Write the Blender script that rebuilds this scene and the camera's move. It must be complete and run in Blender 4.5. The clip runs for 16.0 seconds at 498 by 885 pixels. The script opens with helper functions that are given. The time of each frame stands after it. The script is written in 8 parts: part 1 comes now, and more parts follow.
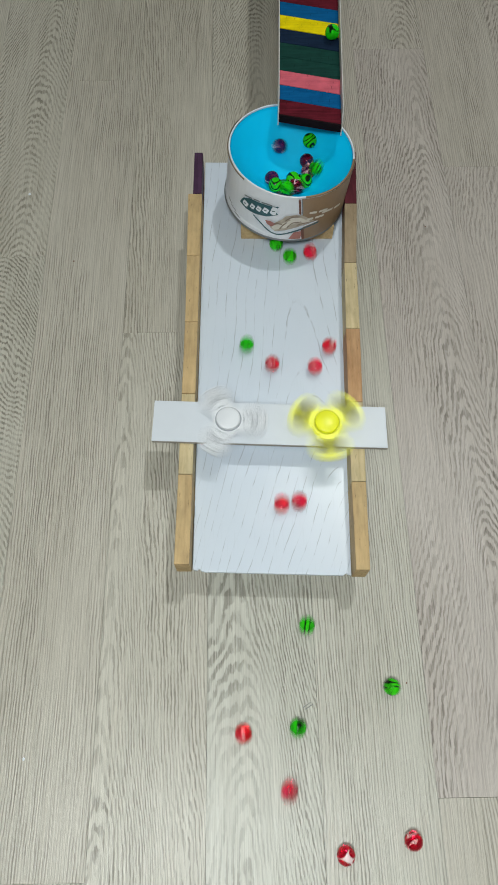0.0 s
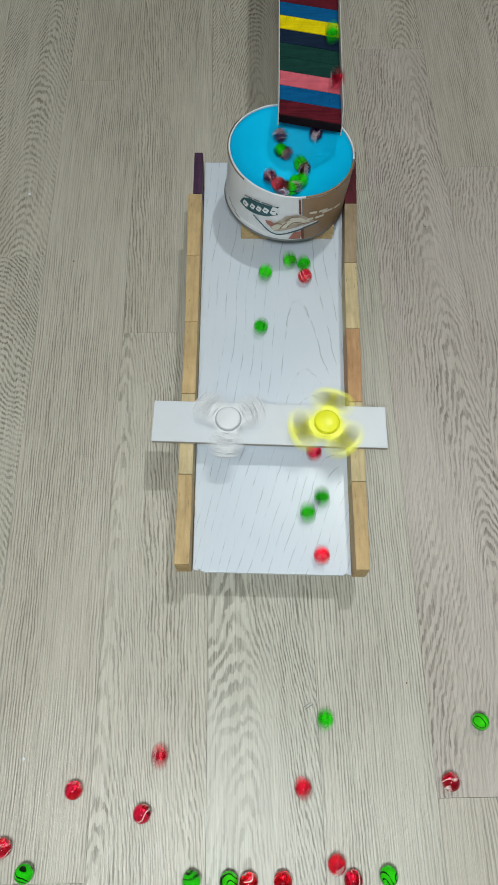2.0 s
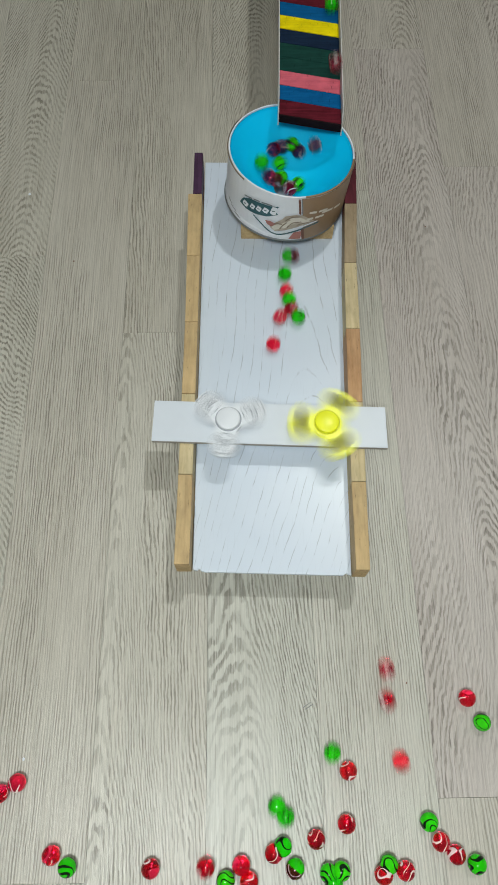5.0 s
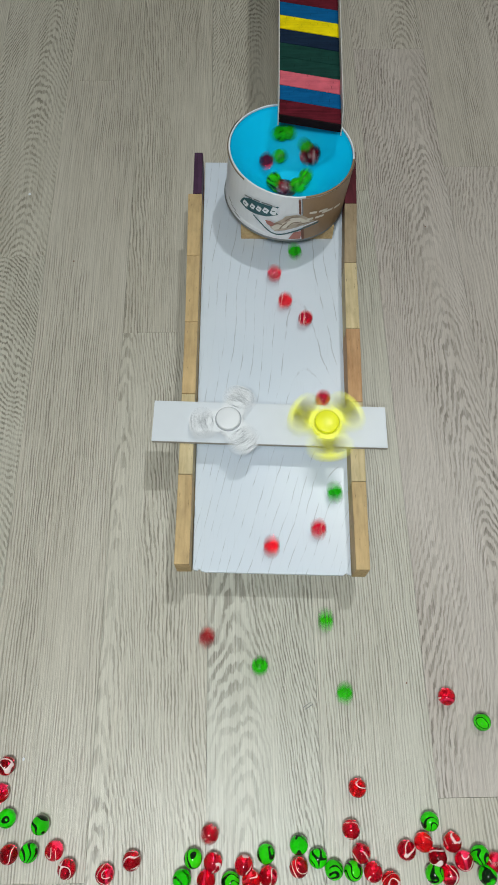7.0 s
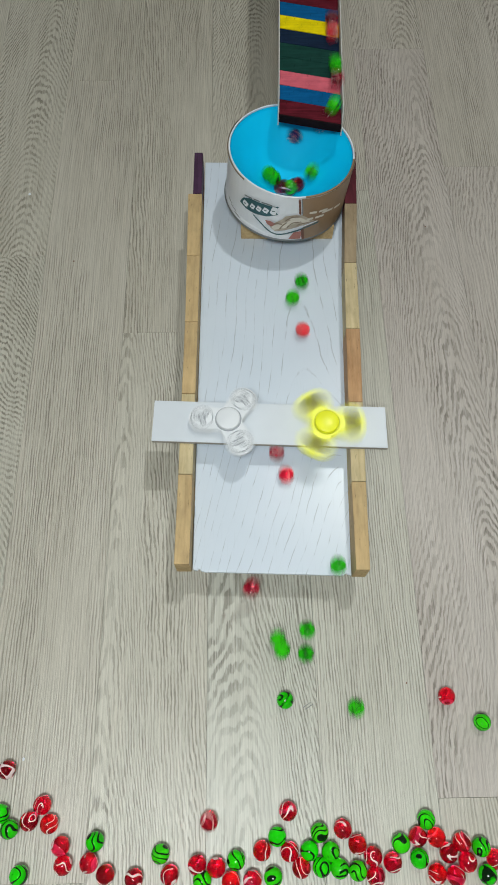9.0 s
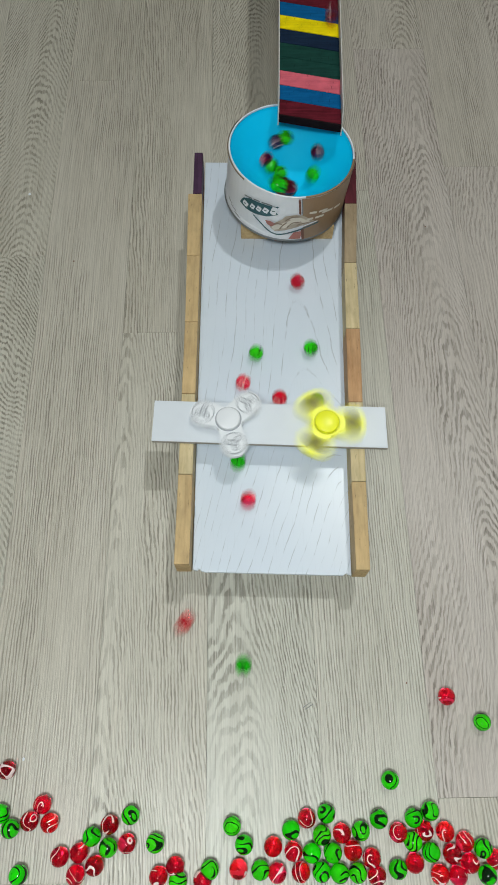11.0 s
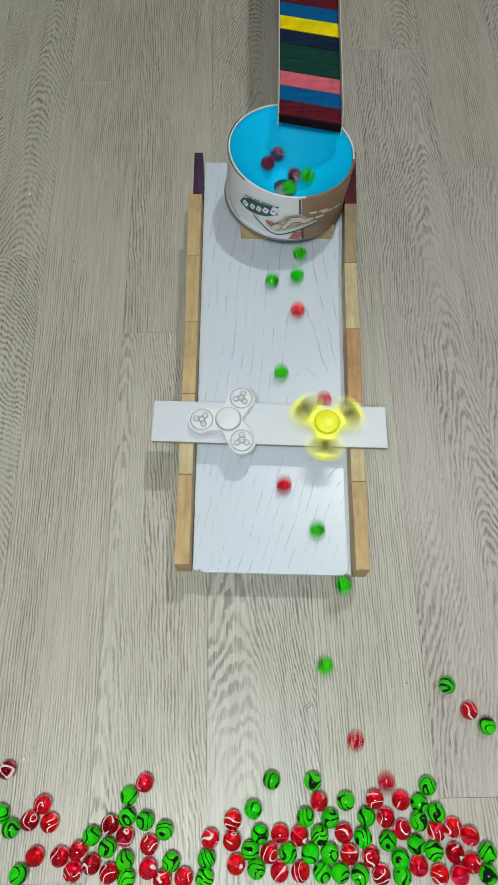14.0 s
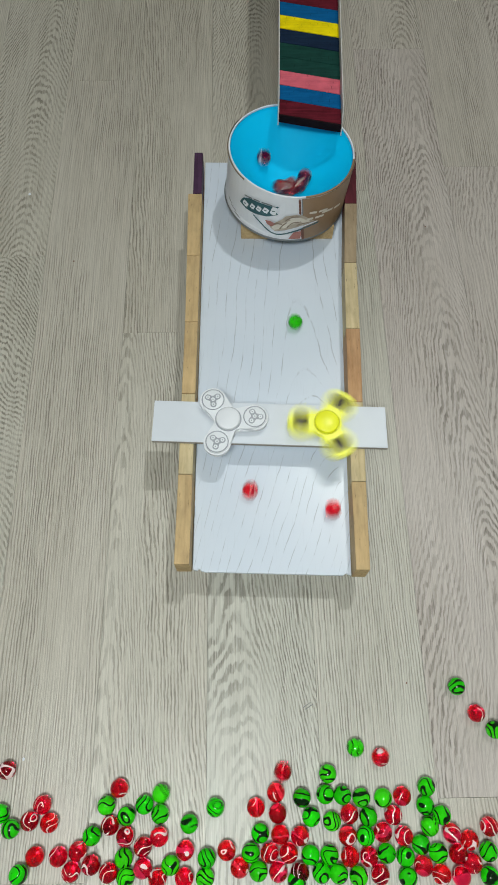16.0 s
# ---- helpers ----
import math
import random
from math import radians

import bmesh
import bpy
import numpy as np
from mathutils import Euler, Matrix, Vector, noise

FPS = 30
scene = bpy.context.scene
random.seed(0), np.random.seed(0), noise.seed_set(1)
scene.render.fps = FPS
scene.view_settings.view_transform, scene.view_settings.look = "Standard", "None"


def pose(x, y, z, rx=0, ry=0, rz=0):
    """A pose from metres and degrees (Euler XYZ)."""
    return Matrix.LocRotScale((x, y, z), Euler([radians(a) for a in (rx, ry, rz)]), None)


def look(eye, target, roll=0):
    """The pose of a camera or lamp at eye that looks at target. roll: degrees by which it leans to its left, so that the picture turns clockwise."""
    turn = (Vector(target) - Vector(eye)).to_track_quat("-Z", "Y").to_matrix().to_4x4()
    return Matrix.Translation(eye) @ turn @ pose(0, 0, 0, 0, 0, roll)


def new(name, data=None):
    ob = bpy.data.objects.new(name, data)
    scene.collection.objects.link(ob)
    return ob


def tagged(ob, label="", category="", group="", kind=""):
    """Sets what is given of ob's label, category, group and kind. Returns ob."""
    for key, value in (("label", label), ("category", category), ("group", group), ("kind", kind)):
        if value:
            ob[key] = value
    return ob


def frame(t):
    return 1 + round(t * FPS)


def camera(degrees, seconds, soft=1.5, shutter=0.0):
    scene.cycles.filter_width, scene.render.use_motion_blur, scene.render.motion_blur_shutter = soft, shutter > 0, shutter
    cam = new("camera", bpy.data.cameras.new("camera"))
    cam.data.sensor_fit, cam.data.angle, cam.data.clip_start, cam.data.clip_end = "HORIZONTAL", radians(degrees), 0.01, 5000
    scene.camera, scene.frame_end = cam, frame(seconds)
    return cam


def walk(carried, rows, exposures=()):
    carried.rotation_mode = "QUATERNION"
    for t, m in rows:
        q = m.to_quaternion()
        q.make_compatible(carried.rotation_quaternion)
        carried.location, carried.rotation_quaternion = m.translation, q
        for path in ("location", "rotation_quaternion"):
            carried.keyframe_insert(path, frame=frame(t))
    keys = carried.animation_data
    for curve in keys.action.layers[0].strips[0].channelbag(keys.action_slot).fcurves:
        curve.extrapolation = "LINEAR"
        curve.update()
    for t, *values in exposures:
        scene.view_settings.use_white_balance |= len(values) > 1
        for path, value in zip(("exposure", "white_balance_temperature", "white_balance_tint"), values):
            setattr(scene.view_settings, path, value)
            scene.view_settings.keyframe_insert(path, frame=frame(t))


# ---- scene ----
CLIP = 16.0
cam = camera(40.36, CLIP, soft=1.7, shutter=0.7)
walk(cam, [(0.0, pose(0, 0, 0.64, 23.8, 0, 0)), (CLIP, pose(0, 0, 0.64, 23.8, 0, 0))], exposures=[(0.0, 0.0), (CLIP, 0.0)])

# ---------- light: a ceiling lamp and an added fill in a closed white room ---
world = bpy.data.worlds.new("room_world")
world.use_nodes = True
world.node_tree.nodes["Background"].inputs[0].default_value = (0.8, 0.9, 1.0, 1)
world.node_tree.nodes["Background"].inputs[1].default_value = 0.1
scene.world = world


def area_lamp(name, eye, target, size, watts, colour):
    data = bpy.data.lights.new(name, "AREA")
    data.shape, data.size, data.energy, data.color = "DISK", size, watts, colour
    ob = new(name, data)
    ob.matrix_world = look(eye, target)
    return ob


LAMP = (0.46, 1.01, 2.40)
area_lamp("ceiling_lamp_light", LAMP, (LAMP[0], LAMP[1], 0), 0.08, 13.6, (0.955, 1.0, 0.98))
# unseen fill above the camera, added to brighten the near floor
SECOND = (-0.07, -0.23, 1.10)
area_lamp("added_fill_light", SECOND, (SECOND[0], SECOND[1], 0), 0.26, 7.75, (0.915, 1.0, 1.0))


# ---------- materials ----------
def material(name, base, rough=0.5, metal=0.0, coat=0.0):
    m = bpy.data.materials.new(name)
    m.use_nodes = True
    b = m.node_tree.nodes["Principled BSDF"]
    b.inputs["Base Color"].default_value = (*base, 1)
    b.inputs["Roughness"].default_value = rough
    b.inputs["Metallic"].default_value = metal
    b.inputs["Coat Weight"].default_value = coat
    b.inputs["Coat Roughness"].default_value = 0.04
    return m


class Nodes:
    """Short writing for node trees."""

    def __init__(self, m):
        self.tree = m.node_tree
        self.bsdf = m.node_tree.nodes["Principled BSDF"]

    def add(self, kind, **values):
        n = self.tree.nodes.new(kind)
        for key, value in values.items():
            n.inputs[key.replace("_", " ")].default_value = value
        return n

    def link(self, a, b):
        self.tree.links.new(a, b)

    def coords(self, scale, random_shift=0.0):
        tc = self.tree.nodes.new("ShaderNodeTexCoord")
        mp = self.add("ShaderNodeMapping")
        mp.inputs["Scale"].default_value = scale
        self.link(tc.outputs["Object"], mp.inputs["Vector"])
        if random_shift:
            info = self.tree.nodes.new("ShaderNodeObjectInfo")
            mul = self.tree.nodes.new("ShaderNodeVectorMath")
            mul.operation = "MULTIPLY"
            comb = self.tree.nodes.new("ShaderNodeCombineXYZ")
            for k in range(3):
                self.link(info.outputs["Random"], comb.inputs[k])
            mul.inputs[1].default_value = (random_shift, random_shift * 1.7, random_shift * 0.6)
            self.link(comb.outputs[0], mul.inputs[0])
            self.link(mul.outputs[0], mp.inputs["Location"])
        return mp.outputs["Vector"]

    def noise(self, vec, scale, detail=4.0, rough=0.55, distortion=0.0):
        n = self.add("ShaderNodeTexNoise", Scale=scale, Detail=detail, Roughness=rough, Distortion=distortion)
        self.link(vec, n.inputs["Vector"])
        return n.outputs["Fac"]

    def ramp(self, fac, stops):
        n = self.tree.nodes.new("ShaderNodeValToRGB")
        el = n.color_ramp.elements
        while len(el) < len(stops):
            el.new(0.5)
        for e, (p, c) in zip(el, stops):
            e.position = p
            e.color = (*c, 1) if len(c) == 3 else c
        self.link(fac, n.inputs["Fac"])
        return n.outputs["Color"]

    def mix(self, a, b, fac, blend="MIX"):
        n = self.tree.nodes.new("ShaderNodeMix")
        n.data_type, n.blend_type = "RGBA", blend
        for value, slot in ((fac, 0), (a, 6), (b, 7)):
            if hasattr(value, "is_linked"):
                self.link(value, n.inputs[slot])
            elif slot == 0:
                n.inputs[0].default_value = value
            else:
                n.inputs[slot].default_value = (*value, 1)
        return n.outputs[2]

    def maths(self, op, a, b=0.0, c=0.0):
        n = self.tree.nodes.new("ShaderNodeMath")
        n.operation = op
        for k, value in enumerate((a, b, c)):
            if hasattr(value, "is_linked"):
                self.link(value, n.inputs[k])
            else:
                n.inputs[k].default_value = value
        return n.outputs[0]

    def bump(self, height, strength, distance=0.001):
        n = self.add("ShaderNodeBump", Strength=strength, Distance=distance)
        self.link(height, n.inputs["Height"])
        self.link(n.outputs[0], self.bsdf.inputs["Normal"])


def g(v):
    return (v, v, v)


def oak_floor():
    m = material("grey_oak_laminate", (0.4, 0.39, 0.35), 0.42)
    n = Nodes(m)
    info = n.tree.nodes.new("ShaderNodeObjectInfo")
    sep = n.tree.nodes.new("ShaderNodeSeparateXYZ")
    n.link(n.coords((1, 1, 1)), sep.inputs[0])
    kind = n.tree.nodes.new("ShaderNodeSeparateColor")
    n.link(info.outputs["Color"], kind.inputs[0])
    arch, heart, steep = kind.outputs[0], kind.outputs[1], kind.outputs[2]
    # growth rings cut by the face: straight lines, or nested arches about the heart of the cut
    slow = n.maths("SUBTRACT", n.noise(n.coords((11, 3.0, 1), 9.0), 1.0, 2.0, 0.45), 0.5)
    wave = n.noise(n.coords((34, 11, 1), 5.0), 1.0, 3.0, 0.6)
    rough = n.noise(n.coords((230, 60, 1), 6.0), 1.0, 2.0, 0.65)
    aside = n.maths("SUBTRACT", sep.outputs["X"], n.maths("MULTIPLY_ADD", heart, 0.0991, -0.0496))
    slant = n.maths("MULTIPLY_ADD", steep, 20.0, -10.0)
    round_off = n.maths("DIVIDE", 0.070, slant)
    leg = n.maths("SQRT", n.maths("MULTIPLY_ADD", aside, aside, n.maths("MULTIPLY", round_off, round_off)))
    along = n.maths("DIVIDE", sep.outputs["Y"], slant)
    curved = n.maths("MULTIPLY", n.maths("ADD", leg, along), n.maths("MULTIPLY", arch, 330.0))
    straight = n.maths("MULTIPLY", sep.outputs["X"], n.maths("MULTIPLY", n.maths("SUBTRACT", 1.0, arch), 390.0))
    ring = n.maths("ADD", n.maths("ADD", curved, straight), n.maths("MULTIPLY", slow, n.maths("MULTIPLY_ADD", arch, 16.0, 5.0)))
    ring = n.maths("ADD", ring, n.maths("MULTIPLY", wave, 2.2))
    ring = n.maths("ADD", ring, n.maths("MULTIPLY", rough, n.maths("MULTIPLY_ADD", arch, 0.55, 0.7)))
    saw = n.maths("FRACT", ring)
    lines = n.ramp(saw, [(0.0, g(0.15)), (0.10, g(0.0)), (0.44, g(0.0)), (0.58, g(0.9)), (0.88, g(1.0)), (1.0, g(0.15))])
    fade = n.ramp(n.noise(n.coords((16, 3.2, 1), 11.0), 1.0, 3.0, 0.6), [(0.34, g(0.25)), (0.57, g(1.0))])
    broken = n.ramp(n.noise(n.coords((330, 26, 1), 4.0), 1.0, 3.0, 0.65), [(0.36, g(0.25)), (0.58, g(1.0))])
    fibre = n.ramp(n.noise(n.coords((900, 12, 1), 3.0), 1.0, 3.0, 0.7), [(0.35, g(0.0)), (0.65, g(1.0))])
    patch = n.noise(n.coords((10, 2.5, 1), 4.0), 1.0, 3.0)
    tone = n.ramp(patch, [(0.3, (0.520, 0.502, 0.450)), (0.7, (0.606, 0.594, 0.546))])
    amount = n.maths("MULTIPLY", n.maths("MULTIPLY", lines, fade), broken)
    col = n.mix(tone, n.mix(tone, (0.31, 0.285, 0.25), 1.0, "MULTIPLY"), n.maths("MULTIPLY", amount, n.maths("MULTIPLY_ADD", arch, 0.14, 0.78)))
    col = n.mix(col, n.mix(col, (0.72, 0.70, 0.67), 1.0, "MULTIPLY"), n.maths("MULTIPLY", n.maths("SUBTRACT", 1.0, fibre), 0.8))
    scratch = n.ramp(n.noise(n.coords((1500, 9, 1), 8.0), 1.0, 2.0, 0.6), [(0.52, g(0.0)), (0.66, g(1.0))])
    col = n.mix(col, (0.70, 0.66, 0.59), n.maths("MULTIPLY", scratch, 0.36))
    # tint of each strip; its pale green end also carries floor glare
    shade = n.ramp(info.outputs["Alpha"], [(0.0, (0.985, 0.915, 0.945)), (0.5, (1.005, 0.978, 0.925)), (1.0, (1.01, 1.06, 1.045))])
    n.link(n.mix(col, shade, 1.0, "MULTIPLY"), n.bsdf.inputs["Base Color"])
    n.bump(n.maths("SUBTRACT", fibre, amount), 0.3, 0.0003)
    n.link(n.maths("MULTIPLY_ADD", patch, 0.18, 0.28), n.bsdf.inputs["Roughness"])
    return m


def white_board():
    m = material("white_wood_laminate", (0.66, 0.71, 0.74), 0.30)
    n = Nodes(m)
    slow = n.noise(n.coords((7, 2.4, 1)), 1.0, 2.0)
    sep = n.tree.nodes.new("ShaderNodeSeparateXYZ")
    n.link(n.coords((1, 1, 1)), sep.inputs[0])
    wob = n.noise(n.coords((60, 26, 1)), 1.0, 3.0)
    lean = n.maths("MINIMUM", n.maths("SUBTRACT", sep.outputs["Y"], 0.37), 0.0)
    lean = n.maths("MULTIPLY", lean, lean)
    aside = n.maths("SUBTRACT", sep.outputs["X"], n.maths("MULTIPLY_ADD", lean, 2.2, 0.055))
    leg = n.maths("SQRT", n.maths("MULTIPLY_ADD", aside, aside, 0.00045))
    ring = n.maths("ADD", n.maths("MULTIPLY", leg, 112.0), n.maths("MULTIPLY", slow, 5.0))
    ring = n.maths("ADD", ring, n.maths("MULTIPLY_ADD", lean, -302.0, n.maths("MULTIPLY", sep.outputs["Y"], 8.0)))
    ring = n.maths("ADD", ring, n.maths("MULTIPLY", wob, 0.42))
    saw = n.maths("FRACT", ring)
    line = n.ramp(saw, [(0.0, g(0.9)), (0.035, g(0.8)), (0.065, g(0.0)), (0.96, g(0.0)), (1.0, g(0.9))])
    broken = n.ramp(n.noise(n.coords((90, 26, 1)), 1.0, 3.0, 0.6), [(0.46, g(0.06)), (0.59, g(1.0))])
    fleck = n.ramp(n.noise(n.coords((620, 26, 1)), 1.0, 3.0), [(0.6, g(0.0)), (0.75, g(1.0))])
    mark = n.maths("ADD", n.maths("MULTIPLY", line, broken), n.maths("MULTIPLY", fleck, 0.14))
    mark = n.maths("MINIMUM", mark, 1.0)
    cloud = n.ramp(n.noise(n.coords((6, 6, 6)), 1.0, 3.0), [(0.3, (0.60, 0.67, 0.755)), (0.7, (0.66, 0.72, 0.80))])
    n.link(n.mix(cloud, (0.22, 0.24, 0.26), n.maths("MULTIPLY", mark, 0.60)), n.bsdf.inputs["Base Color"])
    n.bump(n.maths("SUBTRACT", 1.0, mark), 0.3, 0.0003)
    return m


def timber(name, light, dark, across=False):
    m = material(name, light, 0.8 if across else 0.62)
    n = Nodes(m)
    grain = n.noise(n.coords((26, 420, 300) if across else (260, 16, 260), 6.0), 1.0, 5.0, 0.65, 0.4)
    blot = n.noise(n.coords((60, 90, 60) if across else (90, 34, 90), 3.0), 1.0, 4.0, 0.6)
    c = n.ramp(grain, [(0.3, dark), (0.65, light)])
    worn = n.ramp(blot, [(0.3, g(0.80)), (0.5, g(0.97)), (0.7, g(1.10))])
    pits = n.ramp(n.noise(n.coords((900, 120, 900), 2.0), 1.0, 2.0), [(0.66, g(1.0)), (0.72, g(0.45))])
    worn = n.mix(worn, pits, 1.0, "MULTIPLY")
    n.bsdf.inputs["Specular IOR Level"].default_value = 0.06 if across else 0.22
    n.link(n.mix(c, worn, 1.0, "MULTIPLY"), n.bsdf.inputs["Base Color"])
    n.bump(grain, 0.35, 0.0005)
    return m


def plain(name, base, rough=0.5, vary=0.06, scale=60.0, coat=0.0, relief=0.0):
    m = material(name, base, rough, 0.0, coat)
    n = Nodes(m)
    f = n.noise(n.coords((1, 1, 1), 2.0), scale, 3.0)
    n.link(n.mix(tuple(v * (1 - vary) for v in base), tuple(min(1, v * (1 + vary)) for v in base), f), n.bsdf.inputs["Base Color"])
    if relief:
        n.bump(f, relief, 0.0005)
    return m


def marble_glass(name, shades, streak, thin, amount, clear, wind, sway):
    m = material(name, shades[0], 0.05)
    n = Nodes(m)
    info = n.tree.nodes.new("ShaderNodeObjectInfo")
    rnd = info.outputs["Random"]
    vec = n.coords((1, 1, 1), 0.35)
    # ribbons that wind round the ball
    sep = n.tree.nodes.new("ShaderNodeSeparateXYZ")
    n.link(vec, sep.inputs[0])
    bend = n.noise(vec, 75.0, 0.0)
    turns = n.maths("ADD", n.maths("MULTIPLY", sep.outputs["X"], wind), n.maths("MULTIPLY", bend, sway))
    wide = n.ramp(n.noise(vec, 95.0, 0.0), [(0.3, g(0.45)), (0.7, g(1.0))])
    off = n.maths("ABSOLUTE", n.maths("SUBTRACT", n.maths("FRACT", turns), 0.5))
    band = n.ramp(n.maths("DIVIDE", off, wide), [(thin, g(1.0)), (thin * 1.35, g(0.0))])
    keep = n.ramp(n.noise(vec, 60.0, 0.0), [(amount, g(0.0)), (amount + 0.03, g(1.0))])
    body = n.ramp(rnd, [(k / (len(shades) - 1), c) for k, c in enumerate(shades)])
    cloudy = n.ramp(n.noise(vec, 85.0, 2.0), [(0.3, g(0.8)), (0.7, g(1.15))])
    body = n.mix(body, cloudy, 1.0, "MULTIPLY")
    ribbon = n.maths("MULTIPLY", band, keep)
    n.link(n.mix(body, streak, ribbon), n.bsdf.inputs["Base Color"])
    # the ribbons are opaque, the glass between them clear
    n.link(n.maths("MULTIPLY_ADD", ribbon, -clear, clear), n.bsdf.inputs["Transmission Weight"])
    n.bsdf.inputs["IOR"].default_value = 1.45
    n.bsdf.inputs["Specular IOR Level"].default_value = 0.4
    return m


OAK = oak_floor()
JOINT = plain("dark_floor_joint", (0.22, 0.20, 0.17), 0.8)
WHITE_BOARD = white_board()
PINE = timber("pine_block", (0.60, 0.435, 0.225), (0.48, 0.33, 0.16))
PALE_PINE = timber("pale_pine_block", (0.64, 0.53, 0.32), (0.50, 0.39, 0.21))
BROWN_WOOD = timber("brown_wood_block", (0.57, 0.345, 0.18), (0.40, 0.215, 0.10))
TAN_WOOD = timber("tan_wood_block", (0.40, 0.31, 0.20), (0.30, 0.22, 0.13))
RED_WOOD = timber("dark_red_stained_wood", (0.115, 0.016, 0.026), (0.065, 0.008, 0.014))
SLAT_RED = timber("dark_red_slat", (0.15, 0.014, 0.026), (0.055, 0.007, 0.012), True)
# near black, for the shaded end face of the chute
END_SHADE = timber("end_shade_black", (0.020, 0.010, 0.012), (0.010, 0.005, 0.006), True)
PURPLE_WOOD = timber("purple_stained_wood", (0.075, 0.032, 0.075), (0.045, 0.018, 0.045))
BLUE_WOOD = timber("blue_stained_wood", (0.003, 0.115, 0.31), (0.002, 0.08, 0.23), True)
NAVY_WOOD = timber("navy_stained_wood", (0.012, 0.028, 0.062), (0.007, 0.016, 0.038), True)
GREEN_WOOD = timber("dark_green_stained_wood", (0.012, 0.06, 0.048), (0.007, 0.036, 0.03), True)
YELLOW_WOOD = timber("yellow_stained_wood", (0.90, 0.74, 0.004), (0.80, 0.62, 0.003), True)
PINK_WOOD = timber("pink_stained_wood", (0.72, 0.15, 0.20), (0.60, 0.11, 0.15), True)
CARD = plain("white_cardboard", (0.62, 0.61, 0.58), 0.8, 0.08, 120.0, 0.0, 0.2)
PAPER = plain("white_coated_paper", (0.80, 0.83, 0.88), 0.35, 0.04, 90.0)
CYAN = plain("cyan_plastic_lining", (0.001, 0.60, 0.99), 0.6, 0.04, 30.0)
CYAN.node_tree.nodes["Principled BSDF"].inputs["Specular IOR Level"].default_value = 0.12
TUB_BROWN = plain("brown_printed_paper", (0.29, 0.185, 0.105), 0.4, 0.12, 70.0)
TUB_RED = plain("dark_brown_printed_stripe", (0.16, 0.055, 0.03), 0.4, 0.1)
TEAL = plain("dark_teal_ink", (0.02, 0.10, 0.12), 0.4)
CREAM = plain("cream_ink", (0.70, 0.65, 0.57), 0.4, 0.15, 150.0)
GREY_INK = plain("grey_ink", (0.2, 0.22, 0.23), 0.45)
BAR_WHITE = plain("white_painted_strip", (0.66, 0.70, 0.75), 0.4, 0.04, 40.0)
BAR_EDGE = plain("grey_strip_edge", (0.33, 0.31, 0.27), 0.7)
SPIN_WHITE = plain("white_abs_plastic", (0.77, 0.79, 0.82), 0.42, 0.02, 30.0, 0.1)
SPIN_YELLOW = plain("yellow_abs_plastic", (0.95, 0.96, 0.03), 0.35, 0.03, 30.0)
# SPIN_YELLOW darkened, for the shade in the cap's groove
YELLOW_GROOVE = plain("shaded_yellow_plastic", (0.64, 0.65, 0.02), 0.45)
STEEL = material("dark_steel", (0.10, 0.09, 0.06), 0.4, 0.7)
GROOVE = plain("grey_relief_plastic", (0.34, 0.36, 0.39), 0.4)
INK_RED = plain("dull_red_ink", (0.42, 0.17, 0.14), 0.45, 0.2, 300.0)
SCOOP = plain("cream_brown_ink", (0.46, 0.39, 0.31), 0.42, 0.35, 260.0)
SCOOP_DARK = plain("brown_ink", (0.24, 0.18, 0.13), 0.42, 0.3, 260.0)
SPLINTER = plain("grey_dry_wood", (0.20, 0.20, 0.20), 0.7, 0.15, 300.0)
RED_GLASS = marble_glass("red_marble_glass", [(0.62, 0.006, 0.034), (0.96, 0.024, 0.120), (0.80, 0.010, 0.065), (0.98, 0.032, 0.060)], (0.86, 0.68, 0.68), 0.085, 0.45, 0.96, 85.0, 3.0)
GREEN_GLASS = marble_glass("green_marble_glass", [(0.022, 0.70, 0.004), (0.016, 0.95, 0.006), (0.065, 0.93, 0.008), (0.016, 0.82, 0.008)], (0.002, 0.016, 0.003), 0.165, 0.28, 0.34, 120.0, 4.2)
PLASTER = plain("white_wall_plaster", (0.78, 0.78, 0.76), 0.9, 0.04, 6.0)
LAMP_GLOW = material("lamp_glow", (0.9, 0.9, 0.9), 0.5)
LAMP_GLOW.node_tree.nodes["Principled BSDF"].inputs["Emission Color"].default_value = (1, 0.97, 0.92, 1)
LAMP_GLOW.node_tree.nodes["Principled BSDF"].inputs["Emission Strength"].default_value = 6.0


chance = random.Random(4)


# ---------- small builders ----------
def mesh_of(name, bm, mat, smooth=False):
    me = bpy.data.meshes.new(name)
    bmesh.ops.recalc_face_normals(bm, faces=bm.faces)
    bm.to_mesh(me)
    bm.free()
    me.materials.append(mat)
    if smooth:
        for p in me.polygons:
            p.use_smooth = True
    return me


def part(name, bm, mat, parent=None, label="", smooth=False, at=None):
    ob = new(name, mesh_of(name, bm, mat, smooth))
    if at is not None:
        ob.matrix_basis = at
    if parent is not None:
        ob.parent = parent
    if label:
        ob["label"] = label
    return ob


def thing(name, label, category, group="", kind="", at=None):
    ob = new(name)
    ob.empty_display_size = 0.01
    if at is not None:
        ob.matrix_basis = at
    return tagged(ob, label, category, group, kind)


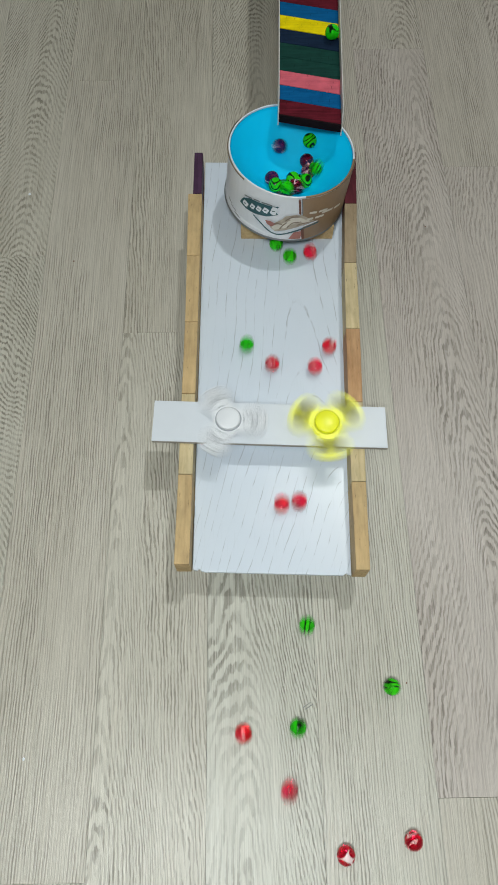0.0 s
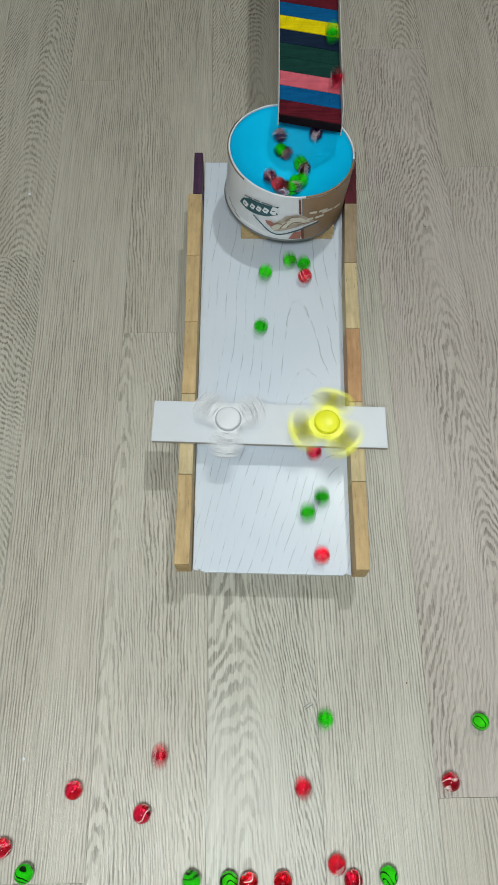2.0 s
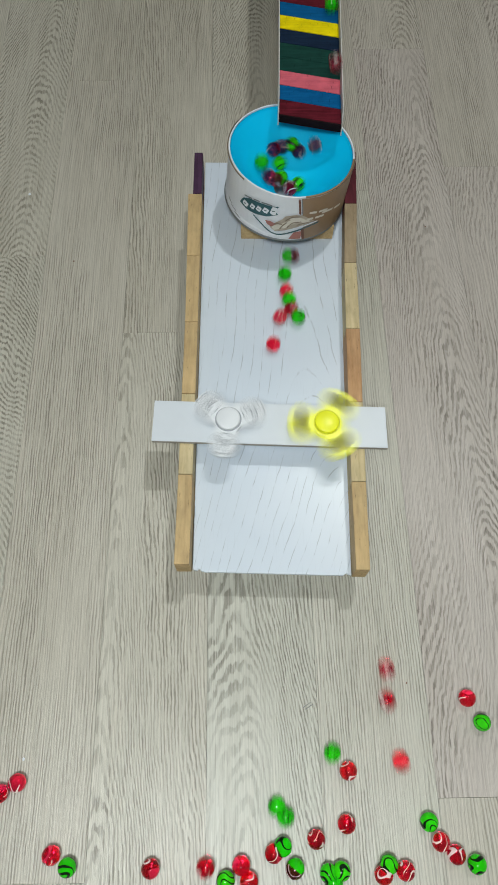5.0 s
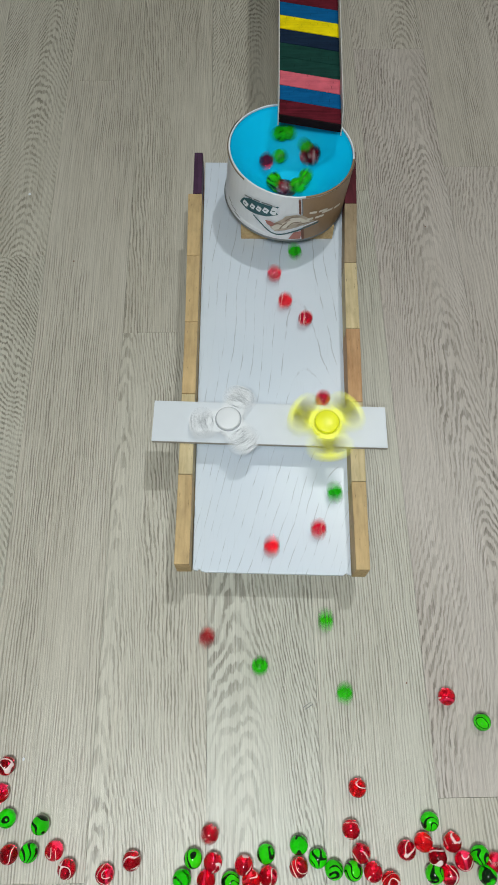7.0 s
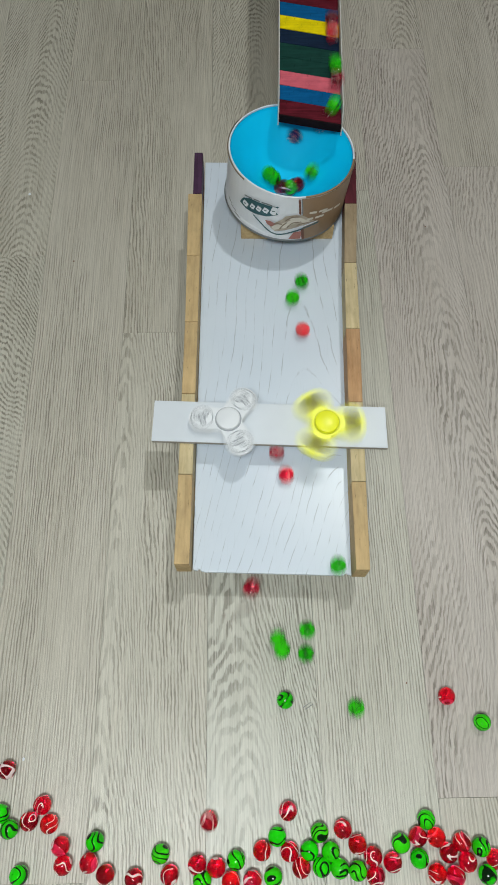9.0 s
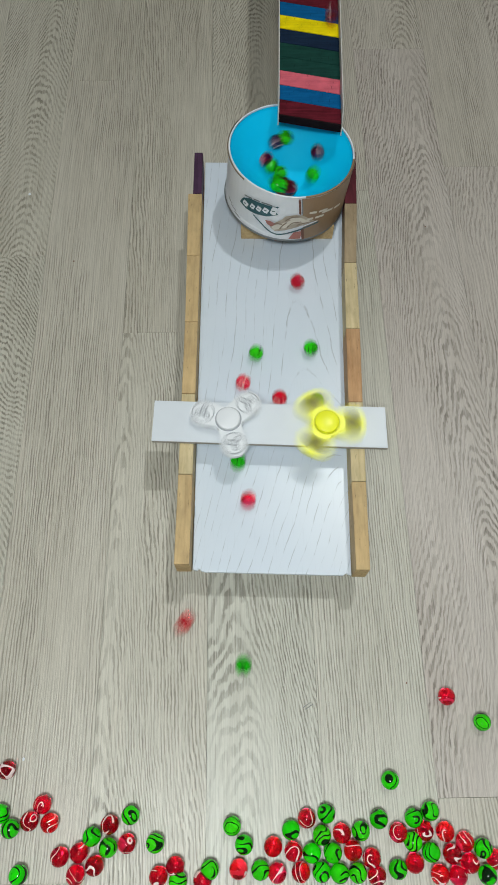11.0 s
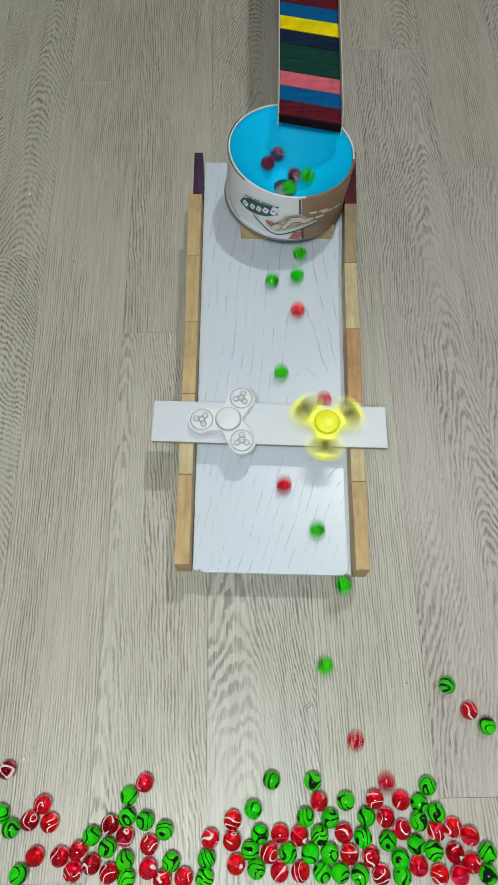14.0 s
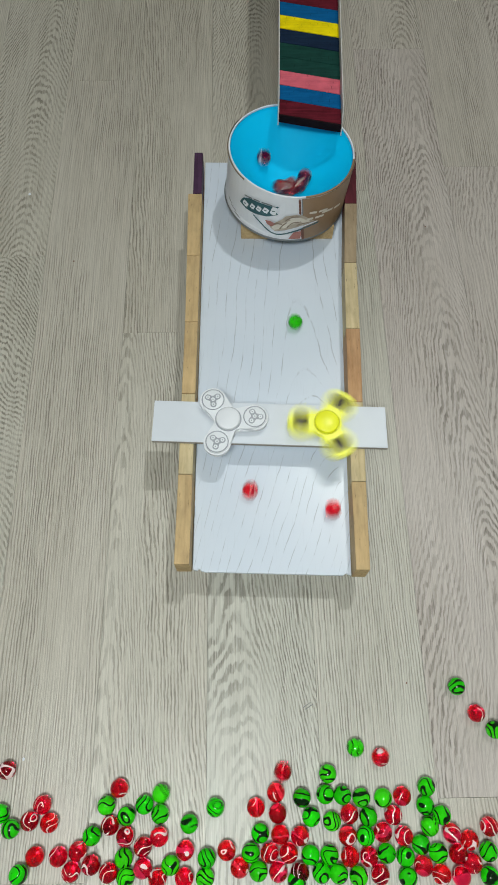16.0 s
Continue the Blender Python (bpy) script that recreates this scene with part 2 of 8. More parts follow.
def box(sx, sy, sz, bevel=0.0, m=None, bm=None):
    """A box with rounded edges about the origin, or moved by m."""
    bm = bm or bmesh.new()
    made = bmesh.ops.create_cube(bm, size=1.0)
    vs = made["verts"]
    bmesh.ops.scale(bm, vec=(sx, sy, sz), verts=vs)
    if bevel:
        es = list({e for v in vs for e in v.link_edges})
        out = bmesh.ops.bevel(bm, geom=es, offset=bevel, segments=2, affect="EDGES", profile=0.7)
        vs = list({v for f in out["faces"] for v in f.verts} | {v for v in vs if v.is_valid})
    if m is not None:
        bmesh.ops.transform(bm, matrix=m, verts=[v for v in vs if v.is_valid])
    return bm


def prism(outline, z0, z1, bevel=0.0):
    """A slab with the given outline (x, y) between two heights; z may be a function of (x, y)."""
    bm = bmesh.new()
    low = [bm.verts.new((x, y, z0(x, y) if callable(z0) else z0)) for x, y in outline]
    top = [bm.verts.new((x, y, z1(x, y) if callable(z1) else z1)) for x, y in outline]
    bm.faces.new(top)
    bm.faces.new(list(reversed(low)))
    k = len(outline)
    for i in range(k):
        bm.faces.new((low[i], low[(i + 1) % k], top[(i + 1) % k], top[i]))
    if bevel:
        bmesh.ops.bevel(bm, geom=bm.edges[:], offset=bevel, segments=2, affect="EDGES", profile=0.7)
    return bm


def lathe(profile, steps=64, start=0.0, end=360.0, closed=False):
    """Turns a profile of (radius, z) about z, between two angles."""
    bm = bmesh.new()
    full = abs(end - start) >= 359.9
    count = steps if full else steps + 1
    rings = []
    for i in range(count):
        a = radians(start + (end - start) * i / steps)
        rings.append([bm.verts.new((r * math.cos(a), r * math.sin(a), z)) for r, z in profile])
    k = len(profile)
    for i in range(count if full else count - 1):
        a, b = rings[i], rings[(i + 1) % count]
        for j in range(k if closed else k - 1):
            bm.faces.new((a[j], b[j], b[(j + 1) % k], a[(j + 1) % k]))
    return bm


def disc(radius, z0, z1, bevel=0.0006, steps=40):
    b = min(bevel, (z1 - z0) / 3)
    return lathe([(0.00001, z0), (radius - b, z0), (radius, z0 + b), (radius, z1 - b), (radius - b, z1), (0.00001, z1)], steps)


# ---------- the room ----------
FLOOR = -0.0125
floor = tagged(new("floor"), "grey oak laminate floor with long narrow strips", "floor", kind="structure")
part("underlay", box(4.4, 4.4, 0.02, m=pose(0, 0.3, FLOOR - 0.0145)), JOINT, floor)
for name, sx, sy, x, y in (("wall_north", 4.4, 0.1, 0, 2.45), ("wall_south", 4.4, 0.1, 0, -2.05), ("wall_east", 0.1, 4.6, 2.25, 0.2), ("wall_west", 0.1, 4.6, -2.25, 0.2)):
    tagged(part(name, box(sx, sy, 2.62, m=pose(x, y, 1.27)), PLASTER), "plain white plastered room wall", "wall", kind="structure")
tagged(part("ceiling", box(4.6, 4.7, 0.1, m=pose(0, 0.2, 2.62)), PLASTER), "plain white room ceiling", "ceiling", kind="structure")

lamp = thing("ceiling_lamp", "round white ceiling lamp, switched on", "lamp", at=pose(LAMP[0], LAMP[1], 2.57))
part("housing", disc(0.15, -0.12, 0.0, 0.01), PLASTER, lamp)
part("diffuser", disc(0.13, -0.13, -0.122, 0.003), LAMP_GLOW, lamp, "glowing diffuser")
# made-up body round the added fill light
fill_body = thing("added_fill_lamp", "added unseen fill lamp on a cord, switched on", "lamp", at=pose(SECOND[0], SECOND[1], SECOND[2]))
part("cord", disc(0.003, 0.13, 1.47), PLASTER, fill_body, "thin white cord")
part("shade", lathe([(0.02, 0.14), (0.10, 0.12), (0.19, 0.02), (0.188, 0.018), (0.10, 0.115), (0.02, 0.135)], 40, 0, 360, True), PLASTER, fill_body, "", True)
part("diffuser", disc(0.16, 0.016, 0.022, 0.002), LAMP_GLOW, fill_body, "glowing diffuser")

# ---------- the track board on its blocks ----------
SLOPE = math.tan(radians(2.0))


def track(x, y):
    """Height of the board's upper face."""
    return 0.026 + (y - 0.141) * SLOPE


def above(d):
    return lambda x, y: track(x, y) + d


OUTLINE = [(-0.0512, 0.1440), (-0.0472, 0.1430), (-0.0462, 0.1458), (-0.0432, 0.1424), (-0.0400, 0.1417), (0.0858, 0.1385), (0.0885, 0.1412), (0.0932, 0.1386), (0.0950, 0.2200), (0.1040, 0.5090), (0.1080, 0.6220),
           (-0.0514, 0.6240), (-0.0515, 0.5090), (-0.0514, 0.2200), (-0.0513, 0.1460)]
tagged(part("track_board", prism(OUTLINE, above(-0.004), above(0), 0.0004), WHITE_BOARD), "white wood-grain laminate board, chipped at its front corners", "board")

for y in (0.215, 0.42, 0.585):
    zt = track(0, y) - 0.0045
    ob = part("support_block", box(0.165, 0.02, zt - FLOOR, 0.001, pose(0.02, 0, (zt - FLOOR) / 2)), PINE, at=pose(0, y, FLOOR))
    tagged(ob, "plain wooden batten under the white board", "wooden block", "battens under the board")


def rail_block(x0a, x1a, y0, x0b, x1b, y1, mat, label):
    gap = 0.0003
    outline = [(x0a, y0 + gap), (x1a, y0 + gap), (x1b, y1 - gap), (x0b, y1 - gap)]
    cx, cy = (x0a + x1b) / 2, (y0 + y1) / 2
    cz = track(cx, cy)
    bm = prism(outline, above(-0.004), above(0.025), 0.0009)
    bmesh.ops.translate(bm, vec=(-cx, -cy, -cz), verts=bm.verts)
    return tagged(part("wooden_block", bm, mat, at=pose(cx, cy, cz)), label, "wooden block", "blocks along the board's sides")


LEFT = [(0.1424, -0.0663, -0.0527, PINE), (0.2265, -0.0656, -0.0523, PALE_PINE), (0.3094, -0.0654, -0.0521, PINE), (0.3901, -0.0650, -0.0520, PINE),
        (0.4720, -0.0660, -0.0522, PINE), (0.5544, -0.0672, -0.0520, PURPLE_WOOD), (0.6137, -0.0625, -0.0525, None)]
RIGHT = [(0.1375, 0.0941, 0.1066, PINE), (0.2193, 0.0946, 0.1080, PALE_PINE), (0.3003, 0.0962, 0.1100, BROWN_WOOD), (0.3822, 0.0982, 0.1122, PALE_PINE),
         (0.4627, 0.1008, 0.1135, TAN_WOOD), (0.5411, 0.1052, 0.1185, RED_WOOD), (0.6150, 0.1085, 0.1215, None)]
WORDS = {"pine_block": "light pine block standing on edge beside the white board", "pale_pine_block": "pale cream wooden block beside the white board",
         "brown_wood_block": "reddish brown wooden block with dark grain beside the board", "tan_wood_block": "dull tan wooden block beside the white board",
         "dark_red_stained_wood": "dark red stained wooden block beside the board", "purple_stained_wood": "dark purple stained wooden block beside the board"}
rail_block(-0.0620, -0.0525, 0.5546, -0.0620, -0.0525, 0.6137, PURPLE_WOOD, WORDS["purple_stained_wood"])
for rail in (LEFT[:-1], RIGHT):
    for (y0, a0, b0, mat), (y1, a1, b1, _) in zip(rail, rail[1:]):
        rail_block(a0, b0, y0, a1, b1, y1, mat, WORDS[mat.name])

# ---------- the white strip and its two spinners ----------
bar = thing("cross_strip", "flat white strip laid across the wooden side blocks", "strip")
STRIP = [(-0.0916, 0.2580), (0.1297, 0.2506), (0.1302, 0.2923), (-0.0906, 0.2995)]
part("strip", prism(STRIP, above(0.0258), above(0.0295), 0.0004), BAR_WHITE, bar)
part("edge", prism([(-0.0914, 0.2576), (0.1295, 0.2502), (0.1295, 0.2505), (-0.0914, 0.2579)], above(0.0260), above(0.0291)), BAR_EDGE, bar, "bare grey cut edge")


def spinner_outline(reach, lobe, hub, neck, steps=14):
    """Outline of a body with three round lobes joined by hollow flanks."""
    pts = []
    for k in range(3):
        a = radians(120 * k)
        cx, cy = reach * math.cos(a), reach * math.sin(a)
        for i in range(steps + 1):
            b = a + radians(-112 + 224 * i / steps)
            pts.append((cx + lobe * math.cos(b), cy + lobe * math.sin(b)))
        for d in (-0.34, 0.0, 0.34):
            b = a + radians(60) + d
            r = neck + (0.0009 if d else 0.0)
            pts.append((r * math.cos(b), r * math.sin(b)))
    return pts


def spinner(label, mat, centre, heavy):
    x, y = centre
    z = track(x, y) + 0.0325
    top = thing("fidget_spinner", label, "spinner", "spinners on the strip", at=pose(x, y, z, 2.0, 0, 0))
    bm = prism(spinner_outline(0.0248, 0.0127, 0.013, 0.0128), 0.0, 0.0075)
    bmesh.ops.bevel(bm, geom=[e for e in bm.edges if abs(e.verts[0].co.z - e.verts[1].co.z) < 1e-6], offset=0.0016, segments=3, affect="EDGES")
    part("body", bm, mat, top)
    part("centre_cap", lathe([(0.00001, 0.0112), (0.0085, 0.0112), (0.0098, 0.0107), (0.0106, 0.0106), (0.0111, 0.0100), (0.0111, 0.0070)], 48), mat, top, smooth=True)
    # ring coloured darker than the body, as the shade round the cap
    part("cap_groove", lathe([(0.0112, 0.0076), (0.0124, 0.0078), (0.0124, 0.0076), (0.0112, 0.0074)], 48, closed=True), GROOVE if not heavy else YELLOW_GROOVE, top)
    part("axle", disc(0.0060, -0.0030, 0.0005), STEEL, top, "steel bearing axle")
    for k in range(3):
        a = radians(120 * k)
        m = pose(0.0248 * math.cos(a), 0.0248 * math.sin(a), 0.0, 0, 0, 120 * k)
        if heavy:
            w = part("weight", lathe([(0.00001, 0.0083), (0.0052, 0.0083), (0.0058, 0.0078), (0.0074, 0.0078), (0.0079, 0.0074)], 32), STEEL, top, "dark round steel weight", True, m)
        else:
            w = part("weight_cover", lathe([(0.00001, 0.0080), (0.0092, 0.0080), (0.0098, 0.0078), (0.0099, 0.0070)], 40), mat, top, "round white cover with raised rings", True, m)
            part("rim_line", lathe([(0.0098, 0.0076), (0.0107, 0.0081), (0.0107, 0.0075), (0.0098, 0.0074)], 40, closed=True), GROOVE, w)
            bm = prism(spinner_outline(0.0052, 0.0030, 0.003, 0.0032, 8), 0.0078, 0.0083, 0.0001)
            part("raised_trefoil", bm, GROOVE, w, "small grey three-lobed relief", at=pose(0, 0, 0, 0, 0, 100 * k + 30))
            for q in (None, 0, 120, 240):
                a2 = radians((q or 0) + 100 * k + 30)
                r2 = 0.0 if q is None else 0.0052
                ring = lathe([(0.0007, 0.0082), (0.0007, 0.0087), (0.0018, 0.0087), (0.0018, 0.0082)], 18, closed=True)
                part("raised_ring", ring, mat, w, at=pose(r2 * math.cos(a2), r2 * math.sin(a2), 0))
    return top


white_spinner = spinner("white plastic three-lobed fidget spinner with relief covers", SPIN_WHITE, (-0.0193, 0.2752), False)
yellow_spinner = spinner("yellow plastic three-lobed fidget spinner with steel weights", SPIN_YELLOW, (0.0726, 0.2720), True)

# ---------- the open tub above the board ----------
TUB = (0.0392, 0.5565)
TUB_R = 0.0655
TUB_Z0, TUB_Z1 = 0.0625, 0.1250
FLOOR_Z = 0.0775
HOLE = (-0.0010, -0.0060)
LEAN = Matrix.Translation((TUB[0], TUB[1], TUB_Z0)) @ pose(0, 0, 0, 0, 4.5, 0) @ Matrix.Translation((0, 0, -TUB_Z0))
tub = thing("open_tub", "round white and brown paper tub, open, cyan inside", "tub", at=LEAN)
WALL = [(TUB_R - 0.0012, TUB_Z0), (TUB_R, TUB_Z0 + 0.0010), (TUB_R, TUB_Z0 + 0.006), (TUB_R - 0.0006, TUB_Z0 + 0.008), (TUB_R - 0.0003, TUB_Z1), (TUB_R - 0.0016, TUB_Z1), (TUB_R - 0.0018, TUB_Z0)]
part("wall", lathe(WALL, 72, 0, 360, True), PAPER, tub, smooth=False)
part("lining", lathe([(TUB_R - 0.0020, TUB_Z1 - 0.001), (TUB_R - 0.0026, FLOOR_Z + 0.0445), (TUB_R - 0.0042, FLOOR_Z + 0.0425)], 72), CYAN, tub, "bright cyan plastic lining", True)
part("rim", lathe([(TUB_R - 0.0010 + 0.0009 * math.cos(radians(q)), TUB_Z1 + 0.0009 * math.sin(radians(q))) for q in range(0, 360, 45)], 72, 0, 360, True), PAPER, tub, "thin rolled paper rim", True)


def funnel(u):
    """Rise of the funnel over its hole: u runs from 0 at the wall to 1 at the hole."""
    return 0.043 * (1 - u) ** 1.5


def tub_floor():
    """A funnel that sinks from the wall to a round hole."""
    bm = bmesh.new()
    rings = []
    for j in range(9):
        u = j / 8
        ring = []
        for i in range(64):
            a = 2 * math.pi * i / 64
            ox, oy = (TUB_R - 0.004) * math.cos(a), (TUB_R - 0.004) * math.sin(a)
            hx, hy = HOLE[0] + 0.0125 * math.cos(a), HOLE[1] + 0.0125 * math.sin(a)
            z = FLOOR_Z + funnel(u)
            ring.append(bm.verts.new((ox + (hx - ox) * u, oy + (hy - oy) * u, z)))
        rings.append(ring)
    for a, b in zip(rings, rings[1:]):
        for i in range(64):
            bm.faces.new((a[i], a[(i + 1) % 64], b[(i + 1) % 64], b[i]))
    return bm


part("rim_print", lathe([(TUB_R - 0.0010 + 0.0011 * math.cos(radians(q)), TUB_Z1 + 0.0011 * math.sin(radians(q))) for q in range(0, 360, 45)], 24, 281, 352, True), TUB_BROWN, tub, "brown stretch of the rim", True)
for q0, q1 in ((146, 163), (338, 351)):
    part("rim_wear", lathe([(TUB_R + 0.0002, TUB_Z1 + 0.0013), (TUB_R + 0.0009, TUB_Z1 + 0.0004), (TUB_R + 0.0006, TUB_Z1 - 0.0016)], 10, q0, q1), SCOOP_DARK, tub, "dark worn spot on the rim")
# rim shadow drawn as a dark line on the wall
part("rim_line", lathe([(TUB_R + 0.0001, TUB_Z1 - 0.0002), (TUB_R + 0.0011, TUB_Z1 - 0.0009), (TUB_R + 0.0002, TUB_Z1 - 0.0022)], 40, 100, 222), SCOOP_DARK, tub, "thin dark line for the shade under the rim", True)
part("foot_line", lathe([(TUB_R + 0.0003, TUB_Z0 - 0.0004), (TUB_R + 0.0012, TUB_Z0 + 0.0008), (TUB_R + 0.0002, TUB_Z0 + 0.0024)], 72), GREY_INK, tub, "dark line round the foot", True)
part("funnel", tub_floor(), CYAN, tub, "cyan funnel with a round hole", True)


def on_tub(angle, z, w, h, mat, name, label="", lift=0.0008, tilt=0.0):
    """A small printed patch that follows the tub's round wall."""
    bm = bmesh.new()
    cols = []
    for i in range(7):
        u = (i / 6 - 0.5) * w
        a = radians(angle) + u / TUB_R
        k = tilt * u
        r = TUB_R + lift
        cols.append([bm.verts.new((r * math.cos(a), r * math.sin(a), z + k + q * h / 2)) for q in (-1, 1)])
    for a, b in zip(cols, cols[1:]):
        bm.faces.new((a[0], b[0], b[1], a[1]))
    return part(name, bm, mat, tub, label)


def oval_on_tub(angle, z, w, h, mat, name, label="", lift=0.0008, tilt=0.0, wobble=0.0):
    bm = bmesh.new()
    vs = []
    for i in range(28):
        q = 2 * math.pi * i / 28
        k = 1 + wobble * math.sin(3 * q + 1) + 0.6 * wobble * math.sin(5 * q)
        u, v = w / 2 * math.cos(q) * k, h / 2 * math.sin(q) * k
        a = radians(angle) + u / TUB_R
        r = TUB_R + lift
        vs.append(bm.verts.new((r * math.cos(a), r * math.sin(a), z + v + tilt * u)))
    bm.faces.new(vs)
    return part(name, bm, mat, tub, label)


def printed(name, outline, mat, label="", lift=0.0008):
    """A printed shape with an outline of (angle, z), laid round the tub's wall."""
    bm = bmesh.new()
    bm.faces.new([bm.verts.new((q, z, 0)) for q, z in outline])
    low = min(q for q, z in outline)
    for k in range(1, 24):
        bmesh.ops.bisect_plane(bm, geom=bm.verts[:] + bm.edges[:] + bm.faces[:], plane_co=(low + 4.0 * k, 0, 0), plane_no=(1, 0, 0))
    for v in bm.verts:
        q, r = radians(v.co.x), TUB_R + lift
        v.co = (r * math.cos(q), r * math.sin(q), v.co.y)
    return part(name, bm, mat, tub, label)


def stroke(name, way, wide, mat, label="", lift=0.0008):
    """A printed line along points of (angle, z)."""
    fine = []
    for i in range(len(way) - 1):
        p0, p1, p2, p3 = way[max(i - 1, 0)], way[i], way[i + 1], way[min(i + 2, len(way) - 1)]
        for j in range(4):
            t = j / 4
            fine.append([0.5 * (2 * p1[c] + (p2[c] - p0[c]) * t + (2 * p0[c] - 5 * p1[c] + 4 * p2[c] - p3[c]) * t * t + (3 * p1[c] - p0[c] - 3 * p2[c] + p3[c]) * t ** 3) for c in (0, 1)])
    fine.append(list(way[-1]))
    bm = bmesh.new()
    pairs = []
    deg = TUB_R * radians(1)
    for i, (q, z) in enumerate(fine):
        a, b = fine[max(i - 1, 0)], fine[min(i + 1, len(fine) - 1)]
        dx, dz = (b[0] - a[0]) * deg, b[1] - a[1]
        long = math.hypot(dx, dz) or 1.0
        w = wide / 2 * (1.0 if 0 < i < len(fine) - 1 else 0.4)
        row = []
        for side in (-1, 1):
            qq, zz = radians(q - side * dz / long * w / deg), z + side * dx / long * w
            row.append(bm.verts.new(((TUB_R + lift) * math.cos(qq), (TUB_R + lift) * math.sin(qq), zz)))
        pairs.append(row)
    for a, b in zip(pairs, pairs[1:]):
        bm.faces.new((a[0], b[0], b[1], a[1]))
    return part(name, bm, mat, tub, label)


# oval mark with four plain pale shapes on it
printed("logo_patch", [(219.5, 0.0925), (223, 0.1012), (231, 0.1070), (242, 0.1087), (252, 0.1097), (259, 0.1115), (256.5, 0.1062), (259, 0.1003), (249.6, 0.0940), (238.5, 0.0908), (227.9, 0.0898)], TEAL, "dark teal oval printed patch")
for q, z, tall, wide in ((226.8, 0.0968, 0.0066, 0.0066), (234.6, 0.0988, 0.0066, 0.0050), (241.0, 0.1002, 0.0066, 0.0050), (247.6, 0.1018, 0.0066, 0.0058), (255.0, 0.1046, 0.0108, 0.0062)):
    stroke("logo_shape", [(q - 1.0, z - tall / 2), (q, z), (q + 1.0, z + tall / 2)], wide, PAPER, "", 0.0012)
    stroke("logo_line", [(q - 1.6, z - 0.0004), (q + 1.0, z + 0.0003)], 0.0010, TEAL, "", 0.0015)
for q0, q1 in ((224.5, 233.0), (234.5, 241.0), (242.5, 253.0)):
    z = lambda q: 0.1060 + 0.0048 * (1 - ((253 - q) / 29) ** 2)
    stroke("small_print_bar", [(q0, z(q0)), ((q0 + q1) / 2, z((q0 + q1) / 2)), (q1, z(q1))], 0.0016, GREY_INK)
for q0, q1, z in ((200, 208, 0.0770), (206, 216, 0.0735), (212, 222, 0.0700)):
    stroke("small_print_bar", [(q0, z + 0.001), (q1, z)], 0.0012, GREY_INK)
# brown wrap, its dark stripes and its lines of print
printed("brown_wrap", [(277.5, 0.1245), (352, 0.1245), (352, 0.0640), (286.5, 0.0640)], TUB_BROWN, "brown printed wrap with pale lines", 0.0004)
stroke("wrap_stripe", [(275.3, 0.1245), (277.0, 0.1140), (278.6, 0.1030)], 0.0022, TUB_RED, "", 0.0009)
stroke("wrap_stripe", [(277.4, 0.1245), (279.2, 0.1140), (280.8, 0.1030)], 0.0013, GREY_INK, "", 0.0009)
stroke("wrap_stripe", [(283.2, 0.0820), (284.6, 0.0730), (286.2, 0.0645)], 0.0030, TUB_RED, "", 0.0009)
printed("wrap_foot", [(272.0, 0.0668), (275.9, 0.0770), (283.6, 0.0778), (283.3, 0.0660)], INK_RED, "dull red patch at the foot", 0.0007)
for q0, q1, z0, z1 in ((287.0, 294.5, 0.1035, 0.1025), (296, 305.9, 0.1022, 0.1010), (285.5, 292.0, 0.0945, 0.0948), (293.5, 303.0, 0.0948, 0.0938), (307.5, 313.0, 0.0975, 0.0965), (315, 325, 0.0955, 0.0925), (300, 309, 0.0990, 0.0975)):
    stroke("print_bar", [(q0, z0), ((q0 + q1) / 2, (z0 + z1) / 2 + 0.0004), (q1, z1)], 0.0030, CREAM, "", 0.0010)
# the picture of scoops on a pale tray
printed("printed_picture", [(253.5, 0.0805), (256.4, 0.0872), (263.3, 0.0950), (266.1, 0.1000), (274.3, 0.1026), (281.2, 0.1015), (289.5, 0.0940), (293.8, 0.0905), (279.9, 0.0857), (266.8, 0.0795), (258.4, 0.0762)], SCOOP, "printed picture of cream scoops", 0.0008)
printed("printed_picture", [(248.0, 0.0885), (253.4, 0.0895), (258.5, 0.0868), (254.5, 0.0815), (250.4, 0.0840)], INK_RED, "", 0.0010)
for q, z, w, h, t in ((260.5, 0.0835, 0.013, 0.0075, 0.5), (267.5, 0.0880, 0.012, 0.0085, 0.4), (275.5, 0.0960, 0.014, 0.0080, -0.1), (271.5, 0.0915, 0.010, 0.0060, 0.3), (284.0, 0.0930, 0.010, 0.0050, -0.3)):
    oval_on_tub(q, z, w, h, CREAM, "printed_scoop", "", 0.0011, t, 0.12)
for way in ([(256, 0.0862), (260, 0.0886), (264, 0.0880)], [(262.5, 0.0815), (264.5, 0.0865), (268, 0.0922)], [(268.5, 0.0835), (270.5, 0.0880), (274, 0.0920), (279, 0.0925)], [(266, 0.0935), (271, 0.0992), (278, 0.1003)], [(277, 0.0880), (282, 0.0900), (288, 0.0905)]):
    stroke("printed_line", way, 0.0013, SCOOP_DARK, "", 0.0014)
stroke("wrap_seam", [(346.0, 0.1240), (346.4, 0.1180), (347.0, 0.1110)], 0.0012, GREY_INK, "dark seam of the paper wrap", 0.0011)
stroke("printed_tray", [(243.5, 0.0878), (250.8, 0.0806), (257.6, 0.0757), (263.7, 0.0756), (276.8, 0.0824), (286.9, 0.0868), (297.0, 0.0890)], 0.0020, PAPER, "", 0.0010)
stroke("printed_swoosh", [(235.6, 0.0893), (244.1, 0.0828), (251.2, 0.0766), (256.9, 0.0732), (264.0, 0.0733), (277.2, 0.0795), (287.3, 0.0839), (299.3, 0.0872)], 0.0017, TEAL, "", 0.0013)

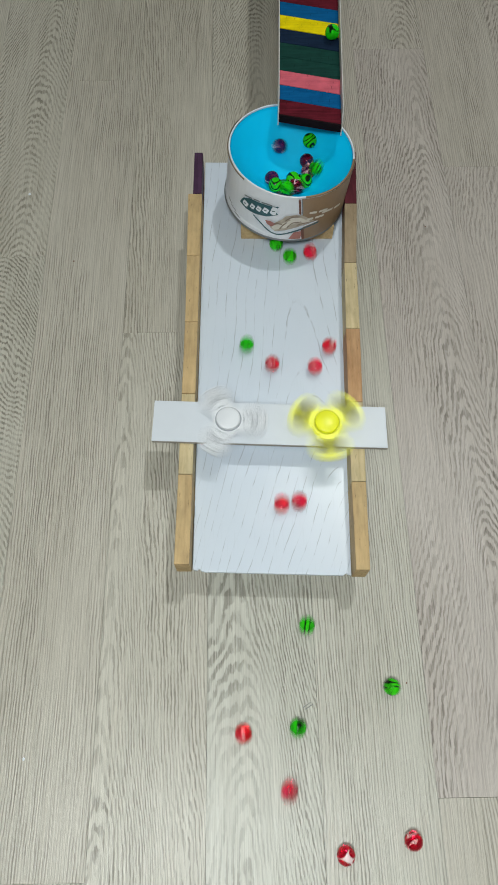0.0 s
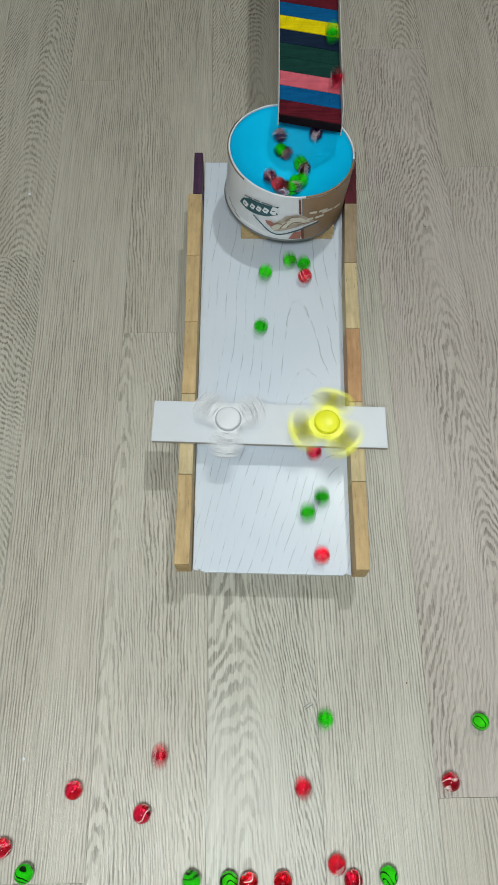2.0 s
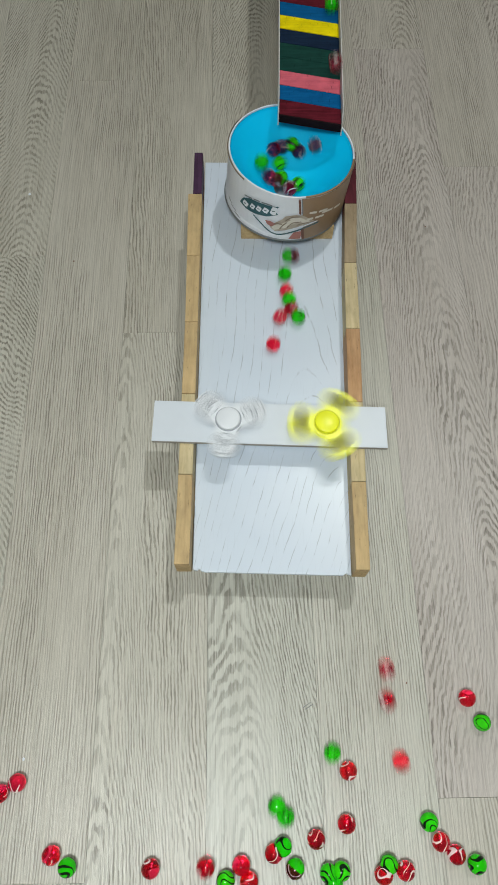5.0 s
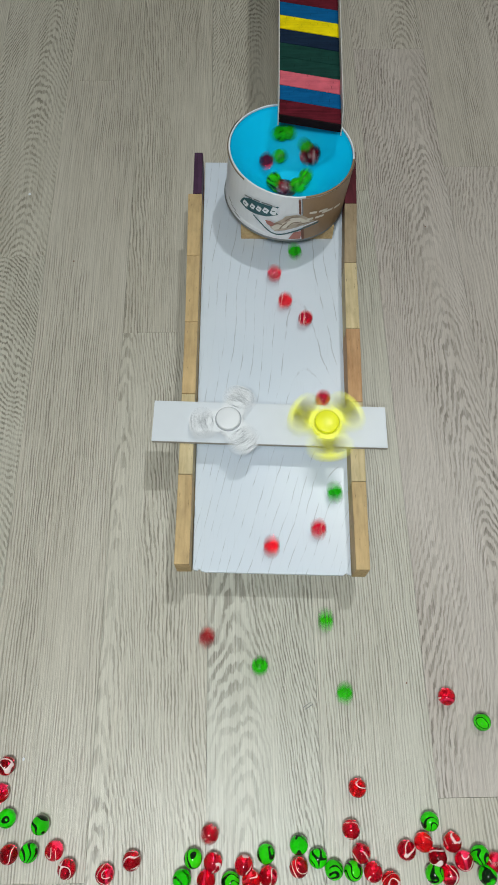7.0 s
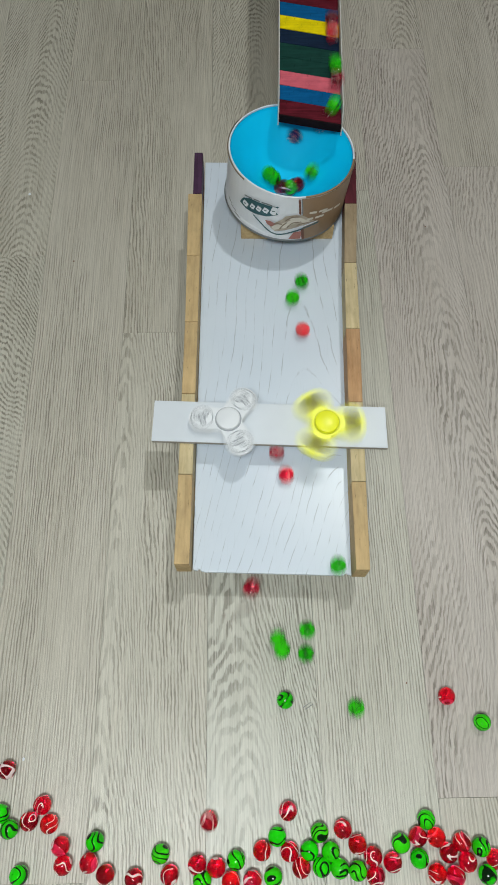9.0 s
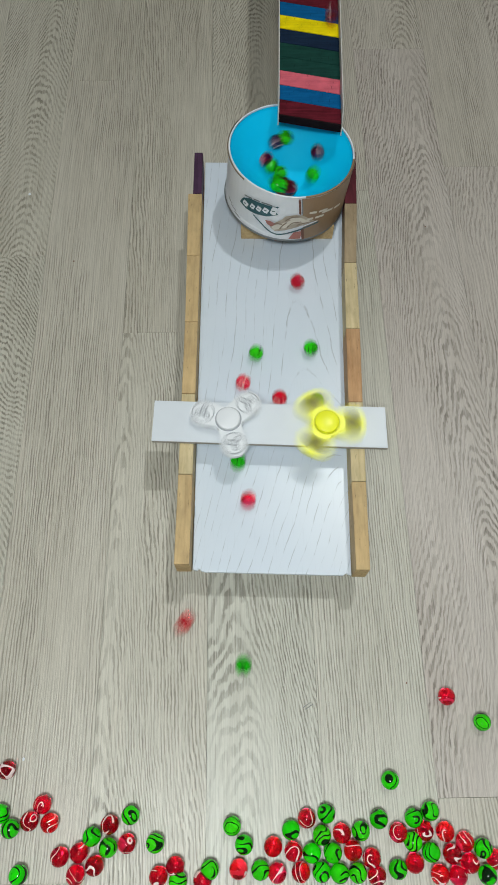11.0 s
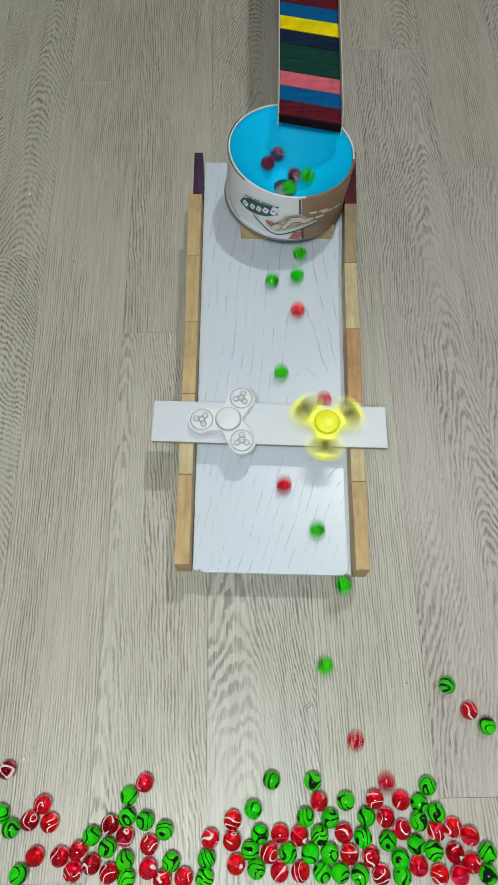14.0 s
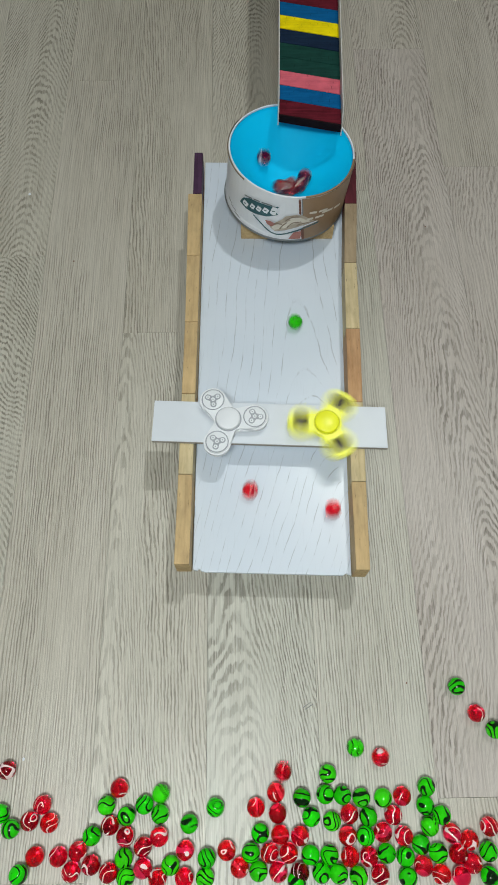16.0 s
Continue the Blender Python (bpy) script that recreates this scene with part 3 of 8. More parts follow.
for x, w, top in ((0.0065, 0.031, 0.0648), (0.0795, 0.027, 0.0592)):
    y = 0.5420
    zb = track(x, y) - 0.0008
    ob = part("tub_block", box(w, 0.057, top - zb, 0.0012, pose(0, 0, (top - zb) / 2)), PINE, at=pose(x, y, zb))
    tagged(ob, "pine block between the board and the tub", "wooden block", "blocks under the tub")

# ---------- the sloping chute of stained blocks ----------
CH_Y, CH_Z = 0.5900, 0.1400
CH_SLOPE = 6.0
CH_LONG = 0.95
chute = thing("feeding_chute", "sloping chute of stained wooden slats between cardboard walls", "chute", at=pose(0.0628, CH_Y, CH_Z, CH_SLOPE, 0, -1.0))
SLATS = [SLAT_RED, BLUE_WOOD, PINK_WOOD, GREEN_WOOD, GREEN_WOOD, NAVY_WOOD, YELLOW_WOOD, BLUE_WOOD, SLAT_RED, GREEN_WOOD, YELLOW_WOOD, NAVY_WOOD, PINK_WOOD, BLUE_WOOD]
STEP = 0.0191
SKEW = 0.195
LEAD = -0.0069


def slat(half, deep):
    bm = prism([(-half, half * SKEW - deep / 2), (half, -half * SKEW - deep / 2), (half, -half * SKEW + deep / 2), (-half, half * SKEW + deep / 2)], -0.012, 0.0, 0.0006)
    return bm


for k in range(int(CH_LONG / STEP)):
    part("slat", slat(0.0318, STEP - 0.0004), SLATS[k % 14], chute, at=pose(0, (k + 0.5) * STEP + LEAD, chance.uniform(-0.0004, 0.0004)))
# thin black strip over the first slat's end, in place of its shade
part("end_strip", prism([(-0.0320, 0.0320 * SKEW + LEAD - 0.0016), (0.0320, -0.0320 * SKEW + LEAD - 0.0016), (0.0320, -0.0320 * SKEW + LEAD), (-0.0320, 0.0320 * SKEW + LEAD)], -0.0095, -0.0004, 0.0003), END_SHADE, chute, "black strip for the shade on the end of the slats")
for side in (-1, 1):
    lead = -side * 0.0318 * SKEW + LEAD
    bm = prism([(lead - 0.004, -0.012), (CH_LONG, -0.012), (CH_LONG, 0.012), (lead + 0.010, 0.012), (lead + 0.002, 0.004)], -0.0005, 0.0005, 0.0002)
    bmesh.ops.transform(bm, matrix=Matrix(((0, 0, 1, 0), (1, 0, 0, 0), (0, 1, 0, 0), (0, 0, 0, 1))), verts=bm.verts)
    part("side_wall", bm, CARD, chute, "thin white cardboard wall", at=pose(side * 0.0325, 0, 0))
for y in (0.30, 0.62, 0.93):
    h = CH_Z + math.sin(radians(CH_SLOPE)) * y - 0.014 - FLOOR
    ob = part("chute_prop", box(0.046, 0.03, h, 0.001, pose(0, 0, h / 2)), PINE, at=pose(0.0628 + 0.017 * y, CH_Y + y * 0.995, FLOOR))
    tagged(ob, "upright wooden prop under the chute", "wooden prop", "props under the chute")

# ---------- specks on the floor ----------
for x, y, size, mat, words in ((-0.1966, -0.0143, 0.0026, PAPER, "tiny white crumb lying on the floor"), (-0.2750, 0.6278, 0.0036, PAPER, "tiny white crumb lying on the floor"),
                               (-0.2089, 0.5241, 0.0018, TUB_RED, "tiny dark crumb lying on the floor"), (0.2157, 0.5764, 0.0018, TUB_RED, "tiny dark crumb lying on the floor"),
                               (0.1433, 0.0485, 0.0015, TUB_RED, "tiny dark crumb lying on the floor")):
    bm = bmesh.new()
    bmesh.ops.create_icosphere(bm, subdivisions=1, radius=size / 2)
    bmesh.ops.scale(bm, vec=(1, 1.3, 0.6), verts=bm.verts)
    tagged(part("crumb", bm, mat, at=pose(x, y, FLOOR + size * 0.28)), words, "crumb", "crumbs on the floor")
for dx in (0.0, 0.0022):
    bm = box(0.0085, 0.0007, 0.0006, 0.0001, pose(0, 0, 0.0002))
    tagged(part("wood_splinter", bm, SPLINTER, at=pose(0.0519 + dx, 0.0298 - dx * 0.6, FLOOR, 0, 0, 33)), "thin grey wood splinter lying on the floor", "splinter", "splinters on the floor")

# ---------- floor strips, each a piece of its own ----------
WIDE = 0.0991
TURN = 0.9
START = [0.3976, 0.0714, 0.5350, 0.8358, 0.4257, 0.2345, 0.6321, -0.0470, 0.6701, 0.1529, 0.7340]
LONG = 0.940


# the figure of single strips, by row and place in the row: how arched, where the heart lies across, how steep, how
# light; the pale green of (1, -1) also holds the glare before the board
FIGURE = {(-2, 0): (0.97, 0.74, 0.69, 0.55), (-2, -1): (0.97, 0.66, 0.62, 0.60), (-1, -1): (0.03, 0.5, 0.8, 0.45), (-1, 0): (0.06, 0.5, 0.8, 0.50),
          (0, 0): (0.35, 0.02, 0.84, 0.50), (0, -1): (0.80, 0.10, 0.97, 0.55), (1, 0): (0.95, 0.70, 0.74, 0.55), (1, -1): (0.72, 0.40, 0.86, 0.78),
          (2, -1): (0.05, 0.5, 0.8, 0.66), (2, 0): (0.08, 0.5, 0.8, 0.40), (3, 0): (0.97, 0.76, 0.86, 0.12), (3, -1): (0.10, 0.4, 0.8, 0.45),
          (4, -1): (0.90, 0.95, 0.98, 0.15), (4, 0): (0.03, 0.5, 0.8, 0.35), (3, 1): (0.95, 0.7, 0.75, 0.35), (5, 0): (0.95, 0.3, 0.7, 0.25)}
ROOM_Y = (-1.98, 2.38)


cut_strips = {}


def strip_mesh(length):
    if length not in cut_strips:
        cut_strips[length] = mesh_of("plank", box(WIDE - 0.00025, length - 0.00025, 0.0046, 0.00012, pose(0, 0, -0.0023)), OAK)
    return cut_strips[length]


turn = pose(0, 0, 0, 0, 0, TURN)
for k in range(-22, 24):
    first = START[(k + 4) % 11]
    x = -0.0373 + (k - 0.5) * WIDE
    if abs(x) > 2.12:
        continue
    for j in range(-4, 4):
        y0, y1 = max(first + j * LONG, ROOM_Y[0]), min(first + (j + 1) * LONG, ROOM_Y[1])
        if y1 - y0 < 0.02:
            continue
        ob = new("plank", strip_mesh(round(y1 - y0, 4)))
        ob.matrix_basis = turn @ pose(x, (y0 + y1) / 2, FLOOR)
        ob.parent = floor
        ob.color = FIGURE.get((k, j), (chance.choice((0.05, 0.1, 0.95)), chance.uniform(0.2, 0.8), chance.uniform(0.65, 0.85), chance.uniform(0.3, 0.7)))


# ---------- marbles ----------
RADIUS = 0.0076


def marble_mesh(name, mat):
    bm = bmesh.new()
    bmesh.ops.create_uvsphere(bm, u_segments=28, v_segments=18, radius=RADIUS)
    return mesh_of(name, bm, mat, True)


RED = (marble_mesh("red_marble", RED_GLASS), "glossy red glass marble with pale swirls", "red")
GREEN = (marble_mesh("green_marble", GREEN_GLASS), "glossy green glass marble with dark swirls", "green")
queue = []


def in_tub(u, spin, ride):
    """Centre of a marble that circles in the tub: u runs from 0 at the wall to 1 at the hole."""
    reach = ride * (1 - u) + 0.009 * u
    cx = HOLE[0] * u ** 0.7
    cy = 0.018 * (1 - u) + HOLE[1] * u
    px, py = cx + reach * math.cos(spin), cy + reach * math.sin(spin)
    low, high = 0.0, 1.0
    for _ in range(20):
        w = (low + high) / 2
        inside = math.hypot(px - HOLE[0] * w, py - HOLE[1] * w) < (TUB_R - 0.004) * (1 - w) + 0.0125 * w
        low, high = (w, high) if inside else (low, w)
    return tub.matrix_basis @ Vector((px, py, FLOOR_Z + funnel(low) + RADIUS * 1.16))


def on_chute(y, across=0.021):
    """A place on the chute, y metres up from its lower end."""
    return chute.matrix_basis @ Vector((across, y, RADIUS + 0.0003))


def glide(places):
    """Rows between the places given, one for each picture of the film while the marble runs, so that it can turn as it rolls."""
    kept, used = [], set()
    for t, x, y, z in places:
        f = frame(max(0.0, t))
        if f not in used and (not kept or f > kept[-1][0]):
            used.add(f)
            kept.append((f, Vector((x, y, z))))
    rates = [(b[1] - a[1]) / (b[0] - a[0]) for a, b in zip(kept, kept[1:])]
    tangents = []
    for i in range(len(kept)):
        a, b = rates[max(i - 1, 0)] if rates else Vector(), rates[min(i, len(rates) - 1)] if rates else Vector()
        if 0 < i < len(kept) - 1:
            # runs on smoothly through a bend, but comes to rest without running over
            tangents.append(Vector([0.5 * (p + q) if c < 2 and min(a.length, b.length) > 0.0015 else (2 * p * q / (p + q) if p * q > 0 else 0.0) for c, (p, q) in enumerate(zip(a, b))]))
        else:
            tangents.append(a if i else b)
    out = []
    for i, (f, p) in enumerate(kept):
        out.append(((f - 1) / FPS, *p))
        if i == len(kept) - 1 or rates[i].length * FPS < 0.02:
            continue
        g0, p1 = kept[i + 1]
        long = g0 - f
        for k in range(1, long):
            u = k / long
            q = p * (2 * u ** 3 - 3 * u * u + 1) + tangents[i] * (long * (u ** 3 - 2 * u * u + u)) + p1 * (3 * u * u - 2 * u ** 3) + tangents[i + 1] * (long * (u ** 3 - u * u))
            out.append(((f - 1 + k) / FPS, *q))
    return out


def roll(kind, dropped, left, ground):
    """One marble: it waits in the chute, drops into the tub, circles, leaves by the hole and then follows the ground's places."""
    me, label, _ = kind
    ob = tagged(new("marble", me), label, "marble", "rolling marbles")
    places = []
    if dropped is not None:
        k = len(queue)
        queue.append(ob)
        slot = on_chute(0.30 + 0.0165 * (k // 4), -0.0245 + 0.0163 * (k % 4))
        ride, speed = chance.uniform(0.024, 0.034), chance.uniform(6.5, 11.0)
        if dropped - 0.9 > 0.05:
            places += [(0.0, *slot), (dropped - 0.9, *slot)]
        for dt, y in ((-0.46, 0.29), (-0.31, 0.20), (-0.15, 0.10), (0.0, 0.004)):
            if dropped + dt >= 0:
                places.append((dropped + dt, *on_chute(y, 0.0238)))
        until = left - 0.07 if left is not None else CLIP
        begin = dropped + 0.07
        count = max(2, int((until - begin) * 15))
        spin0 = radians(35)
        for i in range(count + 1):
            t = begin + (until - begin) * i / count
            whole = (until - begin) if left is not None else (until - begin) * 2.4
            u = min(1.0, max(0.0, (t - begin) / whole)) ** 1.5
            spin = spin0 - speed * (t - begin) * (1 + 0.35 * u)
            if t >= 0:
                places.append((t, *in_tub(u, spin, ride)))
        if left is not None and left >= 0.03:
            x, y = TUB[0] + HOLE[0], TUB[1] + HOLE[1]
            places.append((left, x, y - 0.006, track(x, y) + RADIUS))
    places += ground
    rows, turn, last = [], Euler([chance.uniform(0, 6) for _ in range(3)]).to_matrix().to_4x4(), None
    for t, x, y, z in glide(places):
        if last is not None:
            step = Vector((x - last[0], y - last[1], 0))
            if step.length > 0.0003:
                axis = Vector((-step.y, step.x, 0))
                turn = Matrix.Rotation(min(step.length / RADIUS, 1.5), 4, axis) @ turn
        last = (x, y)
        rows.append((t, Matrix.Translation((x, y, z)) @ turn))
    if rows[0][0] > 0:
        rows.insert(0, (0.0, rows[0][1]))
    if rows[-1][0] < CLIP:
        rows.append((CLIP, rows[-1][1]))
    walk(ob, rows)


def spin(top, angles):
    """Turns a spinner through the angles given at some times, with a row for each picture of the film."""
    base = top.matrix_basis.copy()
    rows = []
    for k in range(int(CLIP * FPS) + 1):
        t = k / FPS
        a = float(np.interp(t, [q[0] for q in angles], [q[1] for q in angles]))
        rows.append((t, base @ pose(0, 0, 0, 0, 0, a)))
    walk(top, rows)


def motions():
    spin(white_spinner, [(0, 0), (0.5, 720), (1, 1465), (1.5, 2190), (2, 2905), (2.5, 3555), (3, 4200), (3.5, 4830), (4, 5430), (6.5, 8106), (7, 8586), (7.5, 9036), (8, 9451), (8.5, 9750), (9, 10016), (11.5, 11200), (12, 11361), (12.5, 11505), (13, 11622), (13.5, 11730), (14, 11821), (14.5, 11894), (15, 11949), (15.5, 11986), (16, 12006)])
    spin(yellow_spinner, [(0, 35), (0.5, 1225), (1, 2430), (1.5, 3675), (2, 4875), (2.5, 6035), (3, 7235), (3.5, 8375), (4, 9490), (6.5, 15012), (7, 16115), (7.5, 17197), (8, 18212), (8.5, 19257), (9, 20283), (11.5, 25080), (12, 25980), (12.5, 26888), (13, 27725), (13.5, 28584), (14, 29424), (14.5, 30250), (15, 31054), (15.5, 31927), (16, 32697)])
    roll(GREEN, None, None, [(0.00, 0.0298, 0.5009, 0.0462), (0.50, 0.0442, 0.3974, 0.0426), (1.00, 0.0641, 0.2348, 0.0369), (1.24, 0.0814, 0.1380, 0.0340), (1.31, 0.0881, 0.1125, -0.0045), (1.50, 0.1013, 0.0379, -0.0049), (2.00, 0.1136, -0.1000, -0.0049), (2.50, 0.1089, -0.1020, -0.0049), (3.00, 0.1313, -0.0770, -0.0049), (3.50, 0.1484, -0.0561, -0.0049), (4.00, 0.1478, -0.0619, -0.0049), (6.50, 0.1550, -0.0611, -0.0049), (7.00, 0.1508, -0.0611, -0.0049), (7.50, 0.1493, -0.0615, -0.0049), (8.00, 0.1485, -0.0548, -0.0049), (8.50, 0.1480, -0.0598, -0.0049), (9.00, 0.1480, -0.0598, -0.0049), (11.50, 0.1530, -0.0528, -0.0049), (12.00, 0.1535, -0.0528, -0.0049), (13.00, 0.1535, -0.0528, -0.0049), (13.50, 0.1567, -0.0540, -0.0049), (14.00, 0.1571, -0.0548, -0.0049), (14.50, 0.1565, -0.0553, -0.0049), (15.00, 0.1614, -0.0565, -0.0049), (16.00, 0.1614, -0.0565, -0.0049)])
    roll(GREEN, None, None, [(0.00, 0.0444, 0.4844, 0.0456), (0.50, 0.0356, 0.3470, 0.0408), (1.00, 0.0309, 0.1580, 0.0342), (1.04, 0.0322, 0.1380, 0.0340), (1.11, 0.0354, 0.1036, -0.0045), (1.50, 0.0493, -0.1039, -0.0049), (1.88, 0.0460, -0.1620, -0.0049), (16.00, 0.0460, -0.1620, -0.0049)])
    roll(RED, None, None, [(0.00, 0.0667, 0.4904, 0.0458), (0.50, 0.0889, 0.3355, 0.0404), (1.00, 0.0531, 0.1590, 0.0342), (1.07, 0.0556, 0.1380, 0.0340), (1.14, 0.0591, 0.1196, -0.0045), (1.50, 0.0719, 0.0114, -0.0049), (2.00, 0.0719, -0.0922, -0.0049), (2.50, 0.0327, -0.0930, -0.0049), (3.00, 0.0079, -0.0890, -0.0049), (3.50, -0.0060, -0.0898, -0.0049), (4.00, -0.0060, -0.0918, -0.0049), (6.50, -0.0119, -0.0930, -0.0049), (7.00, -0.0295, -0.0906, -0.0049), (7.50, -0.0276, -0.0930, -0.0049), (8.00, -0.0355, -0.0926, -0.0049), (8.50, -0.0377, -0.0942, -0.0049), (9.00, -0.0424, -0.0922, -0.0049), (11.50, -0.0658, -0.0934, -0.0049), (12.00, -0.0740, -0.0862, -0.0049), (12.50, -0.0784, -0.0906, -0.0049), (13.00, -0.0832, -0.0953, -0.0049), (13.50, -0.0818, -0.0961, -0.0049), (14.00, -0.0823, -0.0953, -0.0049), (14.50, -0.0809, -0.0949, -0.0049), (15.50, -0.0809, -0.0949, -0.0049), (16.00, -0.0866, -0.0949, -0.0049)])
    roll(GREEN, None, None, [(0.00, -0.0023, 0.3746, 0.0418), (0.50, -0.0168, 0.1882, 0.0352), (0.61, -0.0180, 0.1380, 0.0340), (0.68, -0.0191, 0.1091, -0.0045), (1.00, -0.0225, -0.0337, -0.0049), (1.50, -0.0730, -0.0786, -0.0049), (1.88, -0.0577, -0.1573, -0.0049), (16.00, -0.0577, -0.1573, -0.0049)])
    roll(RED, None, None, [(0.00, 0.0236, 0.3522, 0.0410), (0.50, 0.0063, 0.1909, 0.0353), (0.63, 0.0022, 0.1380, 0.0340), (0.70, 0.0000, 0.1123, -0.0045), (1.00, -0.0093, -0.0074, -0.0049), (1.50, 0.0257, -0.0981, -0.0049), (2.00, 0.0274, -0.1039, -0.0049), (2.50, 0.0164, -0.1039, -0.0049), (3.00, 0.0142, -0.1043, -0.0049), (3.50, 0.0142, -0.1047, -0.0049), (4.00, 0.0166, -0.0922, -0.0049), (6.50, 0.0237, -0.0802, -0.0049), (7.00, 0.0156, -0.1004, -0.0049), (7.50, 0.0142, -0.0996, -0.0049), (7.88, 0.0138, -0.1634, -0.0049), (16.00, 0.0138, -0.1634, -0.0049)])
    roll(RED, None, None, [(0.00, 0.0826, 0.3726, 0.0417), (0.50, 0.0620, 0.2195, 0.0363), (0.71, 0.0532, 0.1380, 0.0340), (0.78, 0.0513, 0.1131, -0.0045), (1.00, 0.0420, 0.0262, -0.0049), (1.50, 0.0744, -0.1039, -0.0049), (2.00, 0.0845, -0.1032, -0.0049), (2.50, 0.0927, -0.1039, -0.0049), (3.00, 0.1010, -0.1028, -0.0049), (3.50, 0.1041, -0.0977, -0.0049), (4.00, 0.1205, -0.0945, -0.0049), (6.50, 0.1305, -0.1000, -0.0049), (7.00, 0.1295, -0.0819, -0.0049), (7.50, 0.1345, -0.0738, -0.0049), (8.00, 0.1401, -0.0734, -0.0049), (8.50, 0.1397, -0.0726, -0.0049), (9.00, 0.1398, -0.0722, -0.0049), (11.50, 0.1510, -0.0677, -0.0049), (12.00, 0.1561, -0.0681, -0.0049), (12.50, 0.1547, -0.0685, -0.0049), (13.00, 0.1551, -0.0685, -0.0049), (13.50, 0.1555, -0.0689, -0.0049), (14.00, 0.1556, -0.0685, -0.0049), (14.50, 0.1578, -0.0685, -0.0049), (15.00, 0.1685, -0.0691, -0.0049), (15.50, 0.1684, -0.0697, -0.0049), (16.00, 0.1684, -0.0697, -0.0049)])
    roll(RED, None, None, [(0.00, 0.0672, 0.3490, 0.0409), (0.50, 0.0737, 0.1936, 0.0354), (0.65, 0.0820, 0.1380, 0.0340), (0.72, 0.0878, 0.1135, -0.0045), (1.00, 0.1044, 0.0029, -0.0049), (1.50, 0.1577, -0.0985, -0.0049), (1.88, 0.1423, -0.1597, -0.0049), (16.00, 0.1423, -0.1597, -0.0049)])
    roll(RED, None, None, [(0.00, 0.0307, 0.2035, 0.0358), (0.18, 0.0264, 0.1380, 0.0340), (0.25, 0.0253, 0.1153, -0.0045), (0.50, 0.0195, 0.0262, -0.0049), (1.00, -0.0686, -0.0544, -0.0049), (1.50, -0.1090, -0.0402, -0.0049), (2.00, -0.1489, -0.0380, -0.0049), (2.50, -0.1922, -0.0402, -0.0049), (3.00, -0.2098, -0.0469, -0.0049), (3.50, -0.2106, -0.0418, -0.0049), (4.00, -0.2107, -0.0406, -0.0049), (6.50, -0.2123, -0.0402, -0.0049), (7.00, -0.2108, -0.0402, -0.0049), (7.50, -0.2106, -0.0414, -0.0049), (8.50, -0.2106, -0.0414, -0.0049), (8.88, -0.1877, -0.1735, -0.0049), (16.00, -0.1877, -0.1735, -0.0049)])
    roll(RED, None, None, [(0.00, 0.0472, 0.2062, 0.0359), (0.20, 0.0439, 0.1380, 0.0340), (0.27, 0.0436, 0.1160, -0.0045), (0.50, 0.0398, 0.0342, -0.0049), (1.00, 0.0462, -0.1024, -0.0049), (1.50, -0.0660, -0.0989, -0.0049), (2.00, -0.0898, -0.0557, -0.0049), (2.50, -0.0893, -0.0499, -0.0049), (3.00, -0.1107, -0.0494, -0.0049), (3.50, -0.1112, -0.0544, -0.0049), (4.00, -0.1936, -0.0295, -0.0049), (6.50, -0.2006, -0.0376, -0.0049), (7.00, -0.2086, -0.0194, -0.0049), (7.50, -0.2084, -0.0238, -0.0049), (8.00, -0.2077, -0.0220, -0.0049), (8.50, -0.2077, -0.0220, -0.0049), (9.00, -0.2077, -0.0224, -0.0049), (16.00, -0.2075, -0.0226, -0.0049)])
    roll(GREEN, None, None, [(0.00, 0.0540, 0.0986, -0.0049), (0.50, 0.0309, -0.0469, -0.0049), (0.88, 0.0179, -0.1492, -0.0049), (16.00, 0.0179, -0.1492, -0.0049)])
    roll(GREEN, None, None, [(0.00, 0.1282, 0.0447, -0.0049), (0.50, 0.1814, 0.0323, -0.0049), (1.00, 0.2162, 0.0229, -0.0049), (1.50, 0.2102, 0.0193, -0.0049), (2.00, 0.2038, 0.0160, -0.0049), (2.50, 0.2054, 0.0169, -0.0049), (3.50, 0.2054, 0.0169, -0.0049), (4.00, 0.2051, 0.0151, -0.0049), (6.50, 0.2052, 0.0156, -0.0049), (13.50, 0.2052, 0.0156, -0.0049), (14.00, 0.2092, 0.0123, -0.0049), (14.50, 0.2159, 0.0110, -0.0049), (15.00, 0.2152, 0.0095, -0.0049), (16.00, 0.2152, 0.0095, -0.0049)])
    roll(GREEN, None, None, [(0.00, 0.0431, 0.0110, -0.0049), (0.50, 0.0354, -0.0942, -0.0049), (1.00, 0.0265, -0.1004, -0.0049), (1.50, -0.0123, -0.1032, -0.0049), (2.00, -0.0466, -0.1032, -0.0049), (2.50, -0.0778, -0.0858, -0.0049), (3.00, -0.0828, -0.1020, -0.0049), (3.50, -0.0883, -0.1015, -0.0049), (4.00, -0.1351, -0.1004, -0.0049), (6.50, -0.1580, -0.0757, -0.0049), (7.00, -0.1739, -0.0639, -0.0049), (7.50, -0.1687, -0.0639, -0.0049), (8.00, -0.1919, -0.0669, -0.0049), (8.50, -0.1901, -0.0661, -0.0049), (9.00, -0.1994, -0.0669, -0.0049), (11.50, -0.1985, -0.0665, -0.0049), (16.00, -0.1983, -0.0667, -0.0049)])
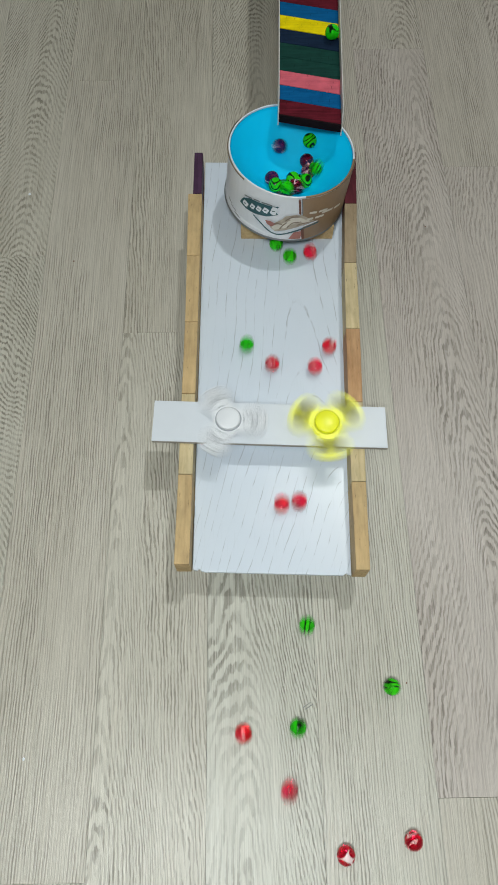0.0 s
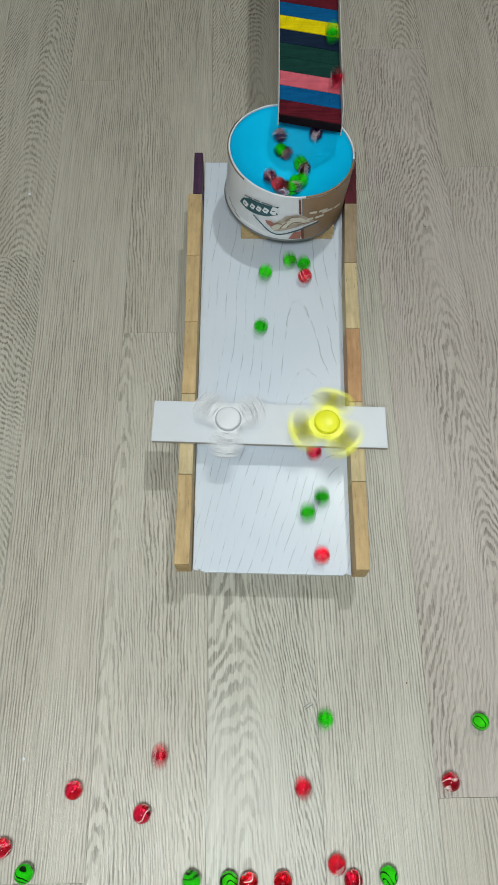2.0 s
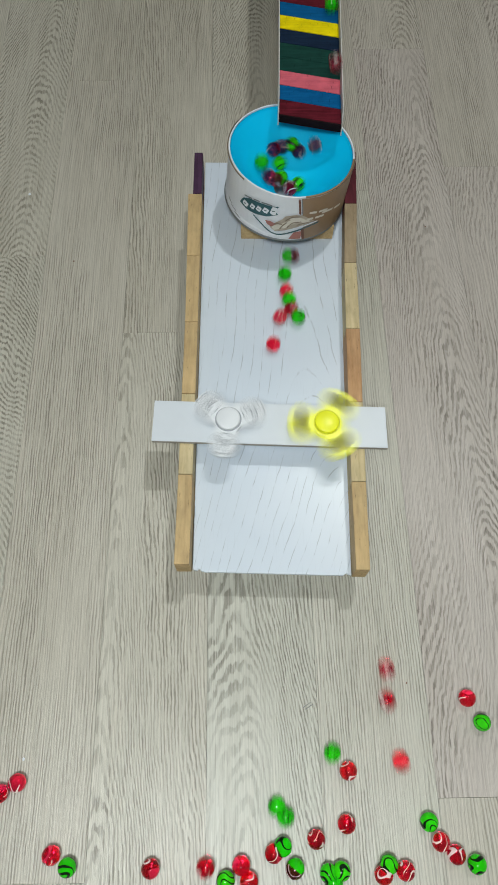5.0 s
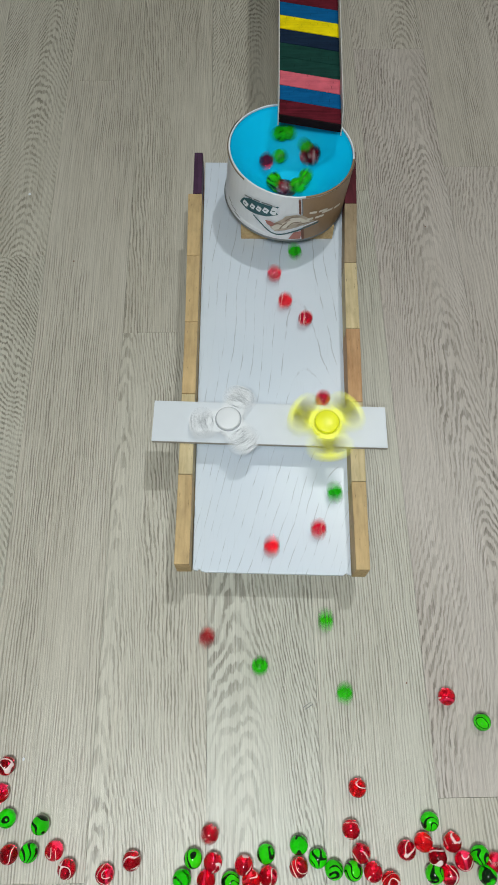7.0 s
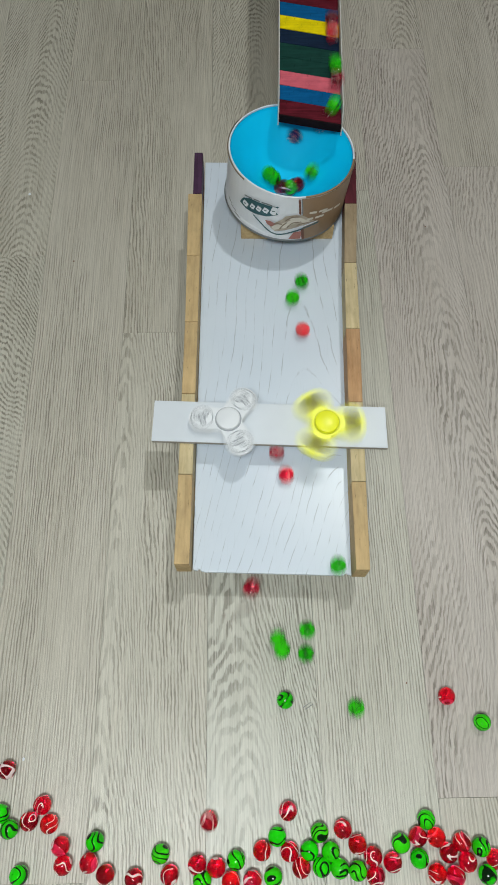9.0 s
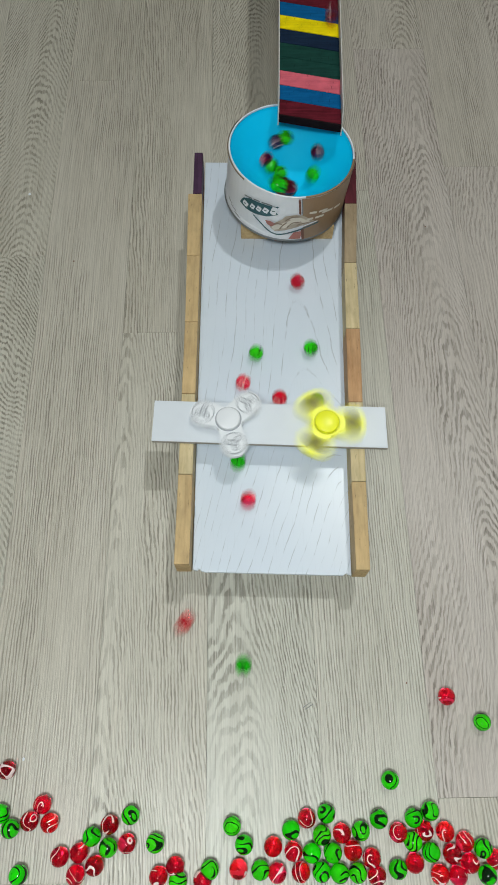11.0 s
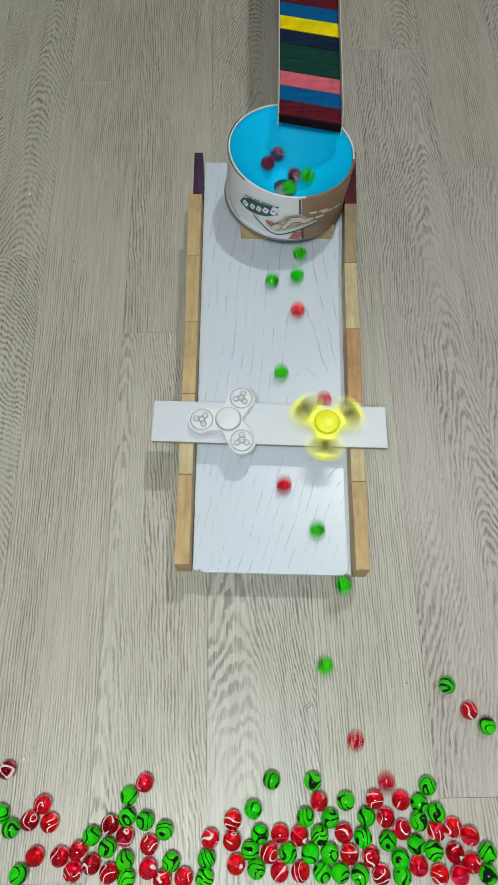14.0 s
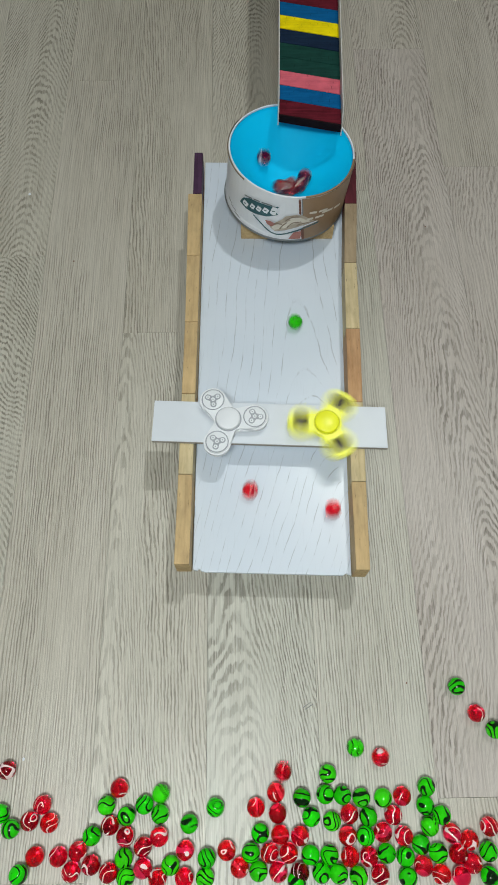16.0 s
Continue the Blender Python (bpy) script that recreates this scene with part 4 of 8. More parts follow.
    roll(RED, None, None, [(0.00, -0.0049, 0.0060, -0.0049), (0.50, 0.0037, -0.1000, -0.0049), (1.00, -0.0173, -0.1020, -0.0049), (1.50, 0.0032, -0.0993, -0.0049), (2.00, -0.0004, -0.1047, -0.0049), (2.50, -0.0004, -0.1047, -0.0049), (3.00, -0.0032, -0.1043, -0.0049), (3.50, -0.0022, -0.1043, -0.0049), (4.00, -0.0028, -0.1039, -0.0049), (6.50, 0.0055, -0.1043, -0.0049), (7.00, 0.0018, -0.1032, -0.0049), (7.50, 0.0004, -0.1043, -0.0049), (8.00, -0.0073, -0.1043, -0.0049), (8.50, -0.0105, -0.1043, -0.0049), (9.00, -0.0146, -0.1039, -0.0049), (11.50, -0.0064, -0.0945, -0.0049), (12.00, -0.0051, -0.0945, -0.0049), (12.50, -0.0069, -0.0945, -0.0049), (13.00, -0.0129, -0.0894, -0.0049), (13.50, -0.0139, -0.0898, -0.0049), (14.00, -0.0106, -0.0922, -0.0049), (14.50, -0.0099, -0.0943, -0.0049), (15.00, -0.0099, -0.0943, -0.0049), (15.50, -0.0092, -0.0937, -0.0049), (16.00, -0.0077, -0.0943, -0.0049)])
    roll(RED, None, None, [(0.00, 0.0345, -0.0388, -0.0049), (0.38, 0.0205, -0.1743, -0.0049), (16.00, 0.0205, -0.1743, -0.0049)])
    roll(RED, None, None, [(0.00, 0.0796, -0.0858, -0.0049), (0.50, 0.0759, -0.1032, -0.0049), (1.00, 0.0835, -0.1055, -0.0049), (1.50, 0.1088, -0.1032, -0.0049), (1.88, 0.1113, -0.1357, -0.0049), (16.00, 0.1113, -0.1357, -0.0049)])
    roll(RED, None, None, [(0.00, 0.1361, -0.0754, -0.0049), (0.50, 0.1576, -0.0414, -0.0049), (1.00, 0.1550, -0.0303, -0.0049), (1.50, 0.1382, -0.0290, -0.0049), (2.00, 0.1722, -0.0316, -0.0049), (2.50, 0.2095, -0.0163, -0.0049), (2.88, 0.1980, -0.1819, -0.0049), (16.00, 0.1980, -0.1819, -0.0049)])
    roll(RED, None, None, [(0.00, -0.0425, -0.1342, -0.0049), (0.08, -0.0425, -0.1342, -0.0049), (0.50, -0.0360, -0.0913, -0.0049), (1.00, -0.0453, -0.1024, -0.0049), (1.50, -0.1102, -0.1024, -0.0049), (1.88, -0.1066, -0.1366, -0.0049), (16.00, -0.1066, -0.1366, -0.0049)])
    roll(GREEN, None, None, [(0.00, 0.0725, -0.1700, -0.0049), (0.58, 0.0725, -0.1700, -0.0049), (1.00, 0.0647, -0.1051, -0.0049), (1.50, 0.0908, -0.1051, -0.0049), (1.88, 0.0933, -0.1498, -0.0049), (16.00, 0.0933, -0.1498, -0.0049)])
    roll(RED, None, None, [(0.00, -0.2006, -0.1380, -0.0049), (1.58, -0.2006, -0.1380, -0.0049), (2.00, -0.2034, -0.0806, -0.0049), (2.50, -0.1717, -0.0930, -0.0049), (2.88, -0.1730, -0.1737, -0.0049), (16.00, -0.1730, -0.1737, -0.0049)])
    roll(GREEN, None, None, [(0.00, -0.1820, -0.1580, -0.0049), (1.58, -0.1820, -0.1580, -0.0049), (2.00, -0.1829, -0.0985, -0.0049), (2.38, -0.1783, -0.1433, -0.0049), (16.00, -0.1783, -0.1433, -0.0049)])
    roll(RED, None, None, [(0.00, 0.1931, -0.1428, -0.0049), (2.08, 0.1931, -0.1428, -0.0049), (2.50, 0.1916, -0.0922, -0.0049), (2.88, 0.1771, -0.1765, -0.0049), (16.00, 0.1771, -0.1765, -0.0049)])
    roll(GREEN, None, None, [(0.00, 0.0748, -0.1380, -0.0049), (2.08, 0.0748, -0.1380, -0.0049), (2.50, 0.0736, -0.1032, -0.0049), (3.00, 0.0818, -0.1032, -0.0049), (3.50, 0.0806, -0.1000, -0.0049), (4.00, 0.0692, -0.0981, -0.0049), (6.50, 0.0859, -0.0957, -0.0049), (7.00, 0.0849, -0.0965, -0.0049), (7.50, 0.0864, -0.0953, -0.0049), (8.00, 0.0872, -0.0977, -0.0049), (8.50, 0.0886, -0.0973, -0.0049), (9.00, 0.0886, -0.0965, -0.0049), (11.50, 0.0885, -0.0981, -0.0049), (12.00, 0.0885, -0.0977, -0.0049), (12.50, 0.0898, -0.0985, -0.0049), (13.00, 0.0917, -0.0993, -0.0049), (13.50, 0.0907, -0.0993, -0.0049), (14.00, 0.0902, -0.0996, -0.0049), (14.50, 0.0884, -0.0991, -0.0049), (15.00, 0.0890, -0.1003, -0.0049), (16.00, 0.0890, -0.1003, -0.0049)])
    roll(RED, None, None, [(0.00, 0.0938, -0.1429, -0.0049), (2.08, 0.0938, -0.1429, -0.0049), (2.50, 0.0861, -0.0922, -0.0049), (3.00, 0.1112, -0.0894, -0.0049), (3.50, 0.1434, -0.0815, -0.0049), (4.00, 0.1568, -0.0778, -0.0049), (6.50, 0.1605, -0.0750, -0.0049), (7.00, 0.1677, -0.0762, -0.0049), (7.50, 0.1762, -0.0757, -0.0049), (8.00, 0.1767, -0.0754, -0.0049), (8.50, 0.1758, -0.0757, -0.0049), (9.00, 0.1757, -0.0762, -0.0049), (11.50, 0.1785, -0.0757, -0.0049), (12.00, 0.1784, -0.0762, -0.0049), (12.50, 0.1793, -0.0770, -0.0049), (13.00, 0.1793, -0.0770, -0.0049), (13.50, 0.1803, -0.0757, -0.0049), (14.00, 0.1832, -0.0718, -0.0049), (14.50, 0.1988, -0.0685, -0.0049), (15.00, 0.2007, -0.0647, -0.0049), (15.50, 0.2000, -0.0647, -0.0049), (16.00, 0.2000, -0.0647, -0.0049)])
    roll(GREEN, None, None, [(0.00, 0.1149, -0.1671, -0.0049), (2.08, 0.1149, -0.1671, -0.0049), (2.50, 0.1261, -0.1032, -0.0049), (3.00, 0.1564, -0.0862, -0.0049), (3.50, 0.1740, -0.0778, -0.0049), (4.00, 0.1826, -0.0942, -0.0049), (6.50, 0.1888, -0.0858, -0.0049), (7.00, 0.1893, -0.0850, -0.0049), (7.50, 0.1894, -0.0842, -0.0049), (8.00, 0.1920, -0.0798, -0.0049), (8.50, 0.1911, -0.0798, -0.0049), (9.00, 0.1911, -0.0794, -0.0049), (11.50, 0.1928, -0.0806, -0.0049), (12.00, 0.1928, -0.0806, -0.0049), (12.50, 0.1936, -0.0811, -0.0049), (13.00, 0.1936, -0.0811, -0.0049), (13.50, 0.1950, -0.0811, -0.0049), (14.00, 0.1960, -0.0838, -0.0049), (14.50, 0.1965, -0.0846, -0.0049), (15.00, 0.1968, -0.0828, -0.0049), (16.00, 0.1968, -0.0828, -0.0049)])
    roll(RED, None, None, [(0.00, -0.1160, -0.1599, -0.0049), (3.08, -0.1160, -0.1599, -0.0049), (3.50, -0.1340, -0.0594, -0.0049), (4.00, -0.1688, -0.0750, -0.0049), (6.50, -0.1505, -0.0890, -0.0049), (7.00, -0.1601, -0.0823, -0.0049), (7.50, -0.1532, -0.0594, -0.0049), (8.00, -0.1744, -0.0481, -0.0049), (8.50, -0.1794, -0.0503, -0.0049), (9.00, -0.1739, -0.0490, -0.0049), (11.50, -0.1739, -0.0486, -0.0049), (16.00, -0.1739, -0.0488, -0.0049)])
    roll(RED, None, None, [(0.00, 0.1822, -0.1465, -0.0049), (3.58, 0.1822, -0.1465, -0.0049), (4.00, 0.2043, 0.0309, -0.0049), (6.50, 0.1764, 0.0365, -0.0049), (7.00, 0.1764, 0.0365, -0.0049), (7.50, 0.1764, 0.0370, -0.0049), (9.00, 0.1764, 0.0370, -0.0049), (11.50, 0.1764, 0.0365, -0.0049), (13.50, 0.1764, 0.0365, -0.0049), (14.00, 0.1949, 0.0248, -0.0049), (14.50, 0.2007, 0.0229, -0.0049), (16.00, 0.2010, 0.0228, -0.0049)])
    roll(RED, None, None, [(0.00, 0.1883, -0.1721, -0.0049), (7.58, 0.1883, -0.1721, -0.0049), (8.00, 0.2019, -0.0882, -0.0049), (11.50, 0.2019, -0.0882, -0.0049), (11.88, 0.1858, -0.1673, -0.0049), (16.00, 0.1858, -0.1673, -0.0049)])
    roll(RED, None, None, [(0.00, 0.0126, -0.1458, -0.0049), (8.58, 0.0126, -0.1458, -0.0049), (9.00, 0.0028, -0.1032, -0.0049), (11.50, 0.0253, -0.0973, -0.0049), (12.00, 0.0253, -0.0965, -0.0049), (12.50, 0.0257, -0.0965, -0.0049), (13.00, 0.0225, -0.0965, -0.0049), (13.50, 0.0225, -0.0973, -0.0049), (14.00, 0.0248, -0.0973, -0.0049), (14.50, 0.0246, -0.0973, -0.0049), (15.00, 0.0239, -0.0973, -0.0049), (16.00, 0.0239, -0.0973, -0.0049)])
    roll(GREEN, None, None, [(0.00, 0.0398, -0.1533, -0.0049), (8.58, 0.0398, -0.1533, -0.0049), (9.00, 0.0496, -0.0823, -0.0049), (11.50, 0.0519, -0.0842, -0.0049), (12.00, 0.0523, -0.0842, -0.0049), (12.50, 0.0510, -0.0842, -0.0049), (13.00, 0.0501, -0.0842, -0.0049), (14.50, 0.0504, -0.0846, -0.0049), (15.00, 0.0504, -0.0852, -0.0049), (16.00, 0.0504, -0.0852, -0.0049)])
    roll(RED, None, None, [(0.00, -0.0452, -0.1609, -0.0049), (11.58, -0.0452, -0.1609, -0.0049), (12.00, -0.0463, -0.1000, -0.0049), (12.50, -0.0558, -0.1036, -0.0049), (13.00, -0.0576, -0.1028, -0.0049), (13.50, -0.0621, -0.1032, -0.0049), (14.00, -0.0703, -0.1032, -0.0049), (14.50, -0.0693, -0.1015, -0.0049), (15.50, -0.0693, -0.1015, -0.0049), (16.00, -0.0742, -0.1015, -0.0049)])
    roll(GREEN, None, None, [(0.00, 0.1171, -0.1501, -0.0049), (11.58, 0.1171, -0.1501, -0.0049), (12.00, 0.1134, -0.0862, -0.0049), (12.50, 0.1042, -0.0718, -0.0049), (13.00, 0.0935, -0.0722, -0.0049), (13.50, 0.0943, -0.0730, -0.0049), (14.00, 0.0943, -0.0730, -0.0049), (14.50, 0.0944, -0.0723, -0.0049), (15.00, 0.0965, -0.0723, -0.0049), (15.50, 0.0966, -0.0717, -0.0049), (16.00, 0.0966, -0.0717, -0.0049)])
    roll(GREEN, None, None, [(0.00, 0.1120, -0.1426, -0.0049), (12.08, 0.1120, -0.1426, -0.0049), (12.50, 0.1134, -0.0858, -0.0049), (13.00, 0.1079, -0.0738, -0.0049), (13.50, 0.1121, -0.0782, -0.0049), (14.00, 0.1147, -0.0754, -0.0049), (14.50, 0.1134, -0.0778, -0.0049), (15.00, 0.1129, -0.0834, -0.0049), (15.50, 0.1129, -0.0834, -0.0049), (16.00, 0.1129, -0.0840, -0.0049)])
    roll(GREEN, None, None, [(0.00, 0.1233, -0.1757, -0.0049), (12.58, 0.1233, -0.1757, -0.0049), (13.00, 0.1210, -0.0834, -0.0049), (13.50, 0.1239, -0.0878, -0.0049), (14.00, 0.1238, -0.0882, -0.0049), (14.50, 0.1275, -0.0858, -0.0049), (15.00, 0.1273, -0.0876, -0.0049), (15.50, 0.1283, -0.0865, -0.0049), (16.00, 0.1283, -0.0865, -0.0049)])
    roll(RED, None, None, [(0.00, 0.1501, -0.1549, -0.0049), (13.08, 0.1501, -0.1549, -0.0049), (13.50, 0.1522, -0.0819, -0.0049), (13.88, 0.1298, -0.1743, -0.0049), (16.00, 0.1298, -0.1743, -0.0049)])
    roll(GREEN, None, None, [(0.00, 0.1434, -0.1651, -0.0049), (13.58, 0.1434, -0.1651, -0.0049), (14.00, 0.1521, -0.0827, -0.0049), (14.50, 0.1547, -0.0840, -0.0049), (15.00, 0.1554, -0.0840, -0.0049), (16.00, 0.1554, -0.0840, -0.0049)])
    roll(RED, None, None, [(0.00, -0.0594, -0.1433, -0.0049), (14.58, -0.0594, -0.1433, -0.0049), (15.00, -0.0526, -0.0822, -0.0049), (16.00, -0.0526, -0.0822, -0.0049)])
    roll(RED, None, None, [(0.00, 0.0791, -0.1463, -0.0049), (14.58, 0.0791, -0.1463, -0.0049), (15.00, 0.0822, -0.0865, -0.0049), (15.50, 0.0829, -0.0865, -0.0049), (16.00, 0.0829, -0.0865, -0.0049)])
    roll(GREEN, -1.88, 0.11, [(0.27, 0.0466, 0.4788, 0.0454), (0.50, 0.0469, 0.4139, 0.0431), (1.00, 0.0321, 0.2521, 0.0375), (1.29, 0.0132, 0.1380, 0.0340), (1.36, 0.0089, 0.1126, -0.0045), (1.50, -0.0005, 0.0562, -0.0049), (2.00, -0.0164, -0.1039, -0.0049), (2.50, -0.0182, -0.1039, -0.0049), (3.00, -0.0197, -0.1039, -0.0049), (3.50, -0.0210, -0.1039, -0.0049), (4.00, -0.0228, -0.1032, -0.0049), (6.50, -0.0118, -0.1039, -0.0049), (7.00, -0.0151, -0.1039, -0.0049), (7.50, -0.0197, -0.1043, -0.0049), (8.00, -0.0238, -0.1039, -0.0049), (8.50, -0.0278, -0.1039, -0.0049), (9.00, -0.0379, -0.1032, -0.0049), (11.50, -0.0267, -0.0949, -0.0049), (12.00, -0.0220, -0.0949, -0.0049), (12.50, -0.0258, -0.0945, -0.0049), (13.00, -0.0261, -0.0989, -0.0049), (13.50, -0.0279, -0.1000, -0.0049), (14.00, -0.0361, -0.1020, -0.0049), (14.50, -0.0371, -0.1015, -0.0049), (15.00, -0.0371, -0.1015, -0.0049), (15.50, -0.0371, -0.1027, -0.0049), (16.00, -0.0357, -0.1015, -0.0049)])
    roll(GREEN, -1.44, 0.55, [(0.71, 0.0630, 0.4770, 0.0453), (1.00, 0.0746, 0.3913, 0.0423), (1.50, 0.0811, 0.2173, 0.0363), (1.70, 0.0750, 0.1380, 0.0340), (1.77, 0.0743, 0.1121, -0.0045), (2.00, 0.0672, 0.0178, -0.0049), (2.50, 0.0463, -0.1000, -0.0049), (3.00, 0.0345, -0.0938, -0.0049), (3.50, 0.0359, -0.0949, -0.0049), (4.00, 0.0322, -0.0926, -0.0049), (6.50, 0.0532, -0.0981, -0.0049), (7.00, 0.0564, -0.0875, -0.0049), (7.50, 0.0544, -0.0886, -0.0049), (8.00, 0.0574, -0.0953, -0.0049), (8.50, 0.0584, -0.0945, -0.0049), (9.00, 0.0593, -0.0938, -0.0049), (11.50, 0.0591, -0.0977, -0.0049), (12.50, 0.0591, -0.0977, -0.0049), (13.00, 0.0600, -0.0977, -0.0049), (13.50, 0.0600, -0.0977, -0.0049), (14.00, 0.0596, -0.0977, -0.0049), (14.50, 0.0590, -0.0973, -0.0049), (15.00, 0.0590, -0.0979, -0.0049), (16.00, 0.0590, -0.0979, -0.0049)])
    roll(RED, -1.19, 0.48, [(0.64, 0.0320, 0.4787, 0.0454), (0.86, 0.0173, 0.4155, 0.0432), (1.00, 0.0081, 0.3732, 0.0417), (1.50, 0.0162, 0.1791, 0.0349), (1.60, 0.0217, 0.1380, 0.0340), (1.67, 0.0263, 0.1100, -0.0045), (2.00, 0.0460, -0.0367, -0.0049), (2.50, 0.0991, -0.0778, -0.0049), (3.00, 0.1255, -0.1000, -0.0049), (3.38, 0.1245, -0.1569, -0.0049), (16.00, 0.1245, -0.1569, -0.0049)])
    roll(RED, -1.07, 0.55, [(0.71, 0.0310, 0.4779, 0.0454), (1.00, 0.0123, 0.3913, 0.0423), (1.50, -0.0320, 0.1887, 0.0353), (1.63, -0.0431, 0.1380, 0.0340), (1.70, -0.0502, 0.1121, -0.0045), (2.00, -0.0771, -0.0115, -0.0049), (2.38, -0.0602, -0.1600, -0.0049), (16.00, -0.0602, -0.1600, -0.0049)])
    roll(GREEN, -1.03, 1.05, [(1.21, 0.0414, 0.4797, 0.0454), (1.50, 0.0595, 0.3968, 0.0425), (2.00, 0.0685, 0.2106, 0.0360), (2.17, 0.0704, 0.1380, 0.0340), (2.24, 0.0725, 0.1098, -0.0045), (2.50, 0.0753, -0.0061, -0.0049), (3.00, 0.0600, -0.0989, -0.0049), (3.38, 0.0490, -0.1792, -0.0049), (16.00, 0.0490, -0.1792, -0.0049)])
    roll(GREEN, -0.94, 1.06, [(1.22, 0.0478, 0.4776, 0.0454), (1.50, 0.0406, 0.3934, 0.0424), (2.00, 0.0548, 0.1953, 0.0355), (2.13, 0.0567, 0.1380, 0.0340), (2.20, 0.0588, 0.1092, -0.0045), (2.50, 0.0632, -0.0260, -0.0049), (2.88, 0.0534, -0.1816, -0.0049), (16.00, 0.0534, -0.1816, -0.0049)])
    roll(RED, -0.88, 0.91, [(1.00, 0.0615, 0.5009, 0.0462), (1.50, 0.0442, 0.3732, 0.0417), (2.00, 0.0663, 0.1549, 0.0341), (2.13, 0.0646, 0.1380, 0.0340), (2.20, 0.0649, 0.1317, -0.0045), (2.50, 0.0612, 0.0940, -0.0049), (3.00, 0.0019, -0.0097, -0.0049), (3.38, -0.0051, -0.1351, -0.0049), (16.00, -0.0051, -0.1351, -0.0049)])
    roll(RED, -0.74, 1.03, [(1.19, 0.0654, 0.4779, 0.0454), (1.50, 0.0832, 0.3859, 0.0422), (2.00, 0.0627, 0.2561, 0.0376), (2.39, 0.0725, 0.1380, 0.0340), (2.46, 0.0756, 0.1193, -0.0045), (2.50, 0.0766, 0.1084, -0.0049), (3.00, 0.1609, 0.0060, -0.0049), (3.50, 0.1528, -0.0930, -0.0049), (4.00, 0.1711, -0.0834, -0.0049), (6.50, 0.1685, -0.0886, -0.0049), (7.00, 0.2016, -0.0906, -0.0049), (7.38, 0.1919, -0.1373, -0.0049), (16.00, 0.1919, -0.1373, -0.0049)])
    roll(RED, -0.69, 1.34, [(1.50, 0.0436, 0.4770, 0.0453), (2.00, 0.0602, 0.4586, 0.0447), (2.50, 0.0889, 0.3355, 0.0404), (3.00, 0.0856, 0.2002, 0.0357), (3.19, 0.0864, 0.1380, 0.0340), (3.26, 0.0884, 0.1168, -0.0045), (3.50, 0.0895, 0.0337, -0.0049), (4.00, 0.0861, 0.1196, -0.0010), (4.68, 0.0814, -0.0631, -0.0049), (6.50, 0.0814, -0.0631, -0.0049), (7.00, 0.0849, -0.0669, -0.0049), (7.50, 0.0787, -0.0766, -0.0049), (8.00, 0.0783, -0.0673, -0.0049), (8.50, 0.0779, -0.0665, -0.0049), (9.00, 0.0779, -0.0665, -0.0049), (11.50, 0.0763, -0.0701, -0.0049), (12.00, 0.0754, -0.0681, -0.0049), (12.50, 0.0763, -0.0697, -0.0049), (13.00, 0.0776, -0.0714, -0.0049), (13.50, 0.0782, -0.0701, -0.0049), (14.00, 0.0786, -0.0697, -0.0049), (14.50, 0.0788, -0.0697, -0.0049), (15.00, 0.0827, -0.0533, -0.0049), (15.50, 0.0827, -0.0539, -0.0049), (16.00, 0.0840, -0.0559, -0.0049)])
    roll(RED, -0.31, 1.24, [(1.50, 0.0531, 0.4442, 0.0442), (2.40, 0.0416, 0.1380, 0.0340), (2.50, 0.0412, 0.1079, -0.0049), (3.00, -0.0212, -0.0878, -0.0049), (3.50, -0.0408, -0.1000, -0.0049), (4.00, -0.0851, -0.1015, -0.0049), (6.50, -0.0714, -0.0834, -0.0049), (7.00, -0.0960, -0.0894, -0.0049), (7.50, -0.1165, -0.0981, -0.0049), (8.00, -0.1302, -0.0886, -0.0049), (8.50, -0.1493, -0.0701, -0.0049), (9.00, -0.1837, -0.0611, -0.0049), (11.50, -0.1832, -0.0611, -0.0049), (16.00, -0.1832, -0.0610, -0.0049)])
    roll(GREEN, -0.23, 1.85, [(2.01, 0.0443, 0.4795, 0.0454), (2.23, 0.0519, 0.4172, 0.0432), (2.50, 0.0605, 0.3387, 0.0405), (3.00, 0.0468, 0.1748, 0.0348), (3.10, 0.0509, 0.1380, 0.0340), (3.17, 0.0547, 0.1149, -0.0045), (3.50, 0.0680, -0.0061, -0.0049), (4.00, 0.1051, -0.0973, -0.0049), (6.50, 0.1244, -0.0819, -0.0049), (7.00, 0.1509, -0.0985, -0.0049), (7.50, 0.1178, -0.0718, -0.0049), (8.00, 0.1212, -0.0806, -0.0049), (8.50, 0.1252, -0.0774, -0.0049), (9.00, 0.1253, -0.0770, -0.0049), (11.50, 0.1366, -0.0757, -0.0049), (12.00, 0.1361, -0.0757, -0.0049), (12.50, 0.1357, -0.0754, -0.0049), (13.00, 0.1371, -0.0754, -0.0049), (13.50, 0.1416, -0.0623, -0.0049), (14.00, 0.1418, -0.0611, -0.0049), (14.50, 0.1497, -0.0641, -0.0049), (15.50, 0.1497, -0.0641, -0.0049), (16.00, 0.1504, -0.0647, -0.0049)])
    roll(GREEN, -0.19, 1.57, [(1.73, 0.0386, 0.4772, 0.0453), (2.00, 0.0124, 0.3961, 0.0425), (2.50, -0.0130, 0.2382, 0.0370), (2.78, -0.0262, 0.1380, 0.0340), (2.85, -0.0301, 0.1150, -0.0045), (3.00, -0.0373, 0.0595, -0.0049), (3.50, -0.0700, -0.1004, -0.0049), (4.00, -0.0830, -0.0594, -0.0049), (4.38, -0.0714, -0.1397, -0.0049), (16.00, -0.0714, -0.1397, -0.0049)])
